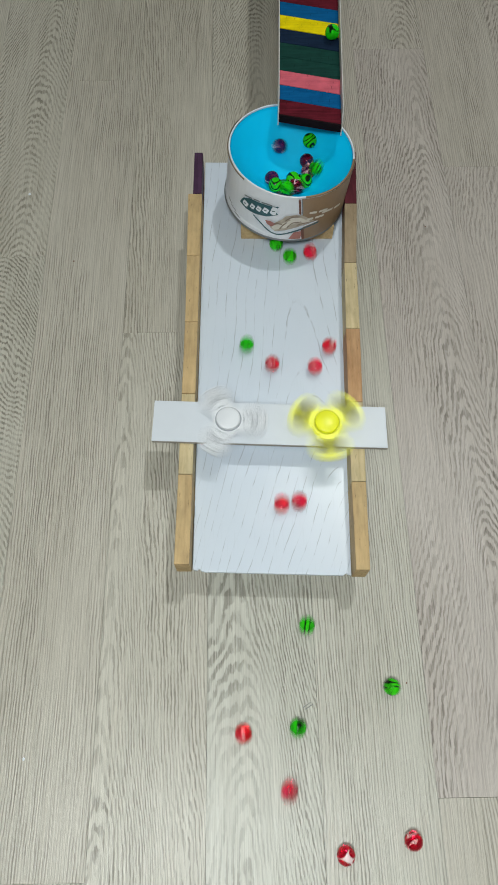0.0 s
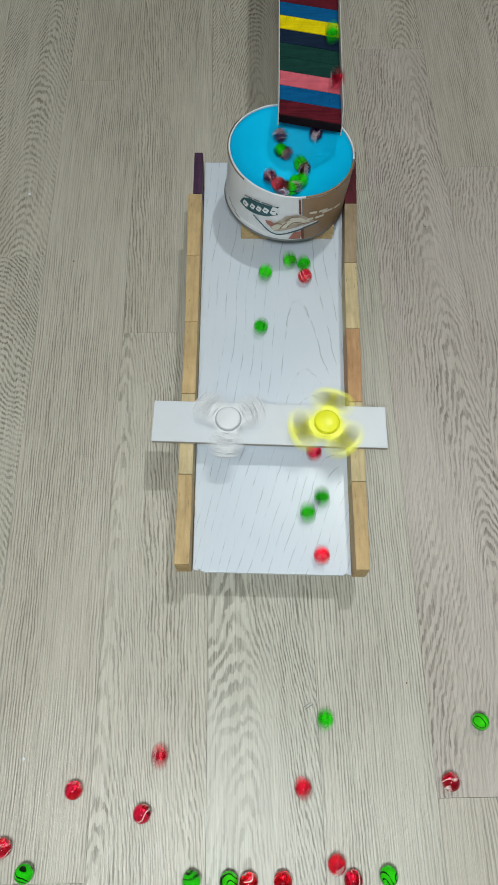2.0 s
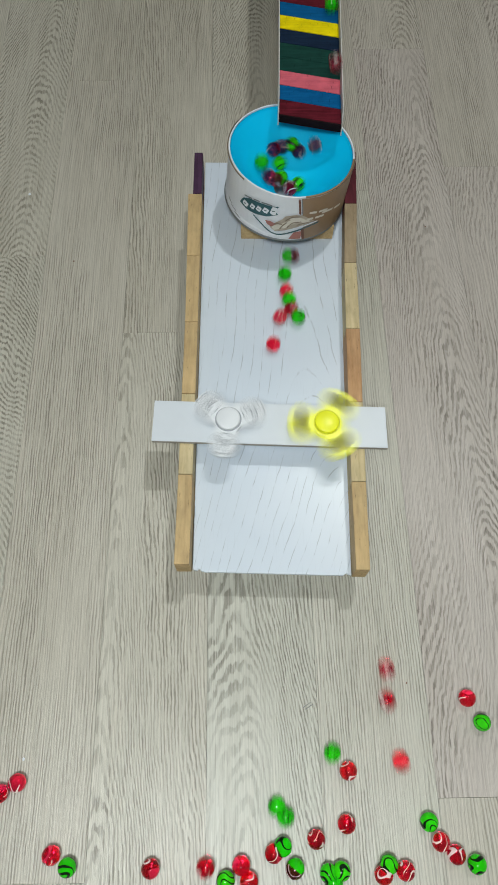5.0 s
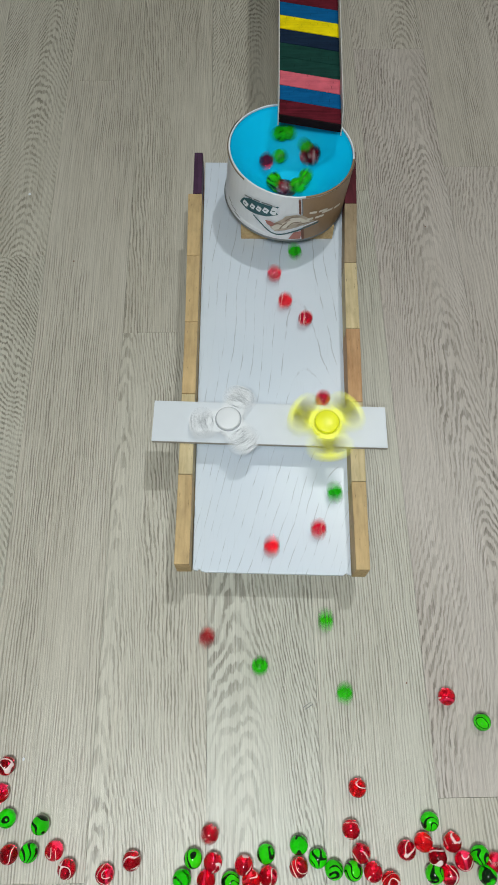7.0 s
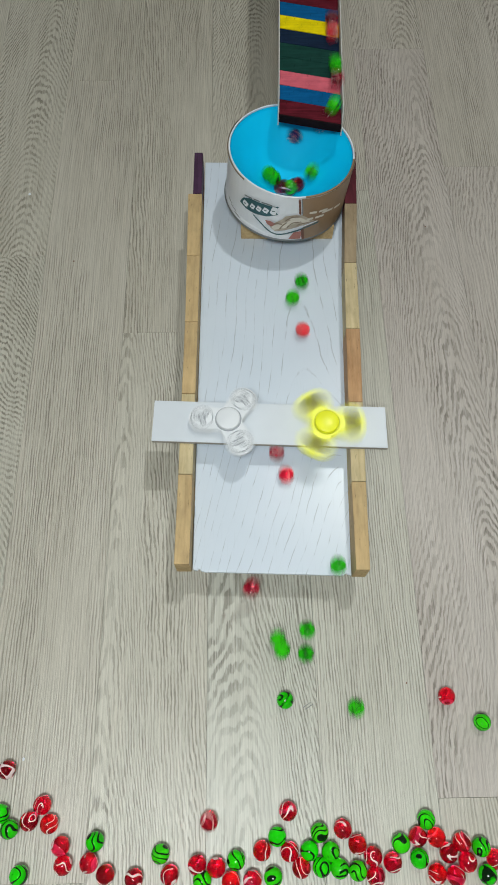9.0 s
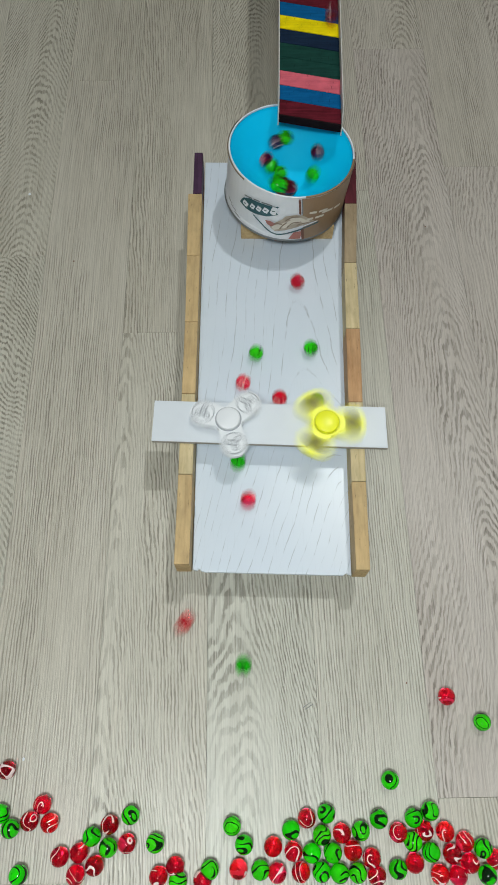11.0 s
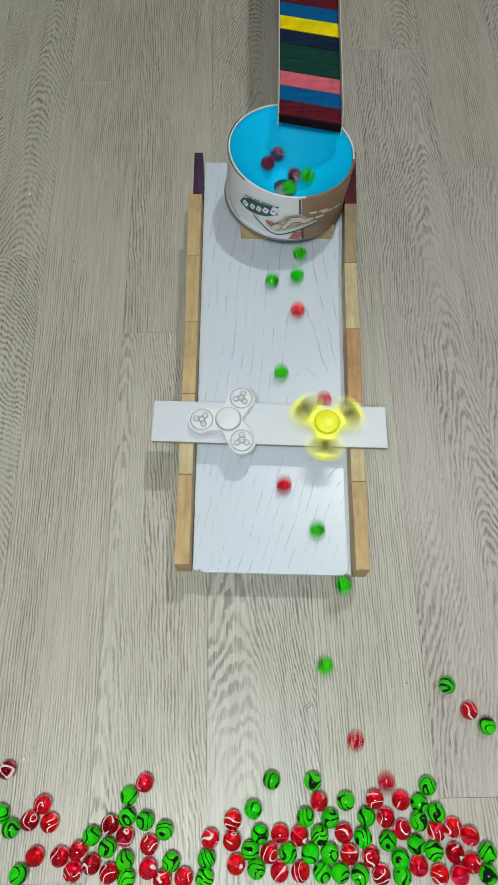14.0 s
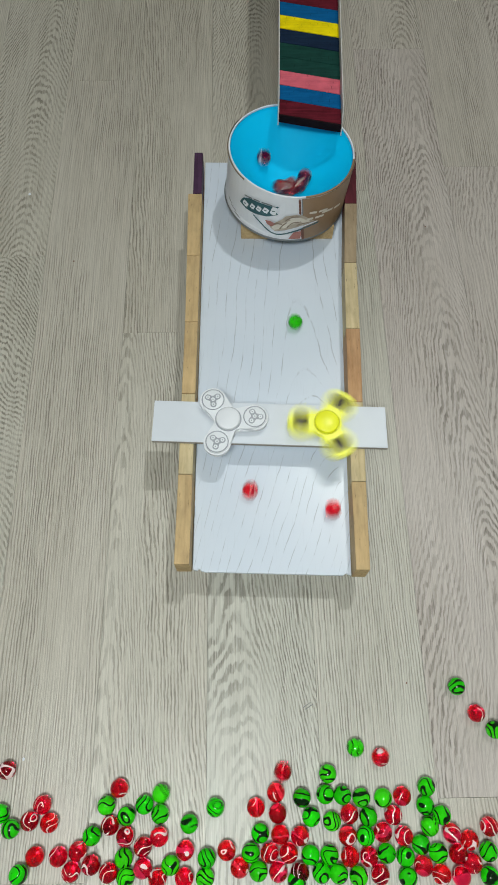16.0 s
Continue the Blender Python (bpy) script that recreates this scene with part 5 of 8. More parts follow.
    roll(GREEN, -0.01, 1.79, [(2.00, 0.0177, 0.4637, 0.0449), (2.50, 0.0154, 0.3361, 0.0404), (3.00, 0.0292, 0.1796, 0.0349), (3.12, 0.0292, 0.1380, 0.0340), (3.19, 0.0297, 0.1154, -0.0045), (3.50, 0.0296, 0.0029, -0.0049), (4.00, 0.0536, -0.1000, -0.0049), (6.50, 0.0703, -0.0953, -0.0049), (7.00, 0.0693, -0.0957, -0.0049), (7.50, 0.0684, -0.0973, -0.0049), (8.00, 0.0721, -0.0969, -0.0049), (8.50, 0.0730, -0.0961, -0.0049), (9.00, 0.0740, -0.0949, -0.0049), (11.50, 0.0738, -0.0985, -0.0049), (12.00, 0.0738, -0.0985, -0.0049), (12.50, 0.0738, -0.0977, -0.0049), (13.00, 0.0747, -0.0981, -0.0049), (13.50, 0.0752, -0.0985, -0.0049), (14.00, 0.0743, -0.0981, -0.0049), (14.50, 0.0730, -0.0979, -0.0049), (15.00, 0.0730, -0.0985, -0.0049), (16.00, 0.0730, -0.0985, -0.0049)])
    roll(GREEN, 0.29, 1.83, [(2.00, 0.0595, 0.4747, 0.0453), (2.50, 0.0533, 0.3659, 0.0415), (3.00, 0.0655, 0.1871, 0.0352), (3.22, 0.0580, 0.1380, 0.0340), (3.29, 0.0566, 0.1246, -0.0045), (3.50, 0.0491, 0.0759, -0.0049), (4.00, 0.0223, -0.0770, -0.0049), (6.50, 0.0404, -0.0802, -0.0049), (7.00, 0.0410, -0.0782, -0.0049), (7.50, 0.0405, -0.0798, -0.0049), (8.00, 0.0311, -0.0827, -0.0049), (8.50, 0.0422, -0.0815, -0.0049), (9.00, 0.0233, -0.0722, -0.0049), (11.50, 0.0361, -0.0673, -0.0049), (12.00, 0.0337, -0.0673, -0.0049), (12.50, 0.0225, -0.0673, -0.0049), (13.00, 0.0065, -0.0673, -0.0049), (13.50, 0.0098, -0.0705, -0.0049), (14.00, 0.0089, -0.0705, -0.0049), (14.50, 0.0093, -0.0711, -0.0049), (15.00, 0.0079, -0.0691, -0.0049), (15.50, 0.0079, -0.0679, -0.0049), (16.00, 0.0093, -0.0697, -0.0049)])
    roll(RED, 0.35, 2.17, [(2.33, 0.0375, 0.4787, 0.0454), (2.50, 0.0413, 0.4293, 0.0437), (3.00, 0.0808, 0.3317, 0.0403), (3.38, 0.0410, 0.1380, 0.0340), (3.45, 0.0344, 0.1047, -0.0045), (3.50, 0.0296, 0.0814, -0.0049), (4.00, 0.0939, -0.0867, -0.0049), (6.50, 0.1138, -0.1032, -0.0049), (7.00, 0.1151, -0.1039, -0.0049), (7.50, 0.1384, -0.0989, -0.0049), (8.00, 0.1527, -0.0942, -0.0049), (8.50, 0.1531, -0.0985, -0.0049), (9.00, 0.1531, -0.0985, -0.0049), (11.50, 0.1554, -0.0993, -0.0049), (12.00, 0.1554, -0.0993, -0.0049), (12.50, 0.1545, -0.0993, -0.0049), (13.00, 0.1545, -0.0993, -0.0049), (13.50, 0.1549, -0.0993, -0.0049), (14.50, 0.1551, -0.0991, -0.0049), (15.00, 0.1565, -0.0991, -0.0049), (16.00, 0.1565, -0.0991, -0.0049)])
    roll(GREEN, 0.40, 3.31, [(3.50, 0.0672, 0.4681, 0.0450), (4.00, 0.0840, 0.3406, 0.0406), (4.30, 0.0803, 0.2592, 0.0377), (4.60, 0.0750, 0.1367, 0.0312), (4.90, 0.0734, 0.0228, -0.0049), (5.20, 0.0691, -0.0642, -0.0049), (5.50, 0.0662, -0.1237, -0.0049), (6.10, 0.0534, -0.1566, -0.0049), (16.00, 0.0534, -0.1566, -0.0049)])
    roll(GREEN, 0.51, 2.82, [(3.00, 0.0404, 0.4718, 0.0452), (3.50, 0.0522, 0.3285, 0.0401), (4.00, 0.0680, 0.1461, 0.0338), (4.09, 0.0686, 0.1137, -0.0045), (4.30, 0.0669, 0.0331, -0.0049), (4.60, 0.0627, -0.0590, -0.0049), (4.90, 0.0600, -0.1190, -0.0049), (5.50, 0.0614, -0.1682, -0.0049), (16.00, 0.0614, -0.1682, -0.0049)])
    roll(RED, 0.55, 2.27, [(2.50, 0.0633, 0.4594, 0.0447), (3.00, 0.0578, 0.4385, 0.0440), (3.50, 0.0789, 0.1596, 0.0342), (3.56, 0.0787, 0.1380, 0.0340), (3.63, 0.0800, 0.1135, -0.0045), (4.00, 0.0788, -0.0320, -0.0049), (6.50, 0.0969, -0.0074, -0.0049), (7.00, 0.0921, -0.0363, -0.0049), (7.50, 0.0638, 0.0083, -0.0049), (8.00, 0.0839, -0.0827, -0.0049), (8.50, 0.0894, -0.0774, -0.0049), (9.00, 0.0894, -0.0778, -0.0049), (11.50, 0.0844, -0.0827, -0.0049), (12.00, 0.0836, -0.0811, -0.0049), (12.50, 0.0829, -0.0842, -0.0049), (13.00, 0.0852, -0.0850, -0.0049), (13.50, 0.0834, -0.0846, -0.0049), (14.00, 0.0824, -0.0850, -0.0049), (14.50, 0.0822, -0.0852, -0.0049), (15.00, 0.0808, -0.0717, -0.0049), (15.50, 0.0817, -0.0717, -0.0049), (16.00, 0.0817, -0.0717, -0.0049)])
    roll(RED, 0.60, 2.85, [(3.00, 0.0541, 0.4799, 0.0454), (3.50, 0.0400, 0.4216, 0.0434), (4.00, 0.0224, 0.2573, 0.0377), (4.36, 0.0029, 0.1380, 0.0340), (4.43, -0.0008, 0.1173, -0.0045), (5.10, -0.0370, -0.1039, -0.0049), (6.50, -0.0370, -0.1039, -0.0049), (7.00, -0.0348, -0.1032, -0.0049), (7.50, -0.0365, -0.1036, -0.0049), (8.00, -0.0485, -0.1004, -0.0049), (8.50, -0.0659, -0.1015, -0.0049), (9.00, -0.0646, -0.0993, -0.0049), (11.50, -0.0805, -0.1004, -0.0049), (12.00, -0.1088, -0.0973, -0.0049), (12.50, -0.1131, -0.0953, -0.0049), (13.50, -0.1131, -0.0953, -0.0049), (14.00, -0.1142, -0.0985, -0.0049), (14.50, -0.1145, -0.0979, -0.0049), (16.00, -0.1145, -0.0979, -0.0049)])
    roll(RED, 0.64, 2.74, [(3.00, 0.0448, 0.4485, 0.0443), (3.50, 0.0519, 0.3581, 0.0412), (4.00, 0.0321, 0.1958, 0.0355), (4.19, 0.0330, 0.1380, 0.0340), (4.26, 0.0339, 0.1184, -0.0045), (4.93, 0.0372, -0.0953, -0.0049), (6.50, 0.0372, -0.0953, -0.0049), (7.00, 0.0405, -0.0942, -0.0049), (7.50, 0.0405, -0.0953, -0.0049), (8.00, 0.0409, -0.0957, -0.0049), (8.50, 0.0414, -0.0957, -0.0049), (9.00, 0.0427, -0.0945, -0.0049), (11.50, 0.0422, -0.0977, -0.0049), (12.00, 0.0422, -0.0973, -0.0049), (12.50, 0.0422, -0.0961, -0.0049), (13.00, 0.0413, -0.0973, -0.0049), (13.50, 0.0413, -0.0973, -0.0049), (14.00, 0.0418, -0.0973, -0.0049), (14.50, 0.0421, -0.0979, -0.0049), (15.00, 0.0407, -0.0979, -0.0049), (15.50, 0.0414, -0.0979, -0.0049), (16.00, 0.0414, -0.0979, -0.0049)])
    roll(GREEN, 0.69, 2.91, [(3.00, 0.0447, 0.4994, 0.0461), (3.50, 0.0391, 0.4378, 0.0440), (3.80, 0.0373, 0.3493, 0.0409), (4.10, 0.0357, 0.2671, 0.0380), (4.40, 0.0333, 0.1484, 0.0339), (4.50, 0.0335, 0.1137, -0.0045), (4.70, 0.0327, 0.0355, -0.0049), (5.00, 0.0307, -0.0578, -0.0049), (5.30, 0.0294, -0.1179, -0.0049), (5.90, 0.0214, -0.1522, -0.0049), (16.00, 0.0214, -0.1522, -0.0049)])
    roll(GREEN, 0.73, 2.15, [(2.31, 0.0461, 0.4777, 0.0454), (2.50, 0.0573, 0.4216, 0.0434), (3.14, 0.0706, 0.1380, 0.0340), (3.21, 0.0735, 0.1092, -0.0045), (3.50, 0.0795, -0.0199, -0.0049), (3.88, 0.0646, -0.1822, -0.0049), (16.00, 0.0646, -0.1822, -0.0049)])
    roll(GREEN, 0.78, 2.98, [(3.14, 0.0662, 0.4792, 0.0454), (3.36, 0.0814, 0.4165, 0.0432), (3.50, 0.0903, 0.3759, 0.0418), (4.00, 0.0802, 0.2207, 0.0364), (4.21, 0.0783, 0.1380, 0.0340), (4.30, 0.0790, 0.1047, -0.0049), (4.60, 0.0729, -0.0157, -0.0049), (4.90, 0.0695, -0.0841, -0.0049), (5.20, 0.0666, -0.1416, -0.0049), (5.80, 0.0534, -0.1980, -0.0049), (16.00, 0.0534, -0.1980, -0.0049)])
    roll(RED, 0.82, 2.82, [(2.98, 0.0546, 0.4768, 0.0453), (3.20, 0.0624, 0.4112, 0.0430), (3.42, 0.0695, 0.3437, 0.0407), (3.64, 0.0761, 0.2815, 0.0385), (3.86, 0.0813, 0.2016, 0.0357), (4.00, 0.0837, 0.1430, 0.0337), (4.09, 0.0820, 0.1207, -0.0045), (4.77, 0.0556, -0.0742, -0.0049), (6.50, 0.0556, -0.0742, -0.0049), (6.88, 0.0452, -0.1750, -0.0049), (16.00, 0.0452, -0.1750, -0.0049)])
    roll(RED, 1.38, 3.35, [(3.51, 0.0531, 0.4757, 0.0453), (3.73, 0.0506, 0.4089, 0.0430), (4.00, 0.0476, 0.3260, 0.0401), (4.60, 0.0915, 0.1380, 0.0340), (4.67, 0.0985, 0.1183, -0.0045), (5.27, 0.1440, -0.0766, -0.0049), (7.00, 0.1440, -0.0762, -0.0049), (7.50, 0.1486, -0.0762, -0.0049), (8.00, 0.1589, -0.0714, -0.0049), (8.50, 0.1551, -0.0726, -0.0049), (9.00, 0.1551, -0.0726, -0.0049), (11.50, 0.1666, -0.0661, -0.0049), (12.00, 0.1740, -0.0590, -0.0049), (12.50, 0.1690, -0.0657, -0.0049), (13.00, 0.1700, -0.0661, -0.0049), (13.50, 0.1704, -0.0627, -0.0049), (14.00, 0.1700, -0.0657, -0.0049), (14.50, 0.1736, -0.0685, -0.0049), (15.00, 0.1822, -0.0741, -0.0049), (15.50, 0.1822, -0.0747, -0.0049), (16.00, 0.1822, -0.0747, -0.0049)])
    roll(GREEN, 1.64, 3.23, [(3.50, 0.0296, 0.4485, 0.0443), (3.80, 0.0283, 0.3601, 0.0413), (4.10, 0.0270, 0.2768, 0.0383), (4.40, 0.0253, 0.1634, 0.0344), (4.47, 0.0251, 0.1380, 0.0340), (4.54, 0.0254, 0.1138, -0.0045), (4.70, 0.0250, 0.0511, -0.0049), (5.00, 0.0232, -0.0500, -0.0049), (5.30, 0.0222, -0.1108, -0.0049), (5.90, 0.0127, -0.1585, -0.0049), (16.00, 0.0127, -0.1585, -0.0049)])
    roll(RED, 1.72, 3.40, [(3.50, 0.0484, 0.4979, 0.0461), (4.00, 0.0502, 0.3812, 0.0420), (4.73, 0.0984, 0.1380, 0.0340), (4.80, 0.1051, 0.1168, -0.0045), (5.41, 0.1462, -0.0906, -0.0049), (6.50, 0.1462, -0.0906, -0.0049), (7.00, 0.1545, -0.0871, -0.0049), (7.50, 0.1612, -0.0846, -0.0049), (8.00, 0.1641, -0.0834, -0.0049), (9.00, 0.1640, -0.0838, -0.0049), (11.50, 0.1672, -0.0846, -0.0049), (12.00, 0.1672, -0.0842, -0.0049), (12.50, 0.1668, -0.0842, -0.0049), (13.00, 0.1672, -0.0842, -0.0049), (13.50, 0.1686, -0.0842, -0.0049), (14.00, 0.1691, -0.0842, -0.0049), (14.50, 0.1702, -0.0846, -0.0049), (15.00, 0.1717, -0.0846, -0.0049), (16.00, 0.1717, -0.0846, -0.0049)])
    roll(RED, 1.92, 3.62, [(3.78, 0.0515, 0.4777, 0.0454), (4.00, 0.0749, 0.4132, 0.0431), (4.79, 0.1106, 0.1380, 0.0340), (4.86, 0.1159, 0.1158, -0.0045), (5.48, 0.1447, -0.1051, -0.0049), (6.50, 0.1447, -0.1051, -0.0049), (7.00, 0.1631, -0.0996, -0.0049), (7.50, 0.1624, -0.0977, -0.0049), (8.00, 0.1685, -0.0996, -0.0049), (8.50, 0.1681, -0.1000, -0.0049), (9.00, 0.1681, -0.1000, -0.0049), (11.50, 0.1700, -0.0996, -0.0049), (13.00, 0.1700, -0.0996, -0.0049), (13.50, 0.1704, -0.0996, -0.0049), (14.00, 0.1713, -0.1000, -0.0049), (14.50, 0.1718, -0.1003, -0.0049), (15.00, 0.1725, -0.1003, -0.0049), (16.00, 0.1725, -0.1003, -0.0049)])
    roll(RED, 2.06, 4.51, [(4.71, 0.0367, 0.4725, 0.0452), (5.01, 0.0250, 0.3746, 0.0418), (5.36, 0.0095, 0.2561, 0.0376), (5.61, 0.0075, 0.1518, 0.0340), (5.66, 0.0064, 0.1380, 0.0340), (5.73, 0.0051, 0.1226, -0.0045), (6.25, -0.0054, -0.0110, -0.0049), (6.50, -0.0054, -0.0110, -0.0049), (7.00, -0.0042, -0.0926, -0.0049), (7.50, -0.0101, -0.0949, -0.0049), (8.00, -0.0143, -0.0894, -0.0049), (8.50, -0.0221, -0.0930, -0.0049), (9.00, -0.0267, -0.0942, -0.0049), (11.50, -0.0383, -0.1039, -0.0049), (12.00, -0.0311, -0.1039, -0.0049), (12.50, -0.0393, -0.1032, -0.0049), (13.00, -0.0407, -0.1032, -0.0049), (13.50, -0.0453, -0.1024, -0.0049), (14.00, -0.0530, -0.1015, -0.0049), (14.50, -0.0525, -0.1009, -0.0049), (15.00, -0.0532, -0.1015, -0.0049), (15.50, -0.0532, -0.1015, -0.0049), (16.00, -0.0525, -0.1015, -0.0049)])
    roll(GREEN, 2.14, 4.66, [(4.86, 0.0495, 0.4725, 0.0452), (5.16, 0.0272, 0.3746, 0.0418), (5.51, -0.0023, 0.2561, 0.0376), (5.76, -0.0240, 0.1518, 0.0340), (5.80, -0.0355, 0.1380, 0.0340), (5.87, -0.0574, 0.1153, -0.0045), (6.35, -0.2025, -0.0582, -0.0049), (6.50, -0.2025, -0.0582, -0.0049), (7.00, -0.2024, -0.0590, -0.0049), (7.50, -0.2024, -0.0590, -0.0049), (8.00, -0.2037, -0.0565, -0.0049), (8.50, -0.2043, -0.0557, -0.0049), (9.00, -0.2085, -0.0557, -0.0049), (16.00, -0.2085, -0.0557, -0.0049)])
    roll(GREEN, 2.52, 4.59, [(4.79, 0.0465, 0.4725, 0.0452), (5.09, 0.0544, 0.3746, 0.0418), (5.44, 0.0653, 0.2561, 0.0376), (5.69, 0.0771, 0.1518, 0.0340), (5.77, 0.1095, 0.0870, -0.0045), (6.02, 0.1946, -0.1000, -0.0049), (6.50, 0.1946, -0.1000, -0.0049), (7.00, 0.1938, -0.0996, -0.0049), (7.50, 0.1939, -0.0989, -0.0049), (13.00, 0.1938, -0.0993, -0.0049), (13.50, 0.1943, -0.0993, -0.0049), (14.00, 0.1943, -0.0993, -0.0049), (14.50, 0.1956, -0.1003, -0.0049), (16.00, 0.1956, -0.1003, -0.0049)])
    roll(GREEN, 2.60, 4.76, [(4.96, 0.0397, 0.4725, 0.0452), (5.26, 0.0202, 0.3746, 0.0418), (5.61, -0.0058, 0.2561, 0.0376), (5.86, -0.0249, 0.1518, 0.0340), (5.96, -0.0567, 0.1067, -0.0045), (6.35, -0.1808, -0.0838, -0.0049), (8.50, -0.1808, -0.0838, -0.0049), (9.00, -0.1869, -0.0996, -0.0049), (11.50, -0.1874, -0.0993, -0.0049), (16.00, -0.1874, -0.0991, -0.0049)])
    roll(RED, 3.06, 4.59, [(4.79, 0.0448, 0.4725, 0.0452), (5.09, 0.0238, 0.3746, 0.0418), (5.44, -0.0040, 0.2561, 0.0376), (5.69, -0.0161, 0.1518, 0.0340), (5.79, -0.0368, 0.1007, -0.0045), (6.14, -0.1131, -0.1008, -0.0049), (6.50, -0.1131, -0.1008, -0.0049), (7.00, -0.1173, -0.0989, -0.0049), (7.50, -0.1428, -0.0957, -0.0049), (8.00, -0.1441, -0.0973, -0.0049), (8.50, -0.1414, -0.0961, -0.0049), (9.00, -0.1309, -0.0910, -0.0049), (11.50, -0.1405, -0.0834, -0.0049), (12.00, -0.1405, -0.0834, -0.0049), (12.50, -0.1405, -0.0827, -0.0049), (16.00, -0.1406, -0.0828, -0.0049)])
    roll(RED, 3.11, 4.82, [(5.02, 0.0492, 0.4725, 0.0452), (5.32, 0.0564, 0.3746, 0.0418), (5.67, 0.0663, 0.2561, 0.0376), (5.92, 0.0739, 0.1518, 0.0340), (6.01, 0.0931, 0.1002, -0.0045), (6.36, 0.1586, -0.1020, -0.0049), (6.50, 0.1586, -0.1020, -0.0049), (7.00, 0.1759, -0.0894, -0.0049), (7.50, 0.1763, -0.0898, -0.0049), (8.00, 0.1797, -0.0913, -0.0049), (8.50, 0.1789, -0.0902, -0.0049), (9.00, 0.1789, -0.0902, -0.0049), (11.50, 0.1807, -0.0913, -0.0049), (12.00, 0.1807, -0.0913, -0.0049), (12.50, 0.1816, -0.0913, -0.0049), (13.50, 0.1816, -0.0913, -0.0049), (14.00, 0.1821, -0.0913, -0.0049), (14.50, 0.1820, -0.0919, -0.0049), (15.00, 0.1828, -0.0912, -0.0049), (16.00, 0.1828, -0.0912, -0.0049)])
    roll(RED, 3.16, 4.69, [(4.89, 0.0445, 0.4725, 0.0452), (5.19, 0.0236, 0.3746, 0.0418), (5.54, -0.0041, 0.2561, 0.0376), (5.79, -0.0177, 0.1518, 0.0340), (5.89, -0.0383, 0.1087, -0.0045), (6.34, -0.1277, -0.0953, -0.0049), (6.50, -0.1277, -0.0953, -0.0049), (7.00, -0.1484, -0.0953, -0.0049), (7.50, -0.1534, -0.0834, -0.0049), (8.00, -0.1537, -0.0846, -0.0049), (8.50, -0.1545, -0.0871, -0.0049), (9.00, -0.1553, -0.0790, -0.0049), (11.50, -0.1553, -0.0875, -0.0049), (13.50, -0.1553, -0.0875, -0.0049), (14.00, -0.1554, -0.0867, -0.0049), (14.50, -0.1565, -0.0865, -0.0049), (16.00, -0.1565, -0.0865, -0.0049)])
    roll(GREEN, 3.20, 5.01, [(5.17, 0.0426, 0.4756, 0.0453), (5.39, 0.0282, 0.4086, 0.0429), (5.61, 0.0146, 0.3397, 0.0405), (5.83, 0.0021, 0.2763, 0.0383), (6.05, -0.0096, 0.1911, 0.0354), (6.18, -0.0163, 0.1380, 0.0340), (6.25, -0.0202, 0.1119, -0.0045), (6.50, -0.0311, 0.0073, -0.0049), (7.00, -0.0544, -0.1024, -0.0049), (7.50, -0.0732, -0.1012, -0.0049), (8.00, -0.1153, -0.0953, -0.0049), (8.50, -0.1257, -0.0774, -0.0049), (9.00, -0.1272, -0.0757, -0.0049), (11.50, -0.1304, -0.0718, -0.0049), (16.00, -0.1303, -0.0717, -0.0049)])
    roll(RED, 3.25, 4.64, [(4.84, 0.0550, 0.4725, 0.0452), (5.14, 0.0312, 0.3746, 0.0418), (5.49, -0.0004, 0.2561, 0.0376), (5.74, -0.0222, 0.1518, 0.0340), (5.85, -0.0543, 0.1112, -0.0045), (6.31, -0.1973, -0.0846, -0.0049), (7.00, -0.1973, -0.0850, -0.0049), (7.50, -0.1974, -0.0842, -0.0049), (8.50, -0.1973, -0.0846, -0.0049), (8.88, -0.1892, -0.1682, -0.0049), (16.00, -0.1892, -0.1682, -0.0049)])
    roll(RED, 3.31, 4.93, [(5.09, 0.0605, 0.4790, 0.0454), (5.31, 0.0676, 0.4161, 0.0432), (5.53, 0.0740, 0.3518, 0.0410), (5.75, 0.0800, 0.2917, 0.0389), (5.97, 0.0850, 0.2224, 0.0364), (6.19, 0.0889, 0.1341, 0.0285), (6.50, 0.0972, 0.0193, -0.0049), (7.00, 0.1009, -0.0973, -0.0049), (7.50, 0.1143, -0.0973, -0.0049), (8.00, 0.1243, -0.0977, -0.0049), (8.50, 0.1171, -0.0902, -0.0049), (9.00, 0.1175, -0.0906, -0.0049), (11.50, 0.1373, -0.0913, -0.0049), (12.00, 0.1372, -0.0922, -0.0049), (12.50, 0.1372, -0.0922, -0.0049), (13.00, 0.1377, -0.0922, -0.0049), (13.50, 0.1395, -0.0934, -0.0049), (14.00, 0.1386, -0.0934, -0.0049), (14.50, 0.1410, -0.0925, -0.0049), (15.00, 0.1423, -0.0937, -0.0049), (15.50, 0.1423, -0.0931, -0.0049), (16.00, 0.1423, -0.0931, -0.0049)])
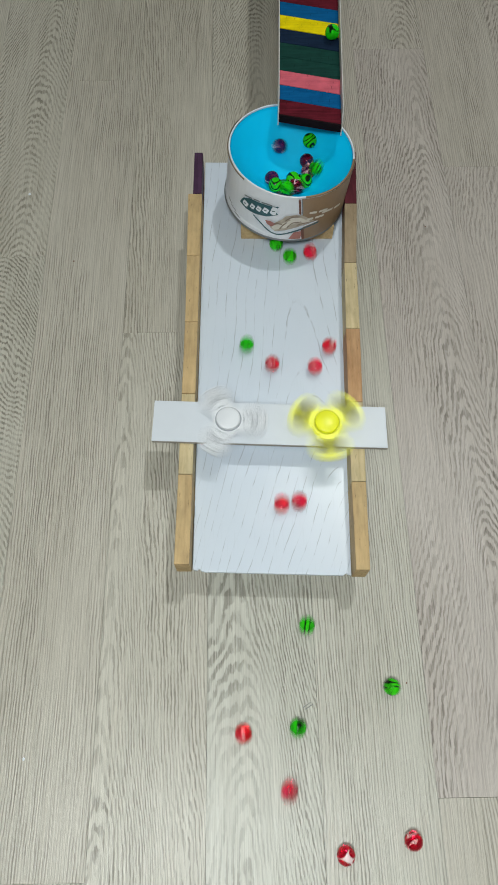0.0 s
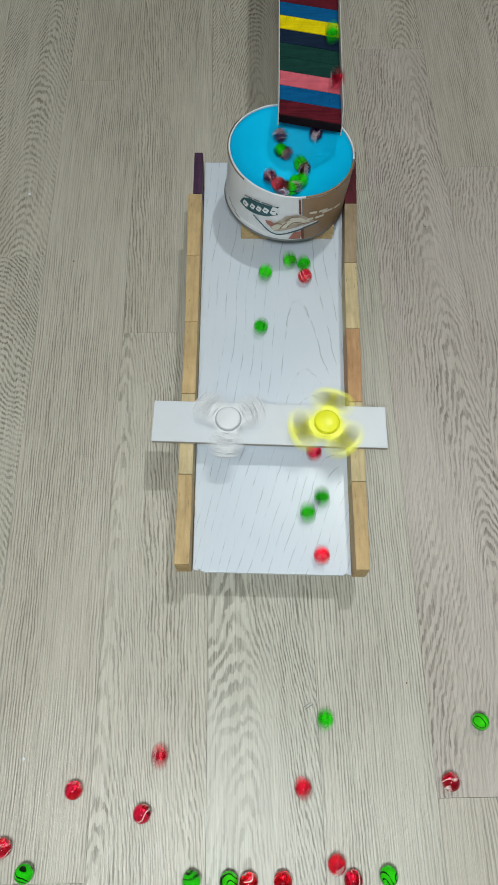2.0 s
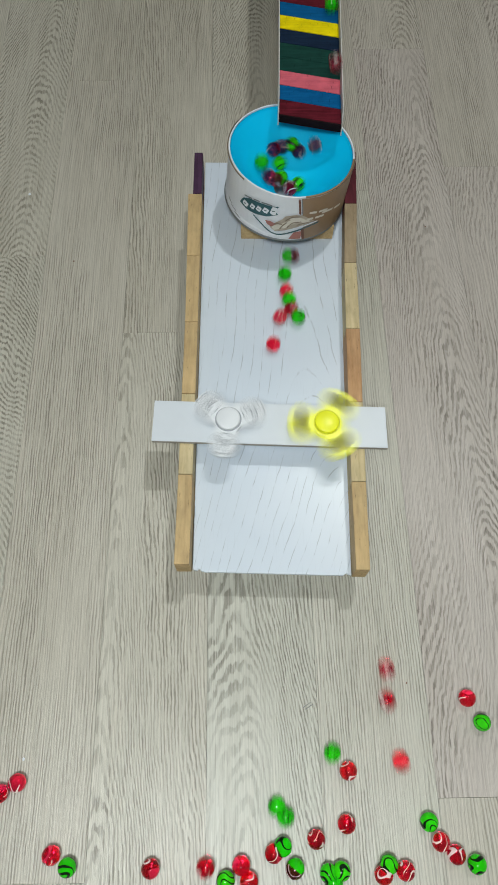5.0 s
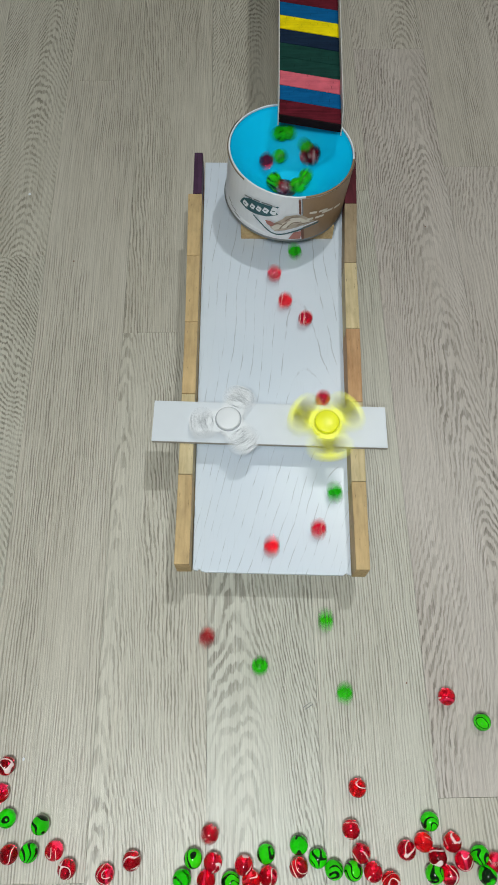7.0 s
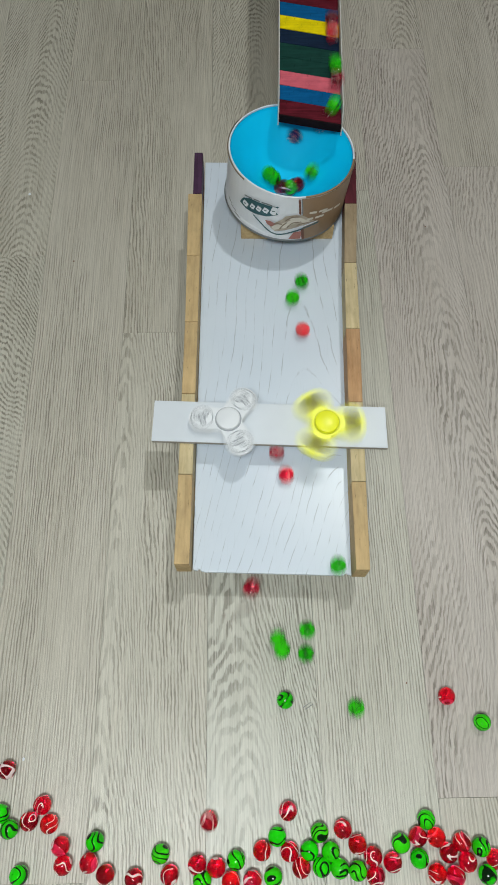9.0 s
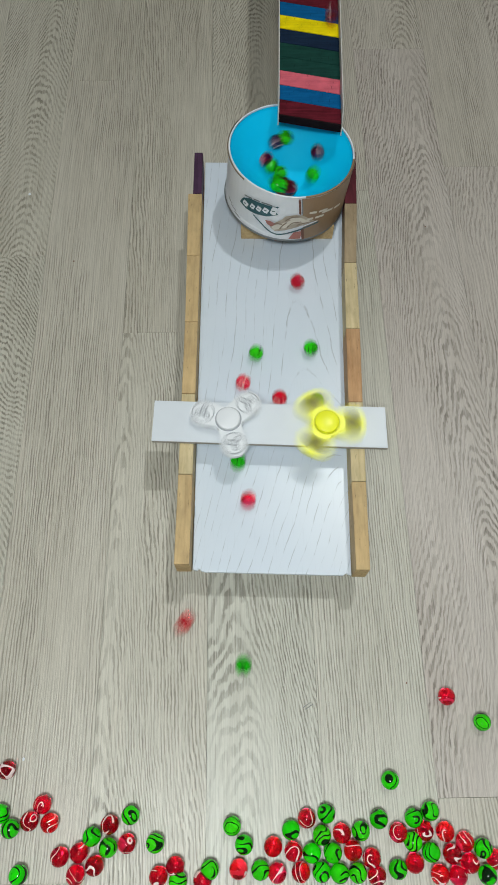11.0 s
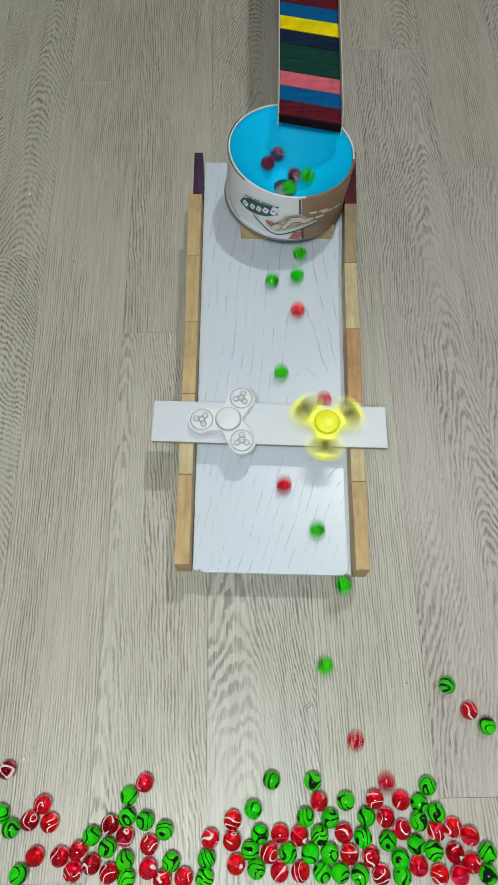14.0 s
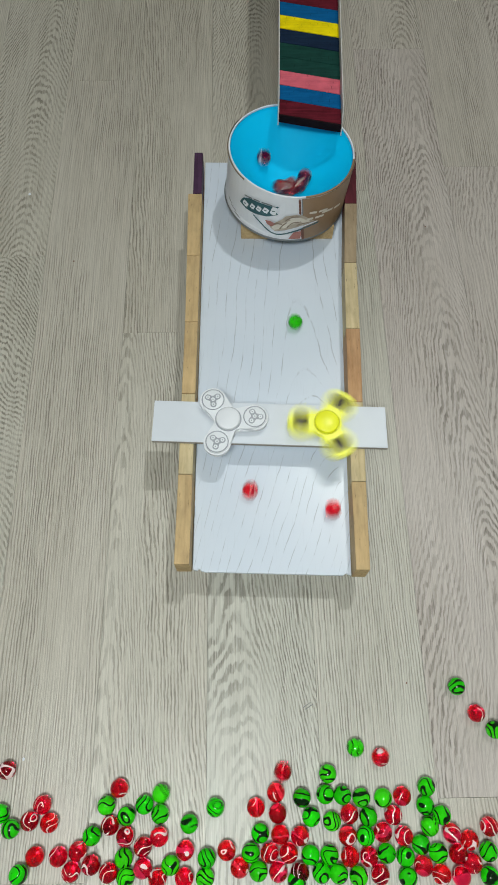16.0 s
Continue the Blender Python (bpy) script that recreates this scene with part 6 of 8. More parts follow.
    roll(GREEN, 3.35, 4.82, [(5.02, 0.0437, 0.4725, 0.0452), (5.32, 0.0406, 0.3746, 0.0418), (5.67, 0.0368, 0.2561, 0.0376), (5.92, 0.0345, 0.1518, 0.0340), (6.01, 0.0341, 0.1018, -0.0045), (6.23, 0.0315, -0.0186, -0.0049), (6.50, 0.0315, -0.0186, -0.0049), (7.00, 0.0139, -0.0846, -0.0049), (7.50, 0.0060, -0.0862, -0.0049), (8.00, 0.0037, -0.0922, -0.0049), (8.50, -0.0018, -0.0934, -0.0049), (9.00, -0.0106, -0.0890, -0.0049), (11.50, -0.0005, -0.0778, -0.0049), (12.00, 0.0023, -0.0815, -0.0049), (12.50, 0.0018, -0.0827, -0.0049), (13.00, -0.0033, -0.0786, -0.0049), (13.50, -0.0014, -0.0806, -0.0049), (14.00, 0.0009, -0.0823, -0.0049), (14.50, 0.0007, -0.0846, -0.0049), (15.00, 0.0000, -0.0846, -0.0049), (15.50, 0.0000, -0.0834, -0.0049), (16.00, 0.0014, -0.0840, -0.0049)])
    roll(RED, 3.40, 5.01, [(5.17, 0.0426, 0.4756, 0.0453), (5.39, 0.0371, 0.4087, 0.0429), (5.61, 0.0319, 0.3397, 0.0405), (5.83, 0.0270, 0.2764, 0.0383), (6.05, 0.0221, 0.1913, 0.0354), (6.18, 0.0197, 0.1380, 0.0340), (6.25, 0.0189, 0.1119, -0.0045), (6.50, 0.0139, 0.0069, -0.0049), (7.00, -0.0327, -0.0705, -0.0049), (7.50, -0.0550, -0.0989, -0.0049), (8.00, -0.0821, -0.0993, -0.0049), (8.50, -0.0913, -0.0973, -0.0049), (9.00, -0.0933, -0.1020, -0.0049), (11.50, -0.1024, -0.0726, -0.0049), (12.00, -0.1033, -0.0718, -0.0049), (12.50, -0.1028, -0.0722, -0.0049), (14.00, -0.1028, -0.0722, -0.0049), (14.50, -0.1024, -0.0723, -0.0049), (16.00, -0.1024, -0.0723, -0.0049)])
    roll(GREEN, 3.52, 5.07, [(5.23, 0.0214, 0.4763, 0.0453), (5.45, 0.0080, 0.4100, 0.0430), (5.67, -0.0045, 0.3419, 0.0406), (5.89, -0.0162, 0.2792, 0.0384), (6.11, -0.0267, 0.1970, 0.0356), (6.26, -0.0339, 0.1380, 0.0340), (6.33, -0.0380, 0.1114, -0.0049), (6.50, -0.0446, 0.0432, -0.0049), (7.00, -0.0458, -0.0878, -0.0049), (7.50, -0.0628, -0.0786, -0.0049), (8.00, -0.0728, -0.0830, -0.0049), (8.50, -0.0717, -0.0871, -0.0049), (9.00, -0.0727, -0.0846, -0.0049), (11.50, -0.0816, -0.0766, -0.0049), (12.00, -0.0884, -0.0782, -0.0049), (12.50, -0.0884, -0.0786, -0.0049), (13.00, -0.0905, -0.0815, -0.0049), (13.50, -0.0922, -0.0842, -0.0049), (14.00, -0.1015, -0.0894, -0.0049), (14.50, -0.1026, -0.0876, -0.0049), (16.00, -0.1026, -0.0876, -0.0049)])
    roll(RED, 3.56, 5.06, [(5.22, 0.0492, 0.4790, 0.0454), (5.44, 0.0538, 0.4160, 0.0432), (5.66, 0.0580, 0.3516, 0.0410), (5.88, 0.0620, 0.2915, 0.0389), (6.10, 0.0652, 0.2220, 0.0364), (6.32, 0.0677, 0.1337, 0.0281), (6.50, 0.0726, 0.0689, -0.0049), (7.00, 0.0922, -0.0842, -0.0049), (7.50, 0.1080, -0.0834, -0.0049), (8.00, 0.1021, -0.0830, -0.0049), (8.50, 0.1013, -0.0862, -0.0049), (9.00, 0.1017, -0.0862, -0.0049), (11.50, 0.0994, -0.0875, -0.0049), (12.00, 0.0972, -0.0854, -0.0049), (12.50, 0.0963, -0.0846, -0.0049), (13.00, 0.1000, -0.0854, -0.0049), (13.50, 0.0990, -0.0862, -0.0049), (14.00, 0.0999, -0.0867, -0.0049), (14.50, 0.1013, -0.0852, -0.0049), (15.00, 0.0984, -0.0865, -0.0049), (16.00, 0.0984, -0.0865, -0.0049)])
    roll(GREEN, 3.61, 5.56, [(5.72, 0.0321, 0.4784, 0.0454), (5.94, 0.0293, 0.4148, 0.0432), (6.16, 0.0267, 0.3496, 0.0409), (6.38, 0.0242, 0.2890, 0.0388), (6.50, 0.0229, 0.2573, 0.0377), (6.80, 0.0148, 0.1380, 0.0340), (6.87, 0.0132, 0.1128, -0.0045), (7.00, 0.0098, 0.0625, -0.0049), (7.50, 0.0388, 0.0591, -0.0049), (8.00, 0.0682, -0.0830, -0.0049), (8.50, 0.0691, -0.0827, -0.0049), (9.00, 0.0672, -0.0830, -0.0049), (11.50, 0.0690, -0.0838, -0.0049), (12.00, 0.0681, -0.0838, -0.0049), (12.50, 0.0663, -0.0842, -0.0049), (13.00, 0.0681, -0.0842, -0.0049), (13.50, 0.0667, -0.0846, -0.0049), (14.00, 0.0663, -0.0842, -0.0049), (14.50, 0.0660, -0.0846, -0.0049), (14.88, 0.0579, -0.1783, -0.0049), (16.00, 0.0579, -0.1783, -0.0049)])
    roll(RED, 3.91, 5.95, [(6.11, 0.0302, 0.4778, 0.0454), (6.33, 0.0275, 0.4134, 0.0431), (6.50, 0.0255, 0.3633, 0.0414), (7.00, 0.0207, 0.1632, 0.0344), (7.06, 0.0204, 0.1380, 0.0340), (7.13, 0.0204, 0.1108, -0.0045), (7.50, 0.0186, -0.0473, -0.0049), (8.00, 0.0084, -0.0754, -0.0049), (8.50, 0.0107, -0.0838, -0.0049), (9.00, 0.0107, -0.0823, -0.0049), (11.50, 0.0209, -0.0794, -0.0049), (12.00, 0.0186, -0.0815, -0.0049), (12.50, 0.0176, -0.0830, -0.0049), (13.00, 0.0224, -0.0722, -0.0049), (13.50, 0.0257, -0.0705, -0.0049), (14.00, 0.0257, -0.0705, -0.0049), (14.50, 0.0258, -0.0711, -0.0049), (15.00, 0.0251, -0.0711, -0.0049), (15.50, 0.0258, -0.0711, -0.0049), (16.00, 0.0258, -0.0711, -0.0049)])
    roll(GREEN, 4.06, 5.48, [(5.64, 0.0498, 0.4803, 0.0454), (5.86, 0.0530, 0.4189, 0.0433), (6.08, 0.0558, 0.3564, 0.0411), (6.30, 0.0584, 0.2975, 0.0391), (6.50, 0.0606, 0.2411, 0.0371), (6.75, 0.0726, 0.1380, 0.0340), (6.82, 0.0774, 0.1118, -0.0045), (7.00, 0.0858, 0.0394, -0.0049), (7.50, 0.0237, -0.0819, -0.0049), (8.00, 0.0211, -0.0949, -0.0049), (8.50, 0.0249, -0.0945, -0.0049), (9.00, 0.0197, -0.1008, -0.0049), (11.50, 0.0092, -0.0953, -0.0049), (12.00, 0.0092, -0.0953, -0.0049), (12.50, 0.0097, -0.0957, -0.0049), (13.00, 0.0014, -0.0953, -0.0049), (13.50, 0.0023, -0.0953, -0.0049), (14.00, 0.0060, -0.0953, -0.0049), (14.50, 0.0063, -0.0968, -0.0049), (15.00, 0.0056, -0.0968, -0.0049), (15.50, 0.0063, -0.0961, -0.0049), (16.00, 0.0077, -0.0968, -0.0049)])
    roll(RED, 4.18, 5.69, [(5.85, 0.0369, 0.4760, 0.0453), (6.07, 0.0203, 0.4094, 0.0430), (6.29, 0.0048, 0.3409, 0.0406), (6.51, -0.0096, 0.2779, 0.0384), (6.73, -0.0228, 0.1943, 0.0355), (6.87, -0.0309, 0.1380, 0.0340), (6.94, -0.0356, 0.1120, -0.0045), (7.00, -0.0390, 0.0879, -0.0049), (7.50, -0.0612, -0.0627, -0.0049), (8.00, -0.0876, -0.0540, -0.0049), (8.50, -0.1097, -0.0673, -0.0049), (9.00, -0.1168, -0.0993, -0.0049), (11.50, -0.1266, -0.0922, -0.0049), (12.00, -0.1266, -0.0922, -0.0049), (12.50, -0.1276, -0.0913, -0.0049), (13.50, -0.1276, -0.0913, -0.0049), (14.00, -0.1290, -0.0922, -0.0049), (16.00, -0.1291, -0.0925, -0.0049)])
    roll(GREEN, 4.26, 6.09, [(6.25, 0.0500, 0.4756, 0.0453), (6.50, 0.0679, 0.4002, 0.0427), (6.94, 0.0699, 0.1380, 0.0340), (7.00, 0.0716, 0.1032, -0.0049), (7.50, 0.0641, -0.0594, -0.0049), (8.00, 0.0522, -0.0770, -0.0049), (8.50, 0.0561, -0.0722, -0.0049), (9.00, 0.0585, -0.0693, -0.0049), (11.50, 0.0604, -0.0714, -0.0049), (12.00, 0.0604, -0.0701, -0.0049), (12.50, 0.0604, -0.0705, -0.0049), (13.00, 0.0598, -0.0714, -0.0049), (13.50, 0.0598, -0.0705, -0.0049), (14.00, 0.0584, -0.0714, -0.0049), (14.50, 0.0679, -0.0590, -0.0049), (15.00, 0.0679, -0.0596, -0.0049), (15.50, 0.0692, -0.0610, -0.0049), (16.00, 0.0692, -0.0610, -0.0049)])
    roll(RED, 4.40, 5.89, [(6.05, 0.0524, 0.4765, 0.0453), (6.27, 0.0683, 0.4105, 0.0430), (6.50, 0.0834, 0.3400, 0.0405), (7.00, 0.0642, 0.1796, 0.0349), (7.15, 0.0704, 0.1380, 0.0340), (7.22, 0.0747, 0.1206, -0.0045), (7.50, 0.0869, 0.0394, -0.0049), (8.00, 0.1062, -0.1000, -0.0049), (8.50, 0.1039, -0.1004, -0.0049), (9.00, 0.1030, -0.1004, -0.0049), (11.50, 0.1040, -0.0996, -0.0049), (12.00, 0.1040, -0.0993, -0.0049), (12.50, 0.1050, -0.0989, -0.0049), (13.00, 0.1063, -0.0993, -0.0049), (13.50, 0.1071, -0.0996, -0.0049), (14.50, 0.1074, -0.0991, -0.0049), (15.00, 0.1074, -0.0997, -0.0049), (15.50, 0.1066, -0.0997, -0.0049), (16.00, 0.1066, -0.0991, -0.0049)])
    roll(GREEN, 4.56, 6.29, [(6.50, 0.0390, 0.4615, 0.0448), (7.00, 0.0810, 0.2151, 0.0362), (7.19, 0.0862, 0.1380, 0.0340), (7.26, 0.0899, 0.1112, -0.0045), (7.50, 0.0970, 0.0087, -0.0049), (8.00, 0.1384, -0.0898, -0.0049), (8.50, 0.1396, -0.0878, -0.0049), (9.00, 0.1396, -0.0878, -0.0049), (11.50, 0.1508, -0.0823, -0.0049), (12.00, 0.1504, -0.0819, -0.0049), (12.50, 0.1499, -0.0823, -0.0049), (13.00, 0.1503, -0.0823, -0.0049), (13.50, 0.1383, -0.0762, -0.0049), (14.00, 0.1381, -0.0782, -0.0049), (14.50, 0.1391, -0.0766, -0.0049), (15.00, 0.1419, -0.0772, -0.0049), (15.50, 0.1418, -0.0778, -0.0049), (16.00, 0.1418, -0.0778, -0.0049)])
    roll(RED, 4.62, 6.16, [(6.32, 0.0646, 0.4786, 0.0454), (6.50, 0.0938, 0.4251, 0.0435), (7.00, 0.0737, 0.3128, 0.0396), (7.50, 0.0469, 0.1410, 0.0336), (8.00, 0.0203, -0.0233, -0.0049), (8.50, -0.0065, -0.0734, -0.0049), (9.00, -0.0334, -0.0611, -0.0049), (9.38, -0.0204, -0.1441, -0.0049), (16.00, -0.0204, -0.1441, -0.0049)])
    roll(RED, 4.67, 6.25, [(6.50, 0.0847, 0.4485, 0.0443), (7.00, 0.0592, 0.4057, 0.0428), (7.50, 0.0522, 0.2521, 0.0375), (7.81, 0.0442, 0.1380, 0.0340), (7.88, 0.0432, 0.1148, -0.0045), (8.00, 0.0403, 0.0724, -0.0049), (8.50, 0.0260, -0.0798, -0.0049), (9.00, 0.0333, -0.0830, -0.0049), (11.50, 0.0366, -0.0827, -0.0049), (12.00, 0.0366, -0.0827, -0.0049), (12.50, 0.0343, -0.0838, -0.0049), (13.00, 0.0320, -0.0842, -0.0049), (13.38, 0.0314, -0.1764, -0.0049), (16.00, 0.0314, -0.1764, -0.0049)])
    roll(RED, 4.90, 6.67, [(6.83, 0.0451, 0.4778, 0.0454), (7.00, 0.0383, 0.4279, 0.0436), (7.50, 0.0165, 0.2750, 0.0383), (7.91, -0.0362, 0.1380, 0.0340), (8.00, -0.0491, 0.1089, -0.0049), (8.50, -0.1326, -0.0582, -0.0049), (9.00, -0.1665, -0.0631, -0.0049), (11.50, -0.1662, -0.0623, -0.0049), (16.00, -0.1665, -0.0623, -0.0049)])
    roll(RED, 5.09, 6.78, [(7.00, 0.0274, 0.4623, 0.0448), (7.50, 0.0128, 0.2931, 0.0389), (8.00, -0.0301, 0.1430, 0.0337), (8.09, -0.0391, 0.1173, -0.0045), (8.50, -0.0799, -0.0207, -0.0049), (9.00, -0.1519, -0.0926, -0.0049), (11.50, -0.1397, -0.0996, -0.0049), (12.00, -0.1397, -0.0996, -0.0049), (12.50, -0.1435, -0.0977, -0.0049), (14.00, -0.1436, -0.0973, -0.0049), (14.50, -0.1441, -0.0973, -0.0049), (15.00, -0.1448, -0.0973, -0.0049), (16.00, -0.1448, -0.0973, -0.0049)])
    roll(GREEN, 5.22, 6.88, [(7.00, 0.0501, 0.4911, 0.0458), (7.50, 0.0476, 0.3477, 0.0408), (8.00, 0.0390, 0.1743, 0.0348), (8.09, 0.0371, 0.1380, 0.0340), (8.16, 0.0363, 0.1118, -0.0045), (8.50, 0.0290, -0.0285, -0.0049), (9.00, 0.0322, 0.0337, -0.0049), (9.50, 0.0648, -0.0553, -0.0049), (12.00, 0.0648, -0.0553, -0.0049), (12.50, 0.0578, -0.0519, -0.0049), (13.00, 0.0505, -0.0586, -0.0049), (13.50, 0.0506, -0.0574, -0.0049), (14.00, 0.0679, -0.0590, -0.0049), (14.50, 0.0790, -0.0417, -0.0049), (16.00, 0.0790, -0.0417, -0.0049)])
    roll(RED, 5.35, 7.19, [(7.35, 0.0398, 0.4767, 0.0453), (7.50, 0.0324, 0.4328, 0.0438), (8.00, 0.0321, 0.2846, 0.0386), (8.50, 0.0385, 0.1209, 0.0003), (9.00, 0.0327, -0.0536, -0.0049), (11.50, 0.0500, -0.0590, -0.0049), (12.00, 0.0495, -0.0582, -0.0049), (12.50, 0.0445, -0.0705, -0.0049), (13.00, 0.0407, -0.0714, -0.0049), (13.50, 0.0412, -0.0714, -0.0049), (14.00, 0.0416, -0.0718, -0.0049), (14.50, 0.0422, -0.0717, -0.0049), (16.00, 0.0422, -0.0717, -0.0049)])
    roll(GREEN, 5.49, 7.33, [(7.50, 0.0497, 0.4755, 0.0453), (8.00, 0.0476, 0.3679, 0.0415), (8.50, 0.0414, 0.2106, 0.0360), (8.77, 0.0353, 0.1380, 0.0340), (8.84, 0.0344, 0.1214, -0.0045), (9.00, 0.0305, 0.0768, -0.0049), (9.55, -0.0141, -0.0644, -0.0049), (11.50, -0.0141, -0.0644, -0.0049), (12.00, -0.0590, -0.0910, -0.0049), (12.50, -0.0599, -0.0913, -0.0049), (13.00, -0.0599, -0.0913, -0.0049), (13.50, -0.0605, -0.0906, -0.0049), (14.00, -0.0636, -0.0902, -0.0049), (14.50, -0.0628, -0.0906, -0.0049), (15.00, -0.0628, -0.0906, -0.0049), (15.50, -0.0635, -0.0912, -0.0049), (16.00, -0.0641, -0.0925, -0.0049)])
    roll(GREEN, 5.64, 7.64, [(7.80, 0.0398, 0.4771, 0.0453), (8.00, 0.0304, 0.4181, 0.0433), (8.30, 0.0290, 0.3297, 0.0402), (8.60, 0.0277, 0.2462, 0.0373), (8.90, 0.0268, 0.1264, 0.0057), (9.20, 0.0252, 0.0072, -0.0049), (9.50, 0.0239, -0.0723, -0.0049), (9.80, 0.0228, -0.1308, -0.0049), (10.40, 0.0119, -0.1574, -0.0049), (16.00, 0.0119, -0.1574, -0.0049)])
    roll(RED, 5.75, 7.75, [(8.00, 0.0242, 0.4521, 0.0445), (8.50, 0.0096, 0.3134, 0.0396), (9.00, 0.0021, 0.1276, 0.0219), (9.72, -0.1161, -0.0635, -0.0049), (11.50, -0.1161, -0.0635, -0.0049), (12.00, -0.1198, -0.0590, -0.0049), (12.50, -0.1162, -0.0631, -0.0049), (13.00, -0.1161, -0.0635, -0.0049), (14.50, -0.1159, -0.0635, -0.0049), (15.00, -0.1158, -0.0641, -0.0049), (16.00, -0.1158, -0.0641, -0.0049)])
    roll(RED, 5.84, 9.93, [(10.09, 0.0348, 0.4787, 0.0454), (10.31, 0.0254, 0.4154, 0.0432), (10.53, 0.0165, 0.3506, 0.0409), (10.75, 0.0082, 0.2902, 0.0388), (10.97, 0.0004, 0.2193, 0.0363), (11.19, -0.0068, 0.1312, 0.0255), (11.50, -0.0164, 0.0128, -0.0049), (12.00, -0.0352, -0.0862, -0.0049), (12.50, -0.0509, -0.0738, -0.0049), (13.00, -0.0780, -0.0734, -0.0049), (13.50, -0.0792, -0.0757, -0.0049), (14.00, -0.0824, -0.0782, -0.0049), (15.50, -0.0820, -0.0778, -0.0049), (16.00, -0.0875, -0.0796, -0.0049)])
    roll(GREEN, 5.88, 8.67, [(8.83, 0.0475, 0.4797, 0.0454), (9.00, 0.0462, 0.4314, 0.0437), (9.84, -0.0103, 0.1380, 0.0340), (9.91, -0.0153, 0.1157, -0.0045), (10.52, -0.0576, -0.1036, -0.0049), (11.50, -0.0576, -0.1036, -0.0049), (12.00, -0.0714, -0.1015, -0.0049), (12.50, -0.0992, -0.1020, -0.0049), (13.00, -0.0997, -0.1020, -0.0049), (14.00, -0.0997, -0.1020, -0.0049), (14.50, -0.1002, -0.1009, -0.0049), (16.00, -0.1002, -0.1009, -0.0049)])
    roll(GREEN, 5.93, 7.40, [(7.50, 0.0521, 0.4971, 0.0460), (8.00, 0.0546, 0.4112, 0.0430), (8.71, 0.0821, 0.1380, 0.0340), (8.78, 0.0865, 0.1133, -0.0045), (9.00, 0.0951, 0.0271, -0.0049), (9.50, 0.0928, -0.0681, -0.0049), (11.50, 0.0928, -0.0681, -0.0049), (12.00, 0.0914, -0.0673, -0.0049), (12.50, 0.0944, -0.0578, -0.0049), (13.00, 0.0868, -0.0515, -0.0049), (13.50, 0.0873, -0.0431, -0.0049), (14.00, 0.0815, -0.0461, -0.0049), (14.50, 0.0949, -0.0436, -0.0049), (16.00, 0.0949, -0.0436, -0.0049)])
    roll(RED, 5.97, 8.41, [(8.50, 0.0323, 0.5009, 0.0462), (9.00, 0.0558, 0.3920, 0.0424), (9.30, 0.0533, 0.3054, 0.0393), (9.60, 0.0504, 0.2078, 0.0359), (9.78, 0.0494, 0.1380, 0.0340), (9.85, 0.0500, 0.1129, -0.0045), (9.90, 0.0496, 0.0928, -0.0049), (10.20, 0.0459, -0.0267, -0.0049), (10.50, 0.0438, -0.0900, -0.0049), (10.80, 0.0420, -0.1470, -0.0049), (11.40, 0.0382, -0.1907, -0.0049), (16.00, 0.0382, -0.1907, -0.0049)])
    roll(GREEN, 6.02, 7.73, [(8.00, 0.0446, 0.4428, 0.0441), (8.50, 0.0885, 0.3266, 0.0401), (9.00, 0.0808, 0.1456, 0.0338), (9.09, 0.0871, 0.1188, -0.0045), (9.78, 0.1213, -0.0953, -0.0049), (11.50, 0.1213, -0.0953, -0.0049), (12.00, 0.1214, -0.0989, -0.0049), (12.50, 0.1206, -0.0985, -0.0049), (13.00, 0.1214, -0.0989, -0.0049), (13.50, 0.1237, -0.1000, -0.0049), (14.00, 0.1245, -0.1004, -0.0049), (14.50, 0.1275, -0.1009, -0.0049), (15.50, 0.1275, -0.1009, -0.0049), (16.00, 0.1290, -0.1009, -0.0049)])
    roll(RED, 6.06, 9.80, [(10.00, 0.0331, 0.4725, 0.0452), (10.30, 0.0154, 0.3746, 0.0418), (10.65, -0.0082, 0.2561, 0.0376), (10.90, -0.0264, 0.1518, 0.0340), (10.99, -0.0598, 0.1011, -0.0045), (11.32, -0.1753, -0.0867, -0.0049), (16.00, -0.1757, -0.0865, -0.0049)])
    roll(GREEN, 6.11, 7.48, [(7.64, 0.0561, 0.4799, 0.0454), (7.86, 0.0673, 0.4182, 0.0433), (8.00, 0.0740, 0.3772, 0.0418), (8.50, 0.0869, 0.2162, 0.0362), (8.77, 0.0675, 0.1380, 0.0340), (8.84, 0.0637, 0.1201, -0.0045), (9.00, 0.0521, 0.0733, -0.0049), (9.53, 0.1085, -0.0594, -0.0049), (11.50, 0.1085, -0.0594, -0.0049), (12.00, 0.1065, -0.0665, -0.0049), (12.50, 0.1114, -0.0578, -0.0049), (13.00, 0.1203, -0.0532, -0.0049), (13.50, 0.0945, -0.0570, -0.0049), (14.00, 0.0982, -0.0578, -0.0049), (14.50, 0.0926, -0.0578, -0.0049), (15.00, 0.0991, -0.0578, -0.0049), (15.50, 0.0991, -0.0578, -0.0049), (16.00, 0.0998, -0.0578, -0.0049)])
    roll(GREEN, 6.15, 9.51, [(9.71, 0.0273, 0.4725, 0.0452), (10.01, 0.0112, 0.3746, 0.0418), (10.36, -0.0102, 0.2561, 0.0376), (10.61, -0.0215, 0.1518, 0.0340), (10.70, -0.0447, 0.0980, -0.0045), (10.99, -0.1161, -0.0802, -0.0049), (12.00, -0.1161, -0.0802, -0.0049), (12.50, -0.1166, -0.0802, -0.0049), (14.00, -0.1166, -0.0802, -0.0049), (14.38, -0.1098, -0.1696, -0.0049), (16.00, -0.1098, -0.1696, -0.0049)])
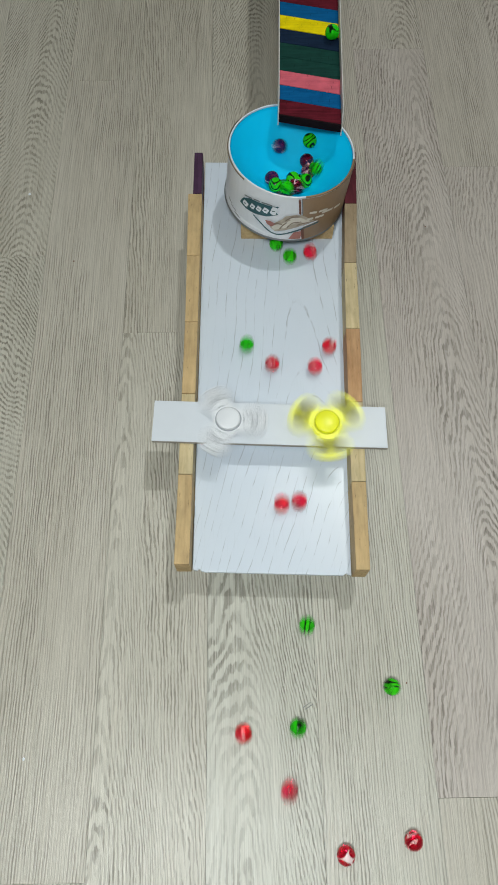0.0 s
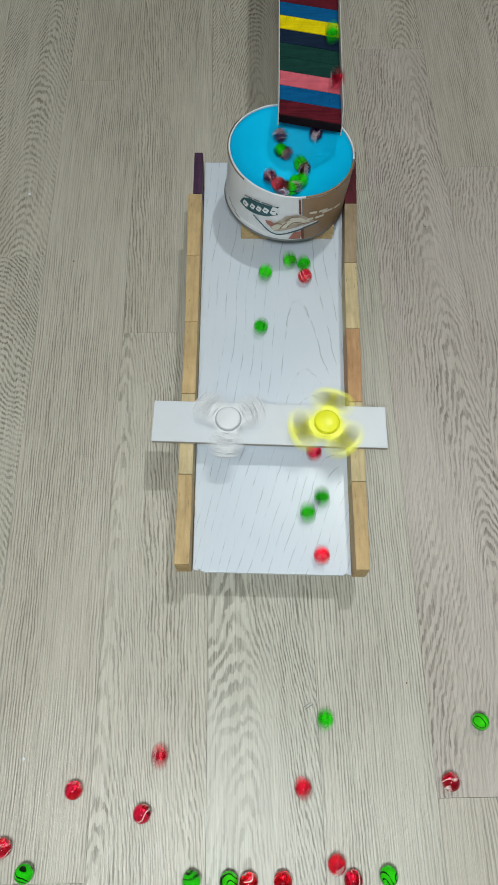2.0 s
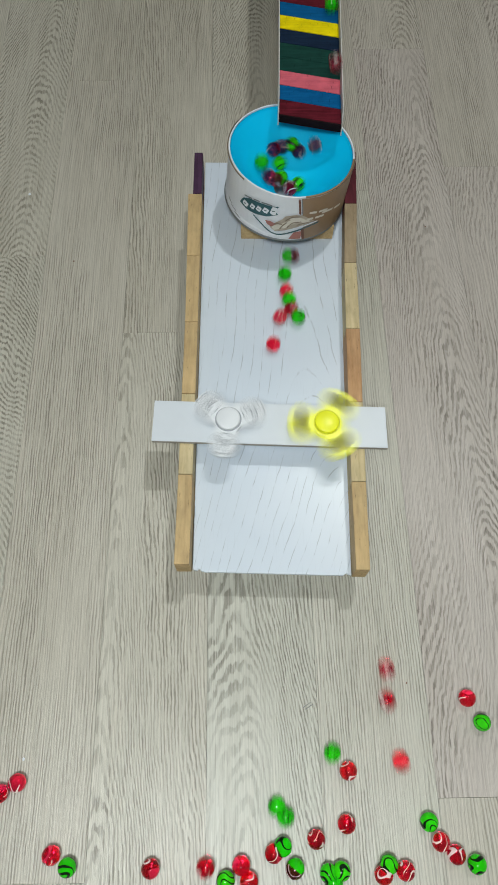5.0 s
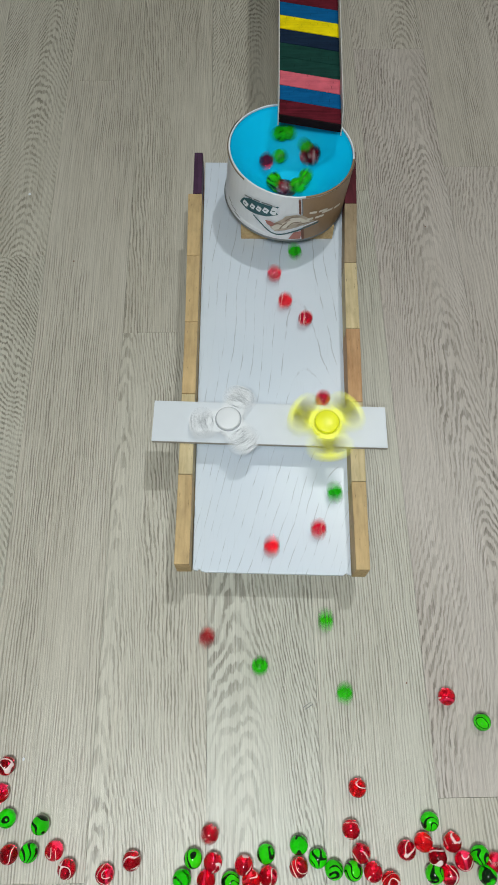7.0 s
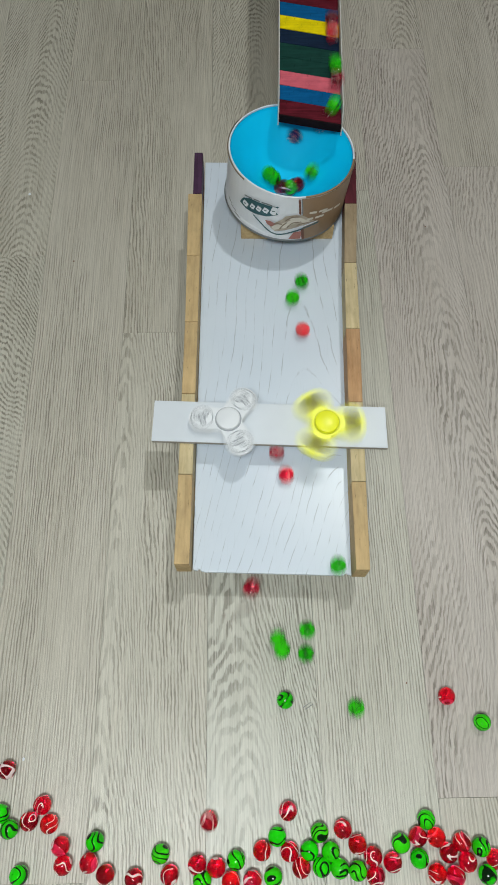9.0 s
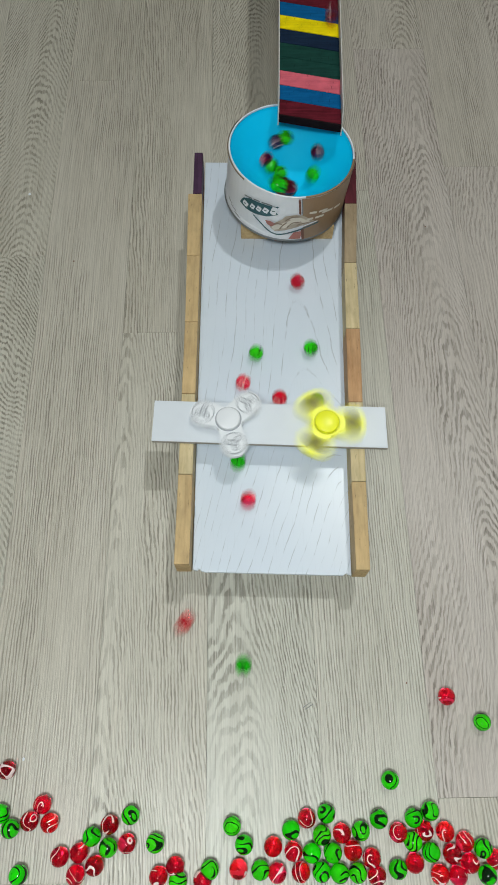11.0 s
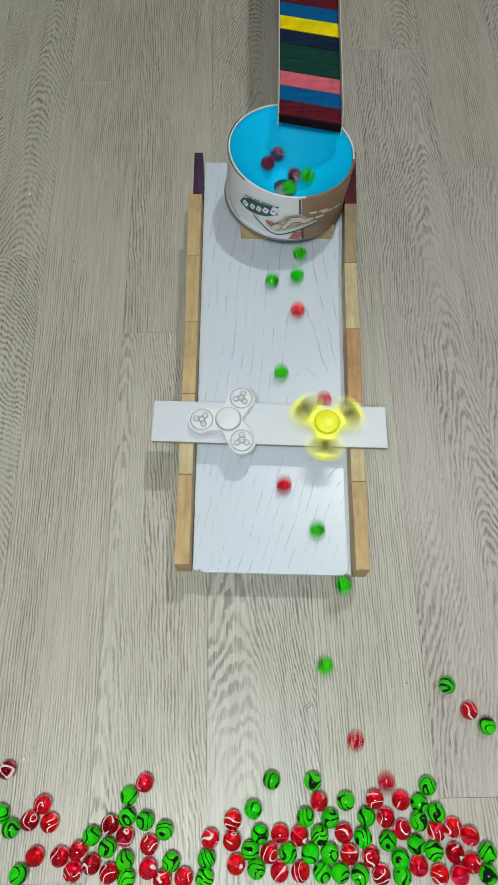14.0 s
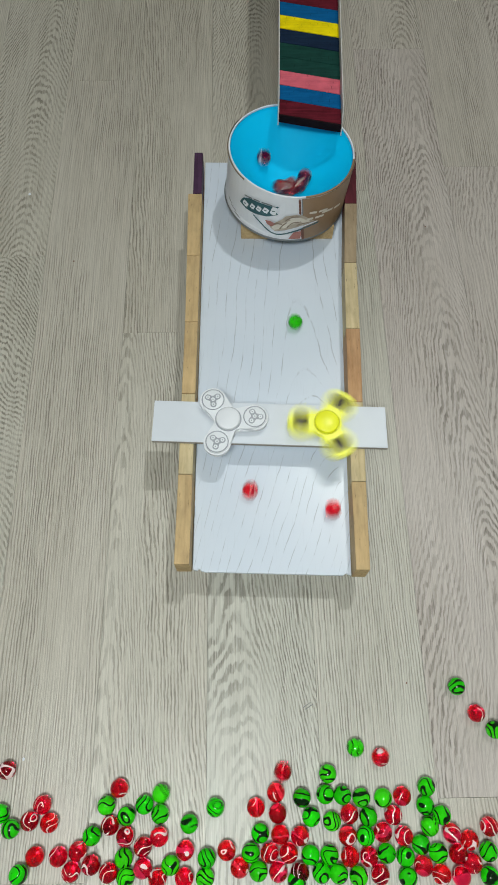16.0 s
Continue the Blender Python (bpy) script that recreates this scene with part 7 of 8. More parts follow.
    roll(GREEN, 6.20, 7.85, [(8.00, 0.0584, 0.4807, 0.0455), (8.88, 0.0535, 0.1380, 0.0340), (9.00, 0.0539, 0.0945, -0.0049), (9.60, 0.1203, -0.0303, -0.0049), (11.50, 0.1203, -0.0303, -0.0049), (12.00, 0.1274, -0.0578, -0.0049), (12.50, 0.1271, -0.0565, -0.0049), (13.00, 0.1353, -0.0457, -0.0049), (13.50, 0.1530, -0.0355, -0.0049), (14.00, 0.1517, -0.0346, -0.0049), (14.50, 0.1522, -0.0338, -0.0049), (15.00, 0.1506, -0.0352, -0.0049), (16.00, 0.1506, -0.0352, -0.0049)])
    roll(RED, 6.24, 8.12, [(8.28, 0.0434, 0.4800, 0.0454), (8.50, 0.0310, 0.4181, 0.0433), (9.00, 0.0267, 0.2556, 0.0376), (9.30, 0.0251, 0.1322, 0.0265), (9.60, 0.0244, 0.0172, -0.0049), (9.90, 0.0229, -0.0672, -0.0049), (10.20, 0.0220, -0.1262, -0.0049), (10.80, 0.0171, -0.1792, -0.0049), (16.00, 0.0171, -0.1792, -0.0049)])
    roll(RED, 6.29, 8.09, [(8.25, 0.0359, 0.4772, 0.0453), (8.50, 0.0384, 0.4015, 0.0427), (9.00, 0.0355, 0.2325, 0.0368), (9.32, 0.0625, 0.1380, 0.0340), (9.39, 0.0696, 0.1199, -0.0045), (10.03, 0.1237, -0.0693, -0.0049), (11.50, 0.1237, -0.0693, -0.0049), (12.00, 0.1206, -0.0718, -0.0049), (12.50, 0.1207, -0.0701, -0.0049), (13.00, 0.1233, -0.0681, -0.0049), (13.50, 0.1246, -0.0689, -0.0049), (14.00, 0.1271, -0.0673, -0.0049), (14.50, 0.1269, -0.0691, -0.0049), (15.00, 0.1282, -0.0717, -0.0049), (16.00, 0.1282, -0.0717, -0.0049)])
    roll(GREEN, 6.33, 8.75, [(9.00, 0.0564, 0.4521, 0.0445), (9.97, 0.1049, 0.1380, 0.0340), (10.04, 0.1106, 0.1174, -0.0045), (10.57, 0.1378, -0.0586, -0.0049), (11.50, 0.1378, -0.0586, -0.0049), (12.00, 0.1421, -0.0627, -0.0049), (12.50, 0.1413, -0.0611, -0.0049), (13.00, 0.1418, -0.0611, -0.0049), (13.50, 0.1428, -0.0465, -0.0049), (14.00, 0.1435, -0.0481, -0.0049), (14.50, 0.1422, -0.0456, -0.0049), (15.00, 0.1483, -0.0494, -0.0049), (15.50, 0.1476, -0.0494, -0.0049), (16.00, 0.1483, -0.0494, -0.0049)])
    roll(GREEN, 6.38, 9.60, [(9.80, 0.0517, 0.4725, 0.0452), (10.10, 0.0334, 0.3746, 0.0418), (10.45, 0.0092, 0.2561, 0.0376), (10.70, 0.0064, 0.1518, 0.0340), (10.75, 0.0047, 0.1380, 0.0340), (10.82, 0.0022, 0.1201, -0.0045), (11.25, -0.0137, -0.0074, -0.0049), (11.50, -0.0137, -0.0074, -0.0049), (12.00, -0.0204, 0.0138, -0.0049), (12.50, -0.0463, -0.0561, -0.0049), (13.00, -0.0732, -0.0578, -0.0049), (13.50, -0.0780, -0.0557, -0.0049), (14.00, -0.0867, -0.0607, -0.0049), (14.50, -0.0881, -0.0488, -0.0049), (16.00, -0.0881, -0.0488, -0.0049)])
    roll(GREEN, 6.42, 9.33, [(9.53, 0.0375, 0.4725, 0.0452), (9.83, 0.0186, 0.3746, 0.0418), (10.18, -0.0066, 0.2561, 0.0376), (10.43, -0.0164, 0.1518, 0.0340), (10.53, -0.0343, 0.1097, -0.0045), (10.91, -0.0992, -0.0565, -0.0049), (11.50, -0.0992, -0.0565, -0.0049), (12.00, -0.1031, -0.0557, -0.0049), (12.50, -0.1016, -0.0561, -0.0049), (13.00, -0.1021, -0.0574, -0.0049), (13.50, -0.1021, -0.0574, -0.0049), (14.00, -0.1020, -0.0582, -0.0049), (14.50, -0.1027, -0.0578, -0.0049), (15.50, -0.1027, -0.0578, -0.0049), (16.00, -0.1027, -0.0572, -0.0049)])
    roll(RED, 8.39, 10.27, [(10.43, 0.0313, 0.4778, 0.0454), (10.65, 0.0310, 0.4135, 0.0431), (10.87, 0.0306, 0.3475, 0.0408), (11.09, 0.0303, 0.2864, 0.0387), (11.31, 0.0297, 0.2115, 0.0361), (11.50, 0.0292, 0.1335, 0.0279), (12.00, 0.0160, -0.0652, -0.0049), (12.50, 0.0052, -0.0657, -0.0049), (13.00, -0.0118, -0.0540, -0.0049), (13.50, -0.0423, -0.0477, -0.0049), (14.00, -0.0889, -0.0324, -0.0049), (14.50, -0.0914, -0.0417, -0.0049), (15.00, -0.0965, -0.0417, -0.0049), (15.50, -0.0965, -0.0417, -0.0049), (16.00, -0.1101, -0.0365, -0.0049)])
    roll(GREEN, 8.50, 10.46, [(10.62, 0.0510, 0.4790, 0.0454), (10.84, 0.0586, 0.4162, 0.0432), (11.06, 0.0655, 0.3519, 0.0410), (11.28, 0.0719, 0.2919, 0.0389), (11.50, 0.0775, 0.2207, 0.0364), (11.71, 0.0687, 0.1380, 0.0340), (11.78, 0.0671, 0.1132, -0.0045), (12.00, 0.0581, 0.0285, -0.0049), (12.50, 0.0485, 0.0586, -0.0049), (13.00, 0.0587, 0.0823, -0.0049), (13.50, 0.0330, -0.0565, -0.0049), (14.00, 0.0472, -0.0582, -0.0049), (14.50, 0.0644, -0.0411, -0.0049), (16.00, 0.0644, -0.0411, -0.0049)])
    roll(GREEN, 8.55, 10.09, [(10.25, 0.0237, 0.4763, 0.0453), (10.47, 0.0128, 0.4100, 0.0430), (10.69, 0.0027, 0.3419, 0.0406), (10.91, -0.0068, 0.2792, 0.0384), (11.13, -0.0154, 0.1970, 0.0356), (11.27, -0.0211, 0.1380, 0.0340), (11.35, -0.0244, 0.1115, -0.0049), (11.50, -0.0295, 0.0480, -0.0049), (12.00, -0.0135, -0.0802, -0.0049), (12.50, -0.0283, -0.0811, -0.0049), (13.00, -0.0297, -0.0815, -0.0049), (13.50, -0.0315, -0.0850, -0.0049), (14.00, -0.0347, -0.0882, -0.0049), (14.50, -0.0347, -0.0876, -0.0049), (15.00, -0.0347, -0.0883, -0.0049), (15.50, -0.0354, -0.0901, -0.0049), (16.00, -0.0347, -0.0876, -0.0049)])
    roll(RED, 8.69, 10.37, [(10.53, 0.0233, 0.4756, 0.0453), (10.75, 0.0092, 0.4086, 0.0429), (10.97, -0.0041, 0.3397, 0.0405), (11.19, -0.0164, 0.2764, 0.0383), (11.50, -0.0313, 0.1544, 0.0341), (11.54, -0.0291, 0.1380, 0.0340), (11.61, -0.0260, 0.1130, -0.0045), (12.00, -0.0053, -0.0410, -0.0049), (12.50, -0.0160, -0.0648, -0.0049), (13.00, -0.0163, -0.0722, -0.0049), (13.50, -0.0159, -0.0750, -0.0049), (14.00, -0.0322, -0.0738, -0.0049), (14.50, -0.0528, -0.0747, -0.0049), (15.00, -0.0608, -0.0741, -0.0049), (15.50, -0.0635, -0.0760, -0.0049), (16.00, -0.0744, -0.0723, -0.0049)])
    roll(GREEN, 8.83, 10.24, [(10.40, 0.0438, 0.4796, 0.0454), (10.62, 0.0528, 0.4175, 0.0433), (10.84, 0.0612, 0.3539, 0.0410), (11.06, 0.0690, 0.2944, 0.0390), (11.28, 0.0759, 0.2280, 0.0366), (11.50, 0.0810, 0.1385, 0.0331), (12.00, 0.0776, -0.0469, -0.0049), (12.50, 0.0764, -0.0507, -0.0049), (13.00, 0.0709, -0.0578, -0.0049), (13.50, 0.0657, -0.0477, -0.0049), (14.00, 0.0543, -0.0311, -0.0049), (14.50, 0.0673, -0.0246, -0.0049), (15.50, 0.0673, -0.0246, -0.0049), (16.00, 0.0673, -0.0253, -0.0049)])
    roll(RED, 8.96, 10.95, [(11.11, 0.0430, 0.4759, 0.0453), (11.33, 0.0578, 0.4093, 0.0430), (11.50, 0.0685, 0.3548, 0.0411), (12.00, 0.0811, 0.1632, 0.0344), (12.07, 0.0782, 0.1380, 0.0340), (12.14, 0.0766, 0.1134, -0.0045), (12.50, 0.0603, -0.0285, -0.0049), (13.00, 0.0709, -0.0281, -0.0049), (13.50, 0.1074, -0.0435, -0.0049), (14.00, 0.1062, -0.0448, -0.0049), (14.50, 0.1156, -0.0502, -0.0049), (15.00, 0.1189, -0.0539, -0.0049), (15.50, 0.1202, -0.0553, -0.0049), (16.00, 0.1208, -0.0565, -0.0049)])
    roll(GREEN, 9.01, 10.45, [(10.61, 0.0370, 0.4771, 0.0453), (10.83, 0.0191, 0.4119, 0.0431), (11.05, 0.0023, 0.3450, 0.0407), (11.27, -0.0134, 0.2831, 0.0386), (11.50, -0.0280, 0.2024, 0.0357), (11.62, -0.0345, 0.1380, 0.0340), (11.69, -0.0390, 0.1028, -0.0045), (12.00, -0.0559, -0.0648, -0.0049), (12.50, -0.0733, -0.0461, -0.0049), (13.00, -0.0820, -0.0443, -0.0049), (13.50, -0.0950, -0.0427, -0.0049), (14.00, -0.1016, -0.0422, -0.0049), (14.50, -0.1158, -0.0469, -0.0049), (15.00, -0.1186, -0.0494, -0.0049), (15.50, -0.1186, -0.0494, -0.0049), (16.00, -0.1200, -0.0494, -0.0049)])
    roll(RED, 9.05, 10.75, [(10.91, 0.0452, 0.4798, 0.0454), (11.13, 0.0625, 0.4179, 0.0433), (11.35, 0.0786, 0.3546, 0.0411), (11.50, 0.0890, 0.3134, 0.0396), (12.00, 0.0820, 0.1385, 0.0331), (12.50, 0.0899, -0.0402, -0.0049), (13.00, 0.1032, -0.0603, -0.0049), (13.50, 0.1143, -0.0574, -0.0049), (14.00, 0.1142, -0.0586, -0.0049), (14.50, 0.1064, -0.0647, -0.0049), (15.00, 0.1112, -0.0685, -0.0049), (15.50, 0.1112, -0.0685, -0.0049), (16.00, 0.1111, -0.0691, -0.0049)])
    roll(GREEN, 9.10, 11.23, [(11.50, 0.0737, 0.4457, 0.0442), (12.00, 0.0445, 0.3134, 0.0396), (12.39, 0.0492, 0.1380, 0.0340), (12.46, 0.0511, 0.1083, -0.0045), (12.50, 0.0516, 0.0879, -0.0049), (13.00, 0.0071, -0.0524, -0.0049), (13.50, -0.0241, -0.0582, -0.0049), (14.00, -0.0703, -0.0677, -0.0049), (14.50, -0.0268, -0.0553, -0.0049), (15.00, -0.0268, -0.0553, -0.0049), (15.50, -0.0568, -0.0482, -0.0049), (16.00, -0.0745, -0.0559, -0.0049)])
    roll(RED, 9.14, 10.94, [(11.10, 0.0402, 0.4803, 0.0454), (11.32, 0.0375, 0.4190, 0.0433), (11.50, 0.0354, 0.3666, 0.0415), (12.00, 0.0393, 0.1887, 0.0353), (12.12, 0.0373, 0.1380, 0.0340), (12.19, 0.0368, 0.1116, -0.0045), (12.50, 0.0316, -0.0155, -0.0049), (13.00, 0.0125, -0.0846, -0.0049), (13.50, 0.0153, -0.0842, -0.0049), (14.00, 0.0167, -0.0842, -0.0049), (14.50, 0.0170, -0.0846, -0.0049), (15.00, 0.0163, -0.0840, -0.0049), (15.50, 0.0170, -0.0840, -0.0049), (16.00, 0.0170, -0.0840, -0.0049)])
    roll(RED, 9.19, 11.05, [(11.21, 0.0398, 0.4772, 0.0453), (11.50, 0.0194, 0.3907, 0.0423), (12.00, 0.0187, 0.2184, 0.0363), (12.21, 0.0231, 0.1380, 0.0340), (12.28, 0.0251, 0.1128, -0.0045), (12.50, 0.0300, 0.0234, -0.0049), (13.00, 0.0293, -0.0574, -0.0049), (13.50, -0.0005, -0.0548, -0.0049), (14.00, -0.0140, -0.0754, -0.0049), (14.50, -0.0150, -0.0778, -0.0049), (15.00, -0.0170, -0.0796, -0.0049), (15.50, -0.0164, -0.0785, -0.0049), (16.00, -0.0185, -0.0822, -0.0049)])
    roll(RED, 9.24, 11.33, [(11.50, 0.0521, 0.4725, 0.0452), (12.00, 0.0805, 0.3253, 0.0400), (12.50, 0.0795, 0.1400, 0.0336), (13.00, 0.0947, -0.0324, -0.0049), (13.50, 0.1253, -0.0448, -0.0049), (14.00, 0.1282, -0.0457, -0.0049), (14.50, 0.1329, -0.0352, -0.0049), (15.00, 0.1294, -0.0417, -0.0049), (15.50, 0.1279, -0.0417, -0.0049), (16.00, 0.1294, -0.0424, -0.0049)])
    roll(GREEN, 9.29, 11.64, [(11.80, 0.0553, 0.4791, 0.0454), (12.00, 0.0806, 0.4216, 0.0434), (12.50, 0.0870, 0.3555, 0.0411), (12.93, 0.0611, 0.1380, 0.0340), (13.00, 0.0579, 0.1042, -0.0049), (13.50, 0.0424, -0.0435, -0.0049), (14.00, 0.0193, -0.0303, -0.0049), (14.50, 0.0589, -0.0146, -0.0049), (15.00, 0.0472, -0.0285, -0.0049), (15.50, 0.0446, -0.0436, -0.0049), (16.00, 0.0446, -0.0436, -0.0049)])
    roll(GREEN, 9.34, 11.40, [(11.50, 0.0316, 0.4979, 0.0461), (12.00, 0.0219, 0.4070, 0.0429), (12.50, 0.0197, 0.2184, 0.0363), (12.70, 0.0242, 0.1380, 0.0340), (12.77, 0.0263, 0.1113, -0.0045), (13.00, 0.0317, 0.0128, -0.0049), (13.50, 0.0320, -0.0842, -0.0049), (14.00, 0.0320, -0.0842, -0.0049), (14.50, 0.0456, -0.0572, -0.0049), (15.00, 0.0456, -0.0572, -0.0049), (15.50, 0.0513, -0.0584, -0.0049), (16.00, 0.0520, -0.0578, -0.0049)])
    roll(GREEN, 9.40, 11.72, [(12.00, 0.0337, 0.4392, 0.0440), (12.50, 0.0524, 0.4407, 0.0441), (13.00, 0.0686, 0.1991, 0.0356), (13.24, 0.0897, 0.1380, 0.0340), (13.31, 0.0976, 0.1228, -0.0045), (13.50, 0.1138, 0.0759, -0.0049), (14.00, 0.1780, 0.0461, -0.0049), (14.50, 0.1889, 0.0447, -0.0049), (15.00, 0.1863, 0.0452, -0.0049), (16.00, 0.1863, 0.0452, -0.0049)])
    roll(RED, 10.02, 11.81, [(12.00, 0.0446, 0.4696, 0.0451), (12.50, 0.0528, 0.3272, 0.0401), (13.00, 0.0632, 0.1544, 0.0341), (13.04, 0.0644, 0.1380, 0.0340), (13.11, 0.0677, 0.1146, -0.0045), (13.50, 0.0785, -0.0295, -0.0049), (14.00, 0.0590, -0.0465, -0.0049), (14.50, 0.0297, -0.0559, -0.0049), (15.00, 0.0297, -0.0559, -0.0049), (15.38, 0.0347, -0.1790, -0.0049), (16.00, 0.0347, -0.1790, -0.0049)])
    roll(GREEN, 10.10, 12.17, [(12.33, 0.0449, 0.4778, 0.0454), (12.55, 0.0452, 0.4134, 0.0431), (12.77, 0.0454, 0.3473, 0.0408), (12.99, 0.0455, 0.2861, 0.0387), (13.21, 0.0452, 0.2109, 0.0360), (13.40, 0.0456, 0.1380, 0.0340), (13.47, 0.0467, 0.1127, -0.0045), (13.50, 0.0467, 0.0991, -0.0049), (14.00, 0.0034, -0.0524, -0.0049), (14.50, -0.0087, -0.0660, -0.0049), (15.00, -0.0087, -0.0660, -0.0049), (15.50, -0.0079, -0.0647, -0.0049), (16.00, -0.0283, -0.0508, -0.0049)])
    roll(RED, 10.42, 11.84, [(12.00, 0.0283, 0.4792, 0.0454), (12.50, 0.0385, 0.3496, 0.0409), (13.00, 0.0494, 0.1915, 0.0354), (13.12, 0.0392, 0.1380, 0.0340), (13.19, 0.0336, 0.1081, -0.0045), (13.50, 0.0057, -0.0380, -0.0049), (14.00, -0.0137, -0.0603, -0.0049), (14.50, 0.0081, -0.0430, -0.0049), (15.50, 0.0082, -0.0427, -0.0049), (16.00, 0.0058, -0.0508, -0.0049)])
    roll(GREEN, 10.46, 11.90, [(12.00, 0.0533, 0.4979, 0.0461), (12.50, 0.0447, 0.4979, 0.0461), (13.00, 0.0514, 0.4009, 0.0427), (13.50, 0.0609, 0.2521, 0.0375), (13.80, 0.0651, 0.1380, 0.0340), (13.87, 0.0674, 0.1135, -0.0045), (14.00, 0.0692, 0.0625, -0.0049), (14.50, 0.1071, -0.0371, -0.0049), (15.00, 0.1145, -0.0365, -0.0049), (15.50, 0.1126, -0.0424, -0.0049), (16.00, 0.1132, -0.0436, -0.0049)])
    roll(RED, 10.73, 12.26, [(12.50, 0.0644, 0.4572, 0.0446), (13.00, 0.0886, 0.3165, 0.0397), (13.50, 0.0834, 0.1331, 0.0275), (14.00, 0.1172, -0.0324, -0.0049), (14.38, 0.1188, -0.1572, -0.0049), (16.00, 0.1188, -0.1572, -0.0049)])
    roll(GREEN, 10.78, 12.73, [(13.00, 0.0611, 0.4471, 0.0443), (13.50, 0.0742, 0.3091, 0.0395), (14.00, 0.0857, 0.1297, 0.0240), (14.50, 0.0909, -0.0229, -0.0049), (14.88, 0.0737, -0.1787, -0.0049), (16.00, 0.0737, -0.1787, -0.0049)])
    roll(RED, 10.85, 12.35, [(12.50, 0.0338, 0.4799, 0.0454), (13.00, 0.0570, 0.3542, 0.0410), (13.50, 0.0830, 0.1801, 0.0350), (13.62, 0.0849, 0.1380, 0.0340), (13.69, 0.0877, 0.1150, -0.0045), (14.00, 0.0929, 0.0001, -0.0049), (14.50, 0.0326, -0.0840, -0.0049), (15.00, 0.0319, -0.0840, -0.0049), (15.50, 0.0326, -0.0840, -0.0049), (16.00, 0.0326, -0.0840, -0.0049)])
    roll(RED, 11.20, 13.25, [(13.50, 0.0631, 0.4536, 0.0445), (14.00, 0.0512, 0.4160, 0.0432), (14.50, 0.0631, 0.1302, 0.0245), (15.00, 0.0257, -0.0365, -0.0049), (15.50, 0.0271, -0.0398, -0.0049), (16.00, 0.0227, -0.0398, -0.0049)])
    roll(GREEN, 11.28, 12.83, [(13.00, 0.0490, 0.4747, 0.0453), (13.50, 0.0545, 0.3477, 0.0408), (14.00, 0.0631, 0.1785, 0.0349), (14.11, 0.0647, 0.1380, 0.0340), (14.18, 0.0671, 0.1143, -0.0045), (14.50, 0.0720, -0.0066, -0.0049), (15.00, 0.0652, -0.0852, -0.0049), (15.50, 0.0660, -0.0852, -0.0049), (16.00, 0.0660, -0.0852, -0.0049)])
    roll(GREEN, 11.33, 13.40, [(13.50, 0.0366, 0.4964, 0.0460), (14.00, 0.0326, 0.3419, 0.0406), (14.50, 0.0404, 0.1476, 0.0338), (14.55, 0.0419, 0.1380, 0.0340), (14.62, 0.0448, 0.1280, -0.0045), (15.00, 0.0553, 0.0600, -0.0049), (15.50, -0.0266, -0.0486, -0.0049), (16.00, -0.0746, -0.0405, -0.0049)])
    roll(RED, 11.61, 13.06, [(13.22, 0.0323, 0.4773, 0.0453), (13.50, 0.0311, 0.3927, 0.0424), (14.00, 0.0332, 0.2218, 0.0364), (14.21, 0.0301, 0.1380, 0.0340), (14.28, 0.0297, 0.1126, -0.0045), (14.50, 0.0265, 0.0253, -0.0049), (15.00, 0.0261, 0.0925, -0.0049), (15.50, 0.0247, -0.0553, -0.0049), (16.00, 0.0239, -0.0553, -0.0049)])
    roll(RED, 11.73, 13.19, [(13.35, 0.0495, 0.4800, 0.0454), (13.50, 0.0469, 0.4385, 0.0440), (14.00, 0.0748, 0.3116, 0.0396), (14.50, 0.0888, 0.1275, 0.0068), (15.00, 0.0794, -0.0206, -0.0049), (15.50, 0.0854, -0.0193, -0.0049), (16.00, 0.1135, -0.0125, -0.0049)])
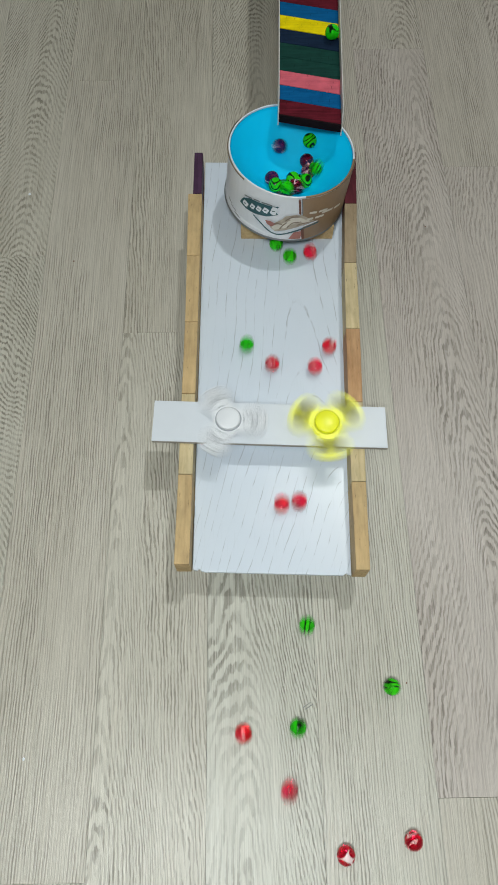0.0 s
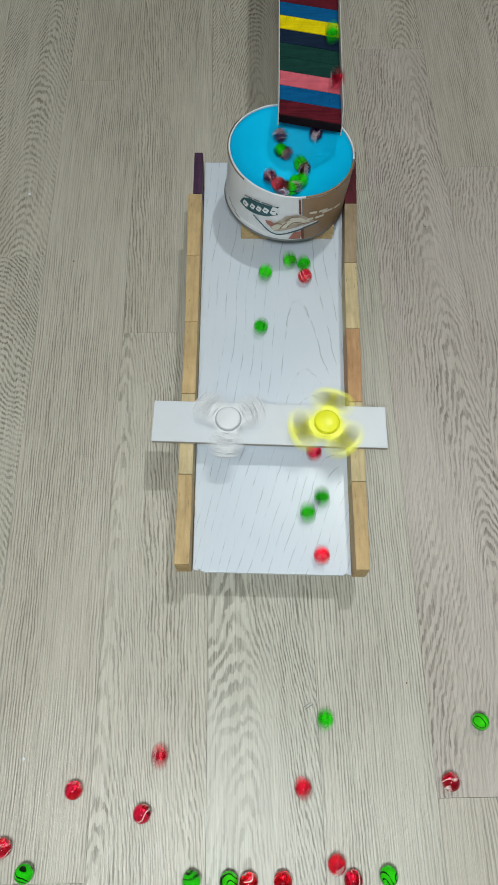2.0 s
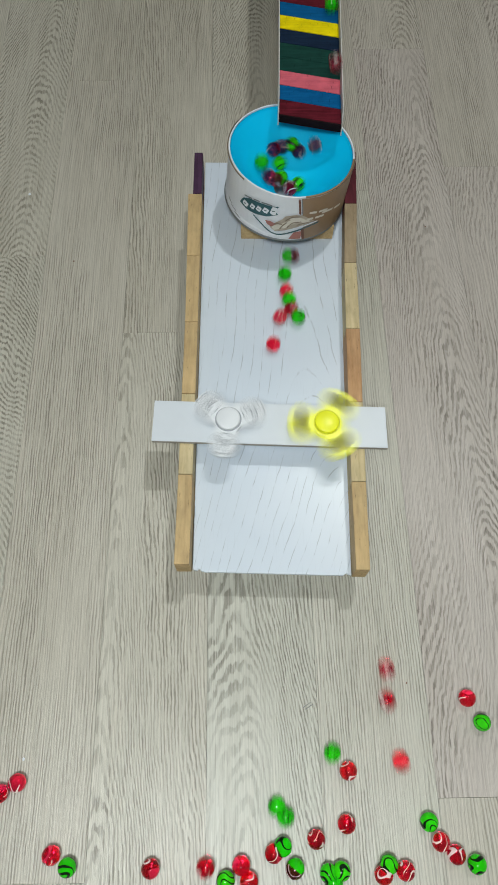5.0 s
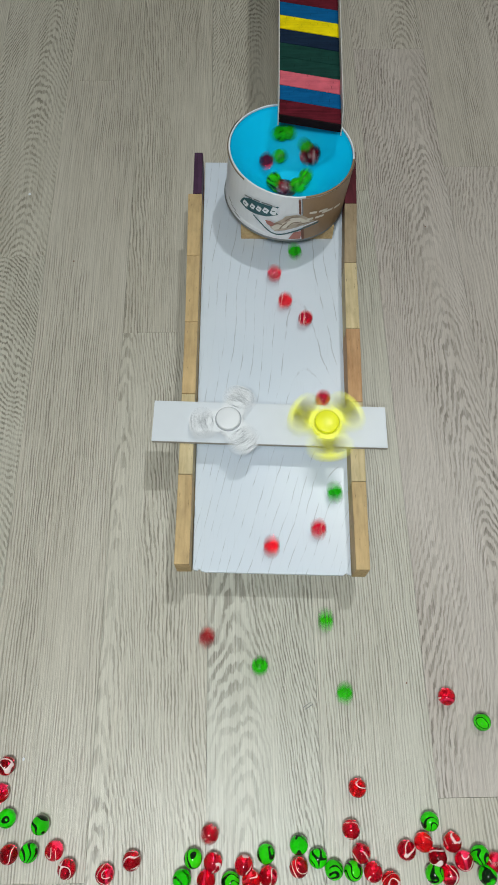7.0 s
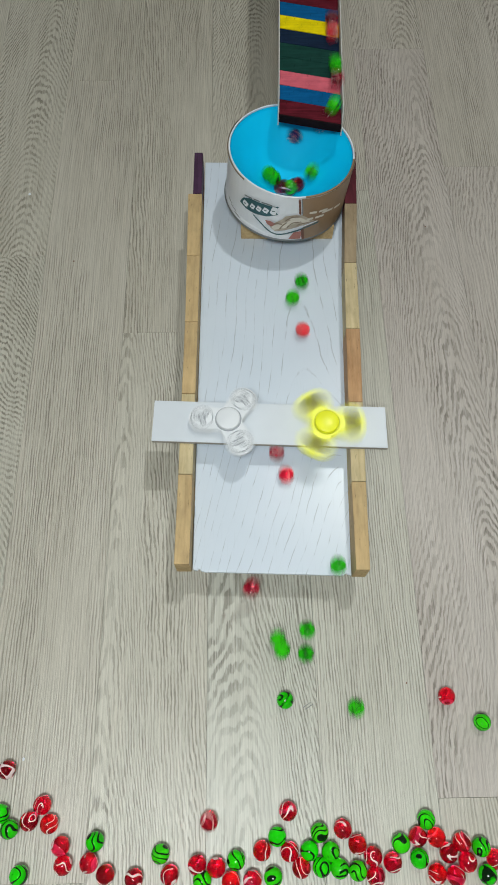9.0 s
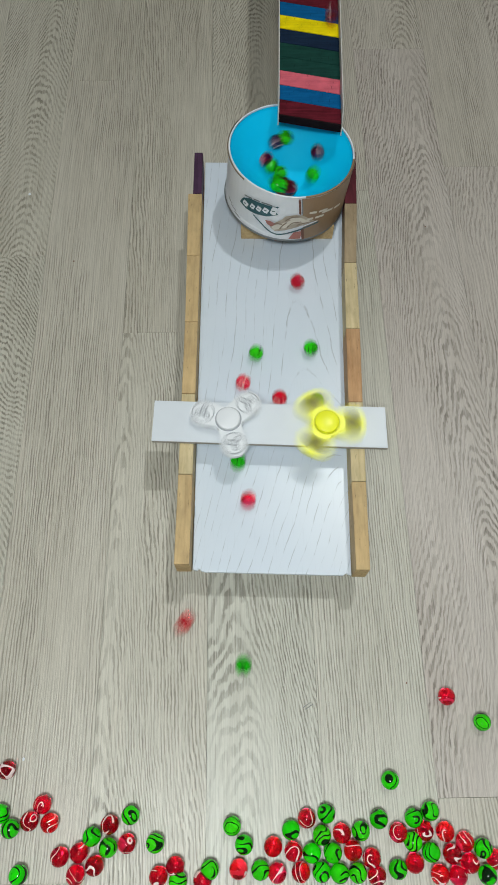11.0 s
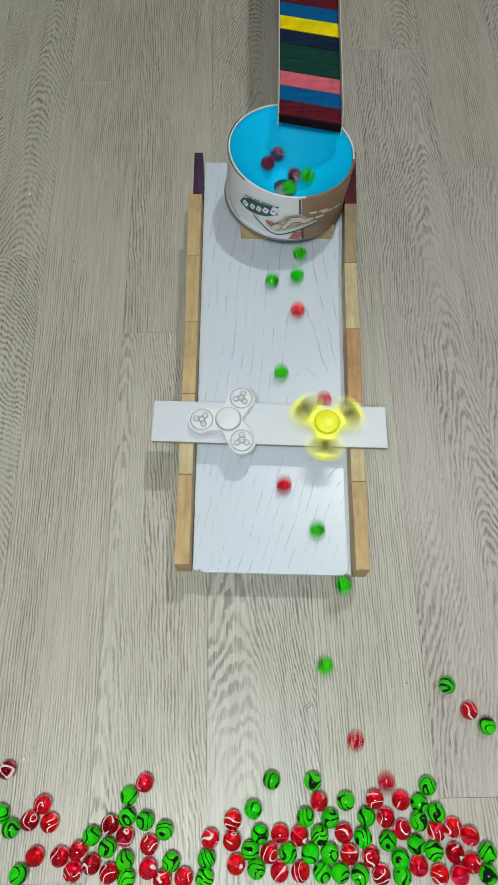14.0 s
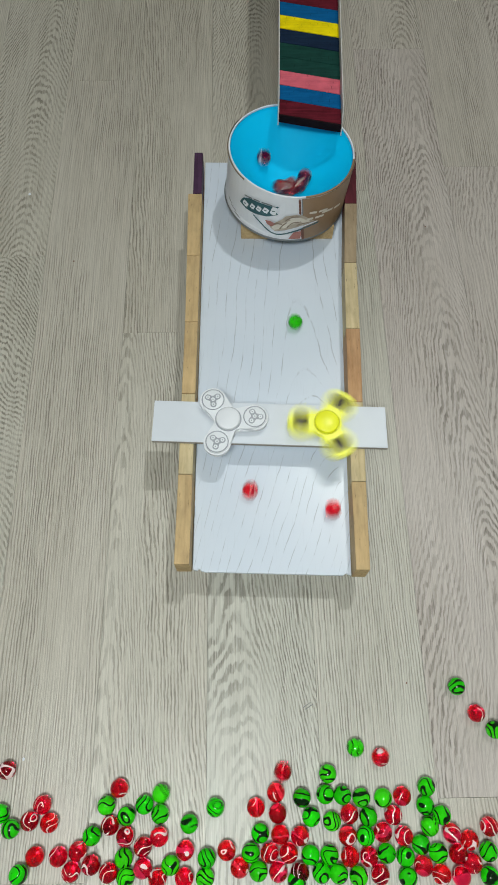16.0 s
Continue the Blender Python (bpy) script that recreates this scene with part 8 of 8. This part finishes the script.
    roll(GREEN, 11.84, 13.77, [(14.00, 0.0517, 0.4594, 0.0447), (14.30, 0.0494, 0.3711, 0.0416), (14.60, 0.0472, 0.2866, 0.0387), (14.90, 0.0443, 0.1786, 0.0349), (15.01, 0.0438, 0.1380, 0.0340), (15.08, 0.0442, 0.1135, -0.0045), (15.20, 0.0436, 0.0656, -0.0049), (15.50, 0.0406, -0.0419, -0.0049), (15.80, 0.0388, -0.1037, -0.0049), (16.00, 0.0388, -0.1037, -0.0049)])
    roll(GREEN, 12.14, 13.76, [(14.00, 0.0249, 0.4528, 0.0445), (14.87, -0.0092, 0.1380, 0.0340), (15.00, -0.0147, 0.0920, -0.0049), (15.50, -0.0336, -0.0741, -0.0049), (16.00, -0.0498, -0.0629, -0.0049)])
    roll(GREEN, 12.18, 13.87, [(14.00, 0.0556, 0.4881, 0.0457), (14.50, 0.0742, 0.3673, 0.0415), (15.00, 0.0827, 0.2068, 0.0359), (15.19, 0.0810, 0.1380, 0.0340), (15.26, 0.0820, 0.1154, -0.0045), (15.50, 0.0798, 0.0304, -0.0049), (16.00, 0.0923, -0.0050, -0.0049)])
    roll(RED, 12.49, 14.22, [(14.38, 0.0420, 0.4796, 0.0454), (14.50, 0.0374, 0.4449, 0.0442), (15.00, 0.0556, 0.2561, 0.0376), (15.28, 0.0616, 0.1380, 0.0340), (15.35, 0.0643, 0.1108, -0.0045), (15.50, 0.0675, 0.0480, -0.0049), (16.00, 0.0289, -0.0240, -0.0049)])
    roll(GREEN, 12.70, 15.41, [(15.50, 0.0292, 0.4994, 0.0461), (16.00, 0.0484, 0.4015, 0.0427)])
    roll(RED, 12.76, 14.91, [(15.00, 0.0435, 0.5001, 0.0461), (15.50, 0.0163, 0.3693, 0.0416), (16.00, 0.0011, 0.2173, 0.0363)])
    roll(RED, 12.82, 14.82, [(15.00, 0.0330, 0.4711, 0.0451), (15.50, 0.0761, 0.3719, 0.0417), (16.00, 0.0786, 0.1985, 0.0356)])
    roll(GREEN, 12.95, 15.19, [(15.35, 0.0474, 0.4787, 0.0454), (15.50, 0.0504, 0.4343, 0.0438), (16.00, 0.0328, 0.2889, 0.0388)])
    roll(RED, 14.38, None, [])
    roll(RED, 14.44, None, [])
    roll(RED, 14.49, None, [])
    roll(RED, 14.54, None, [])
    roll(RED, 14.60, None, [])
    roll(RED, 14.66, None, [])
    roll(RED, 14.71, None, [])


motions()
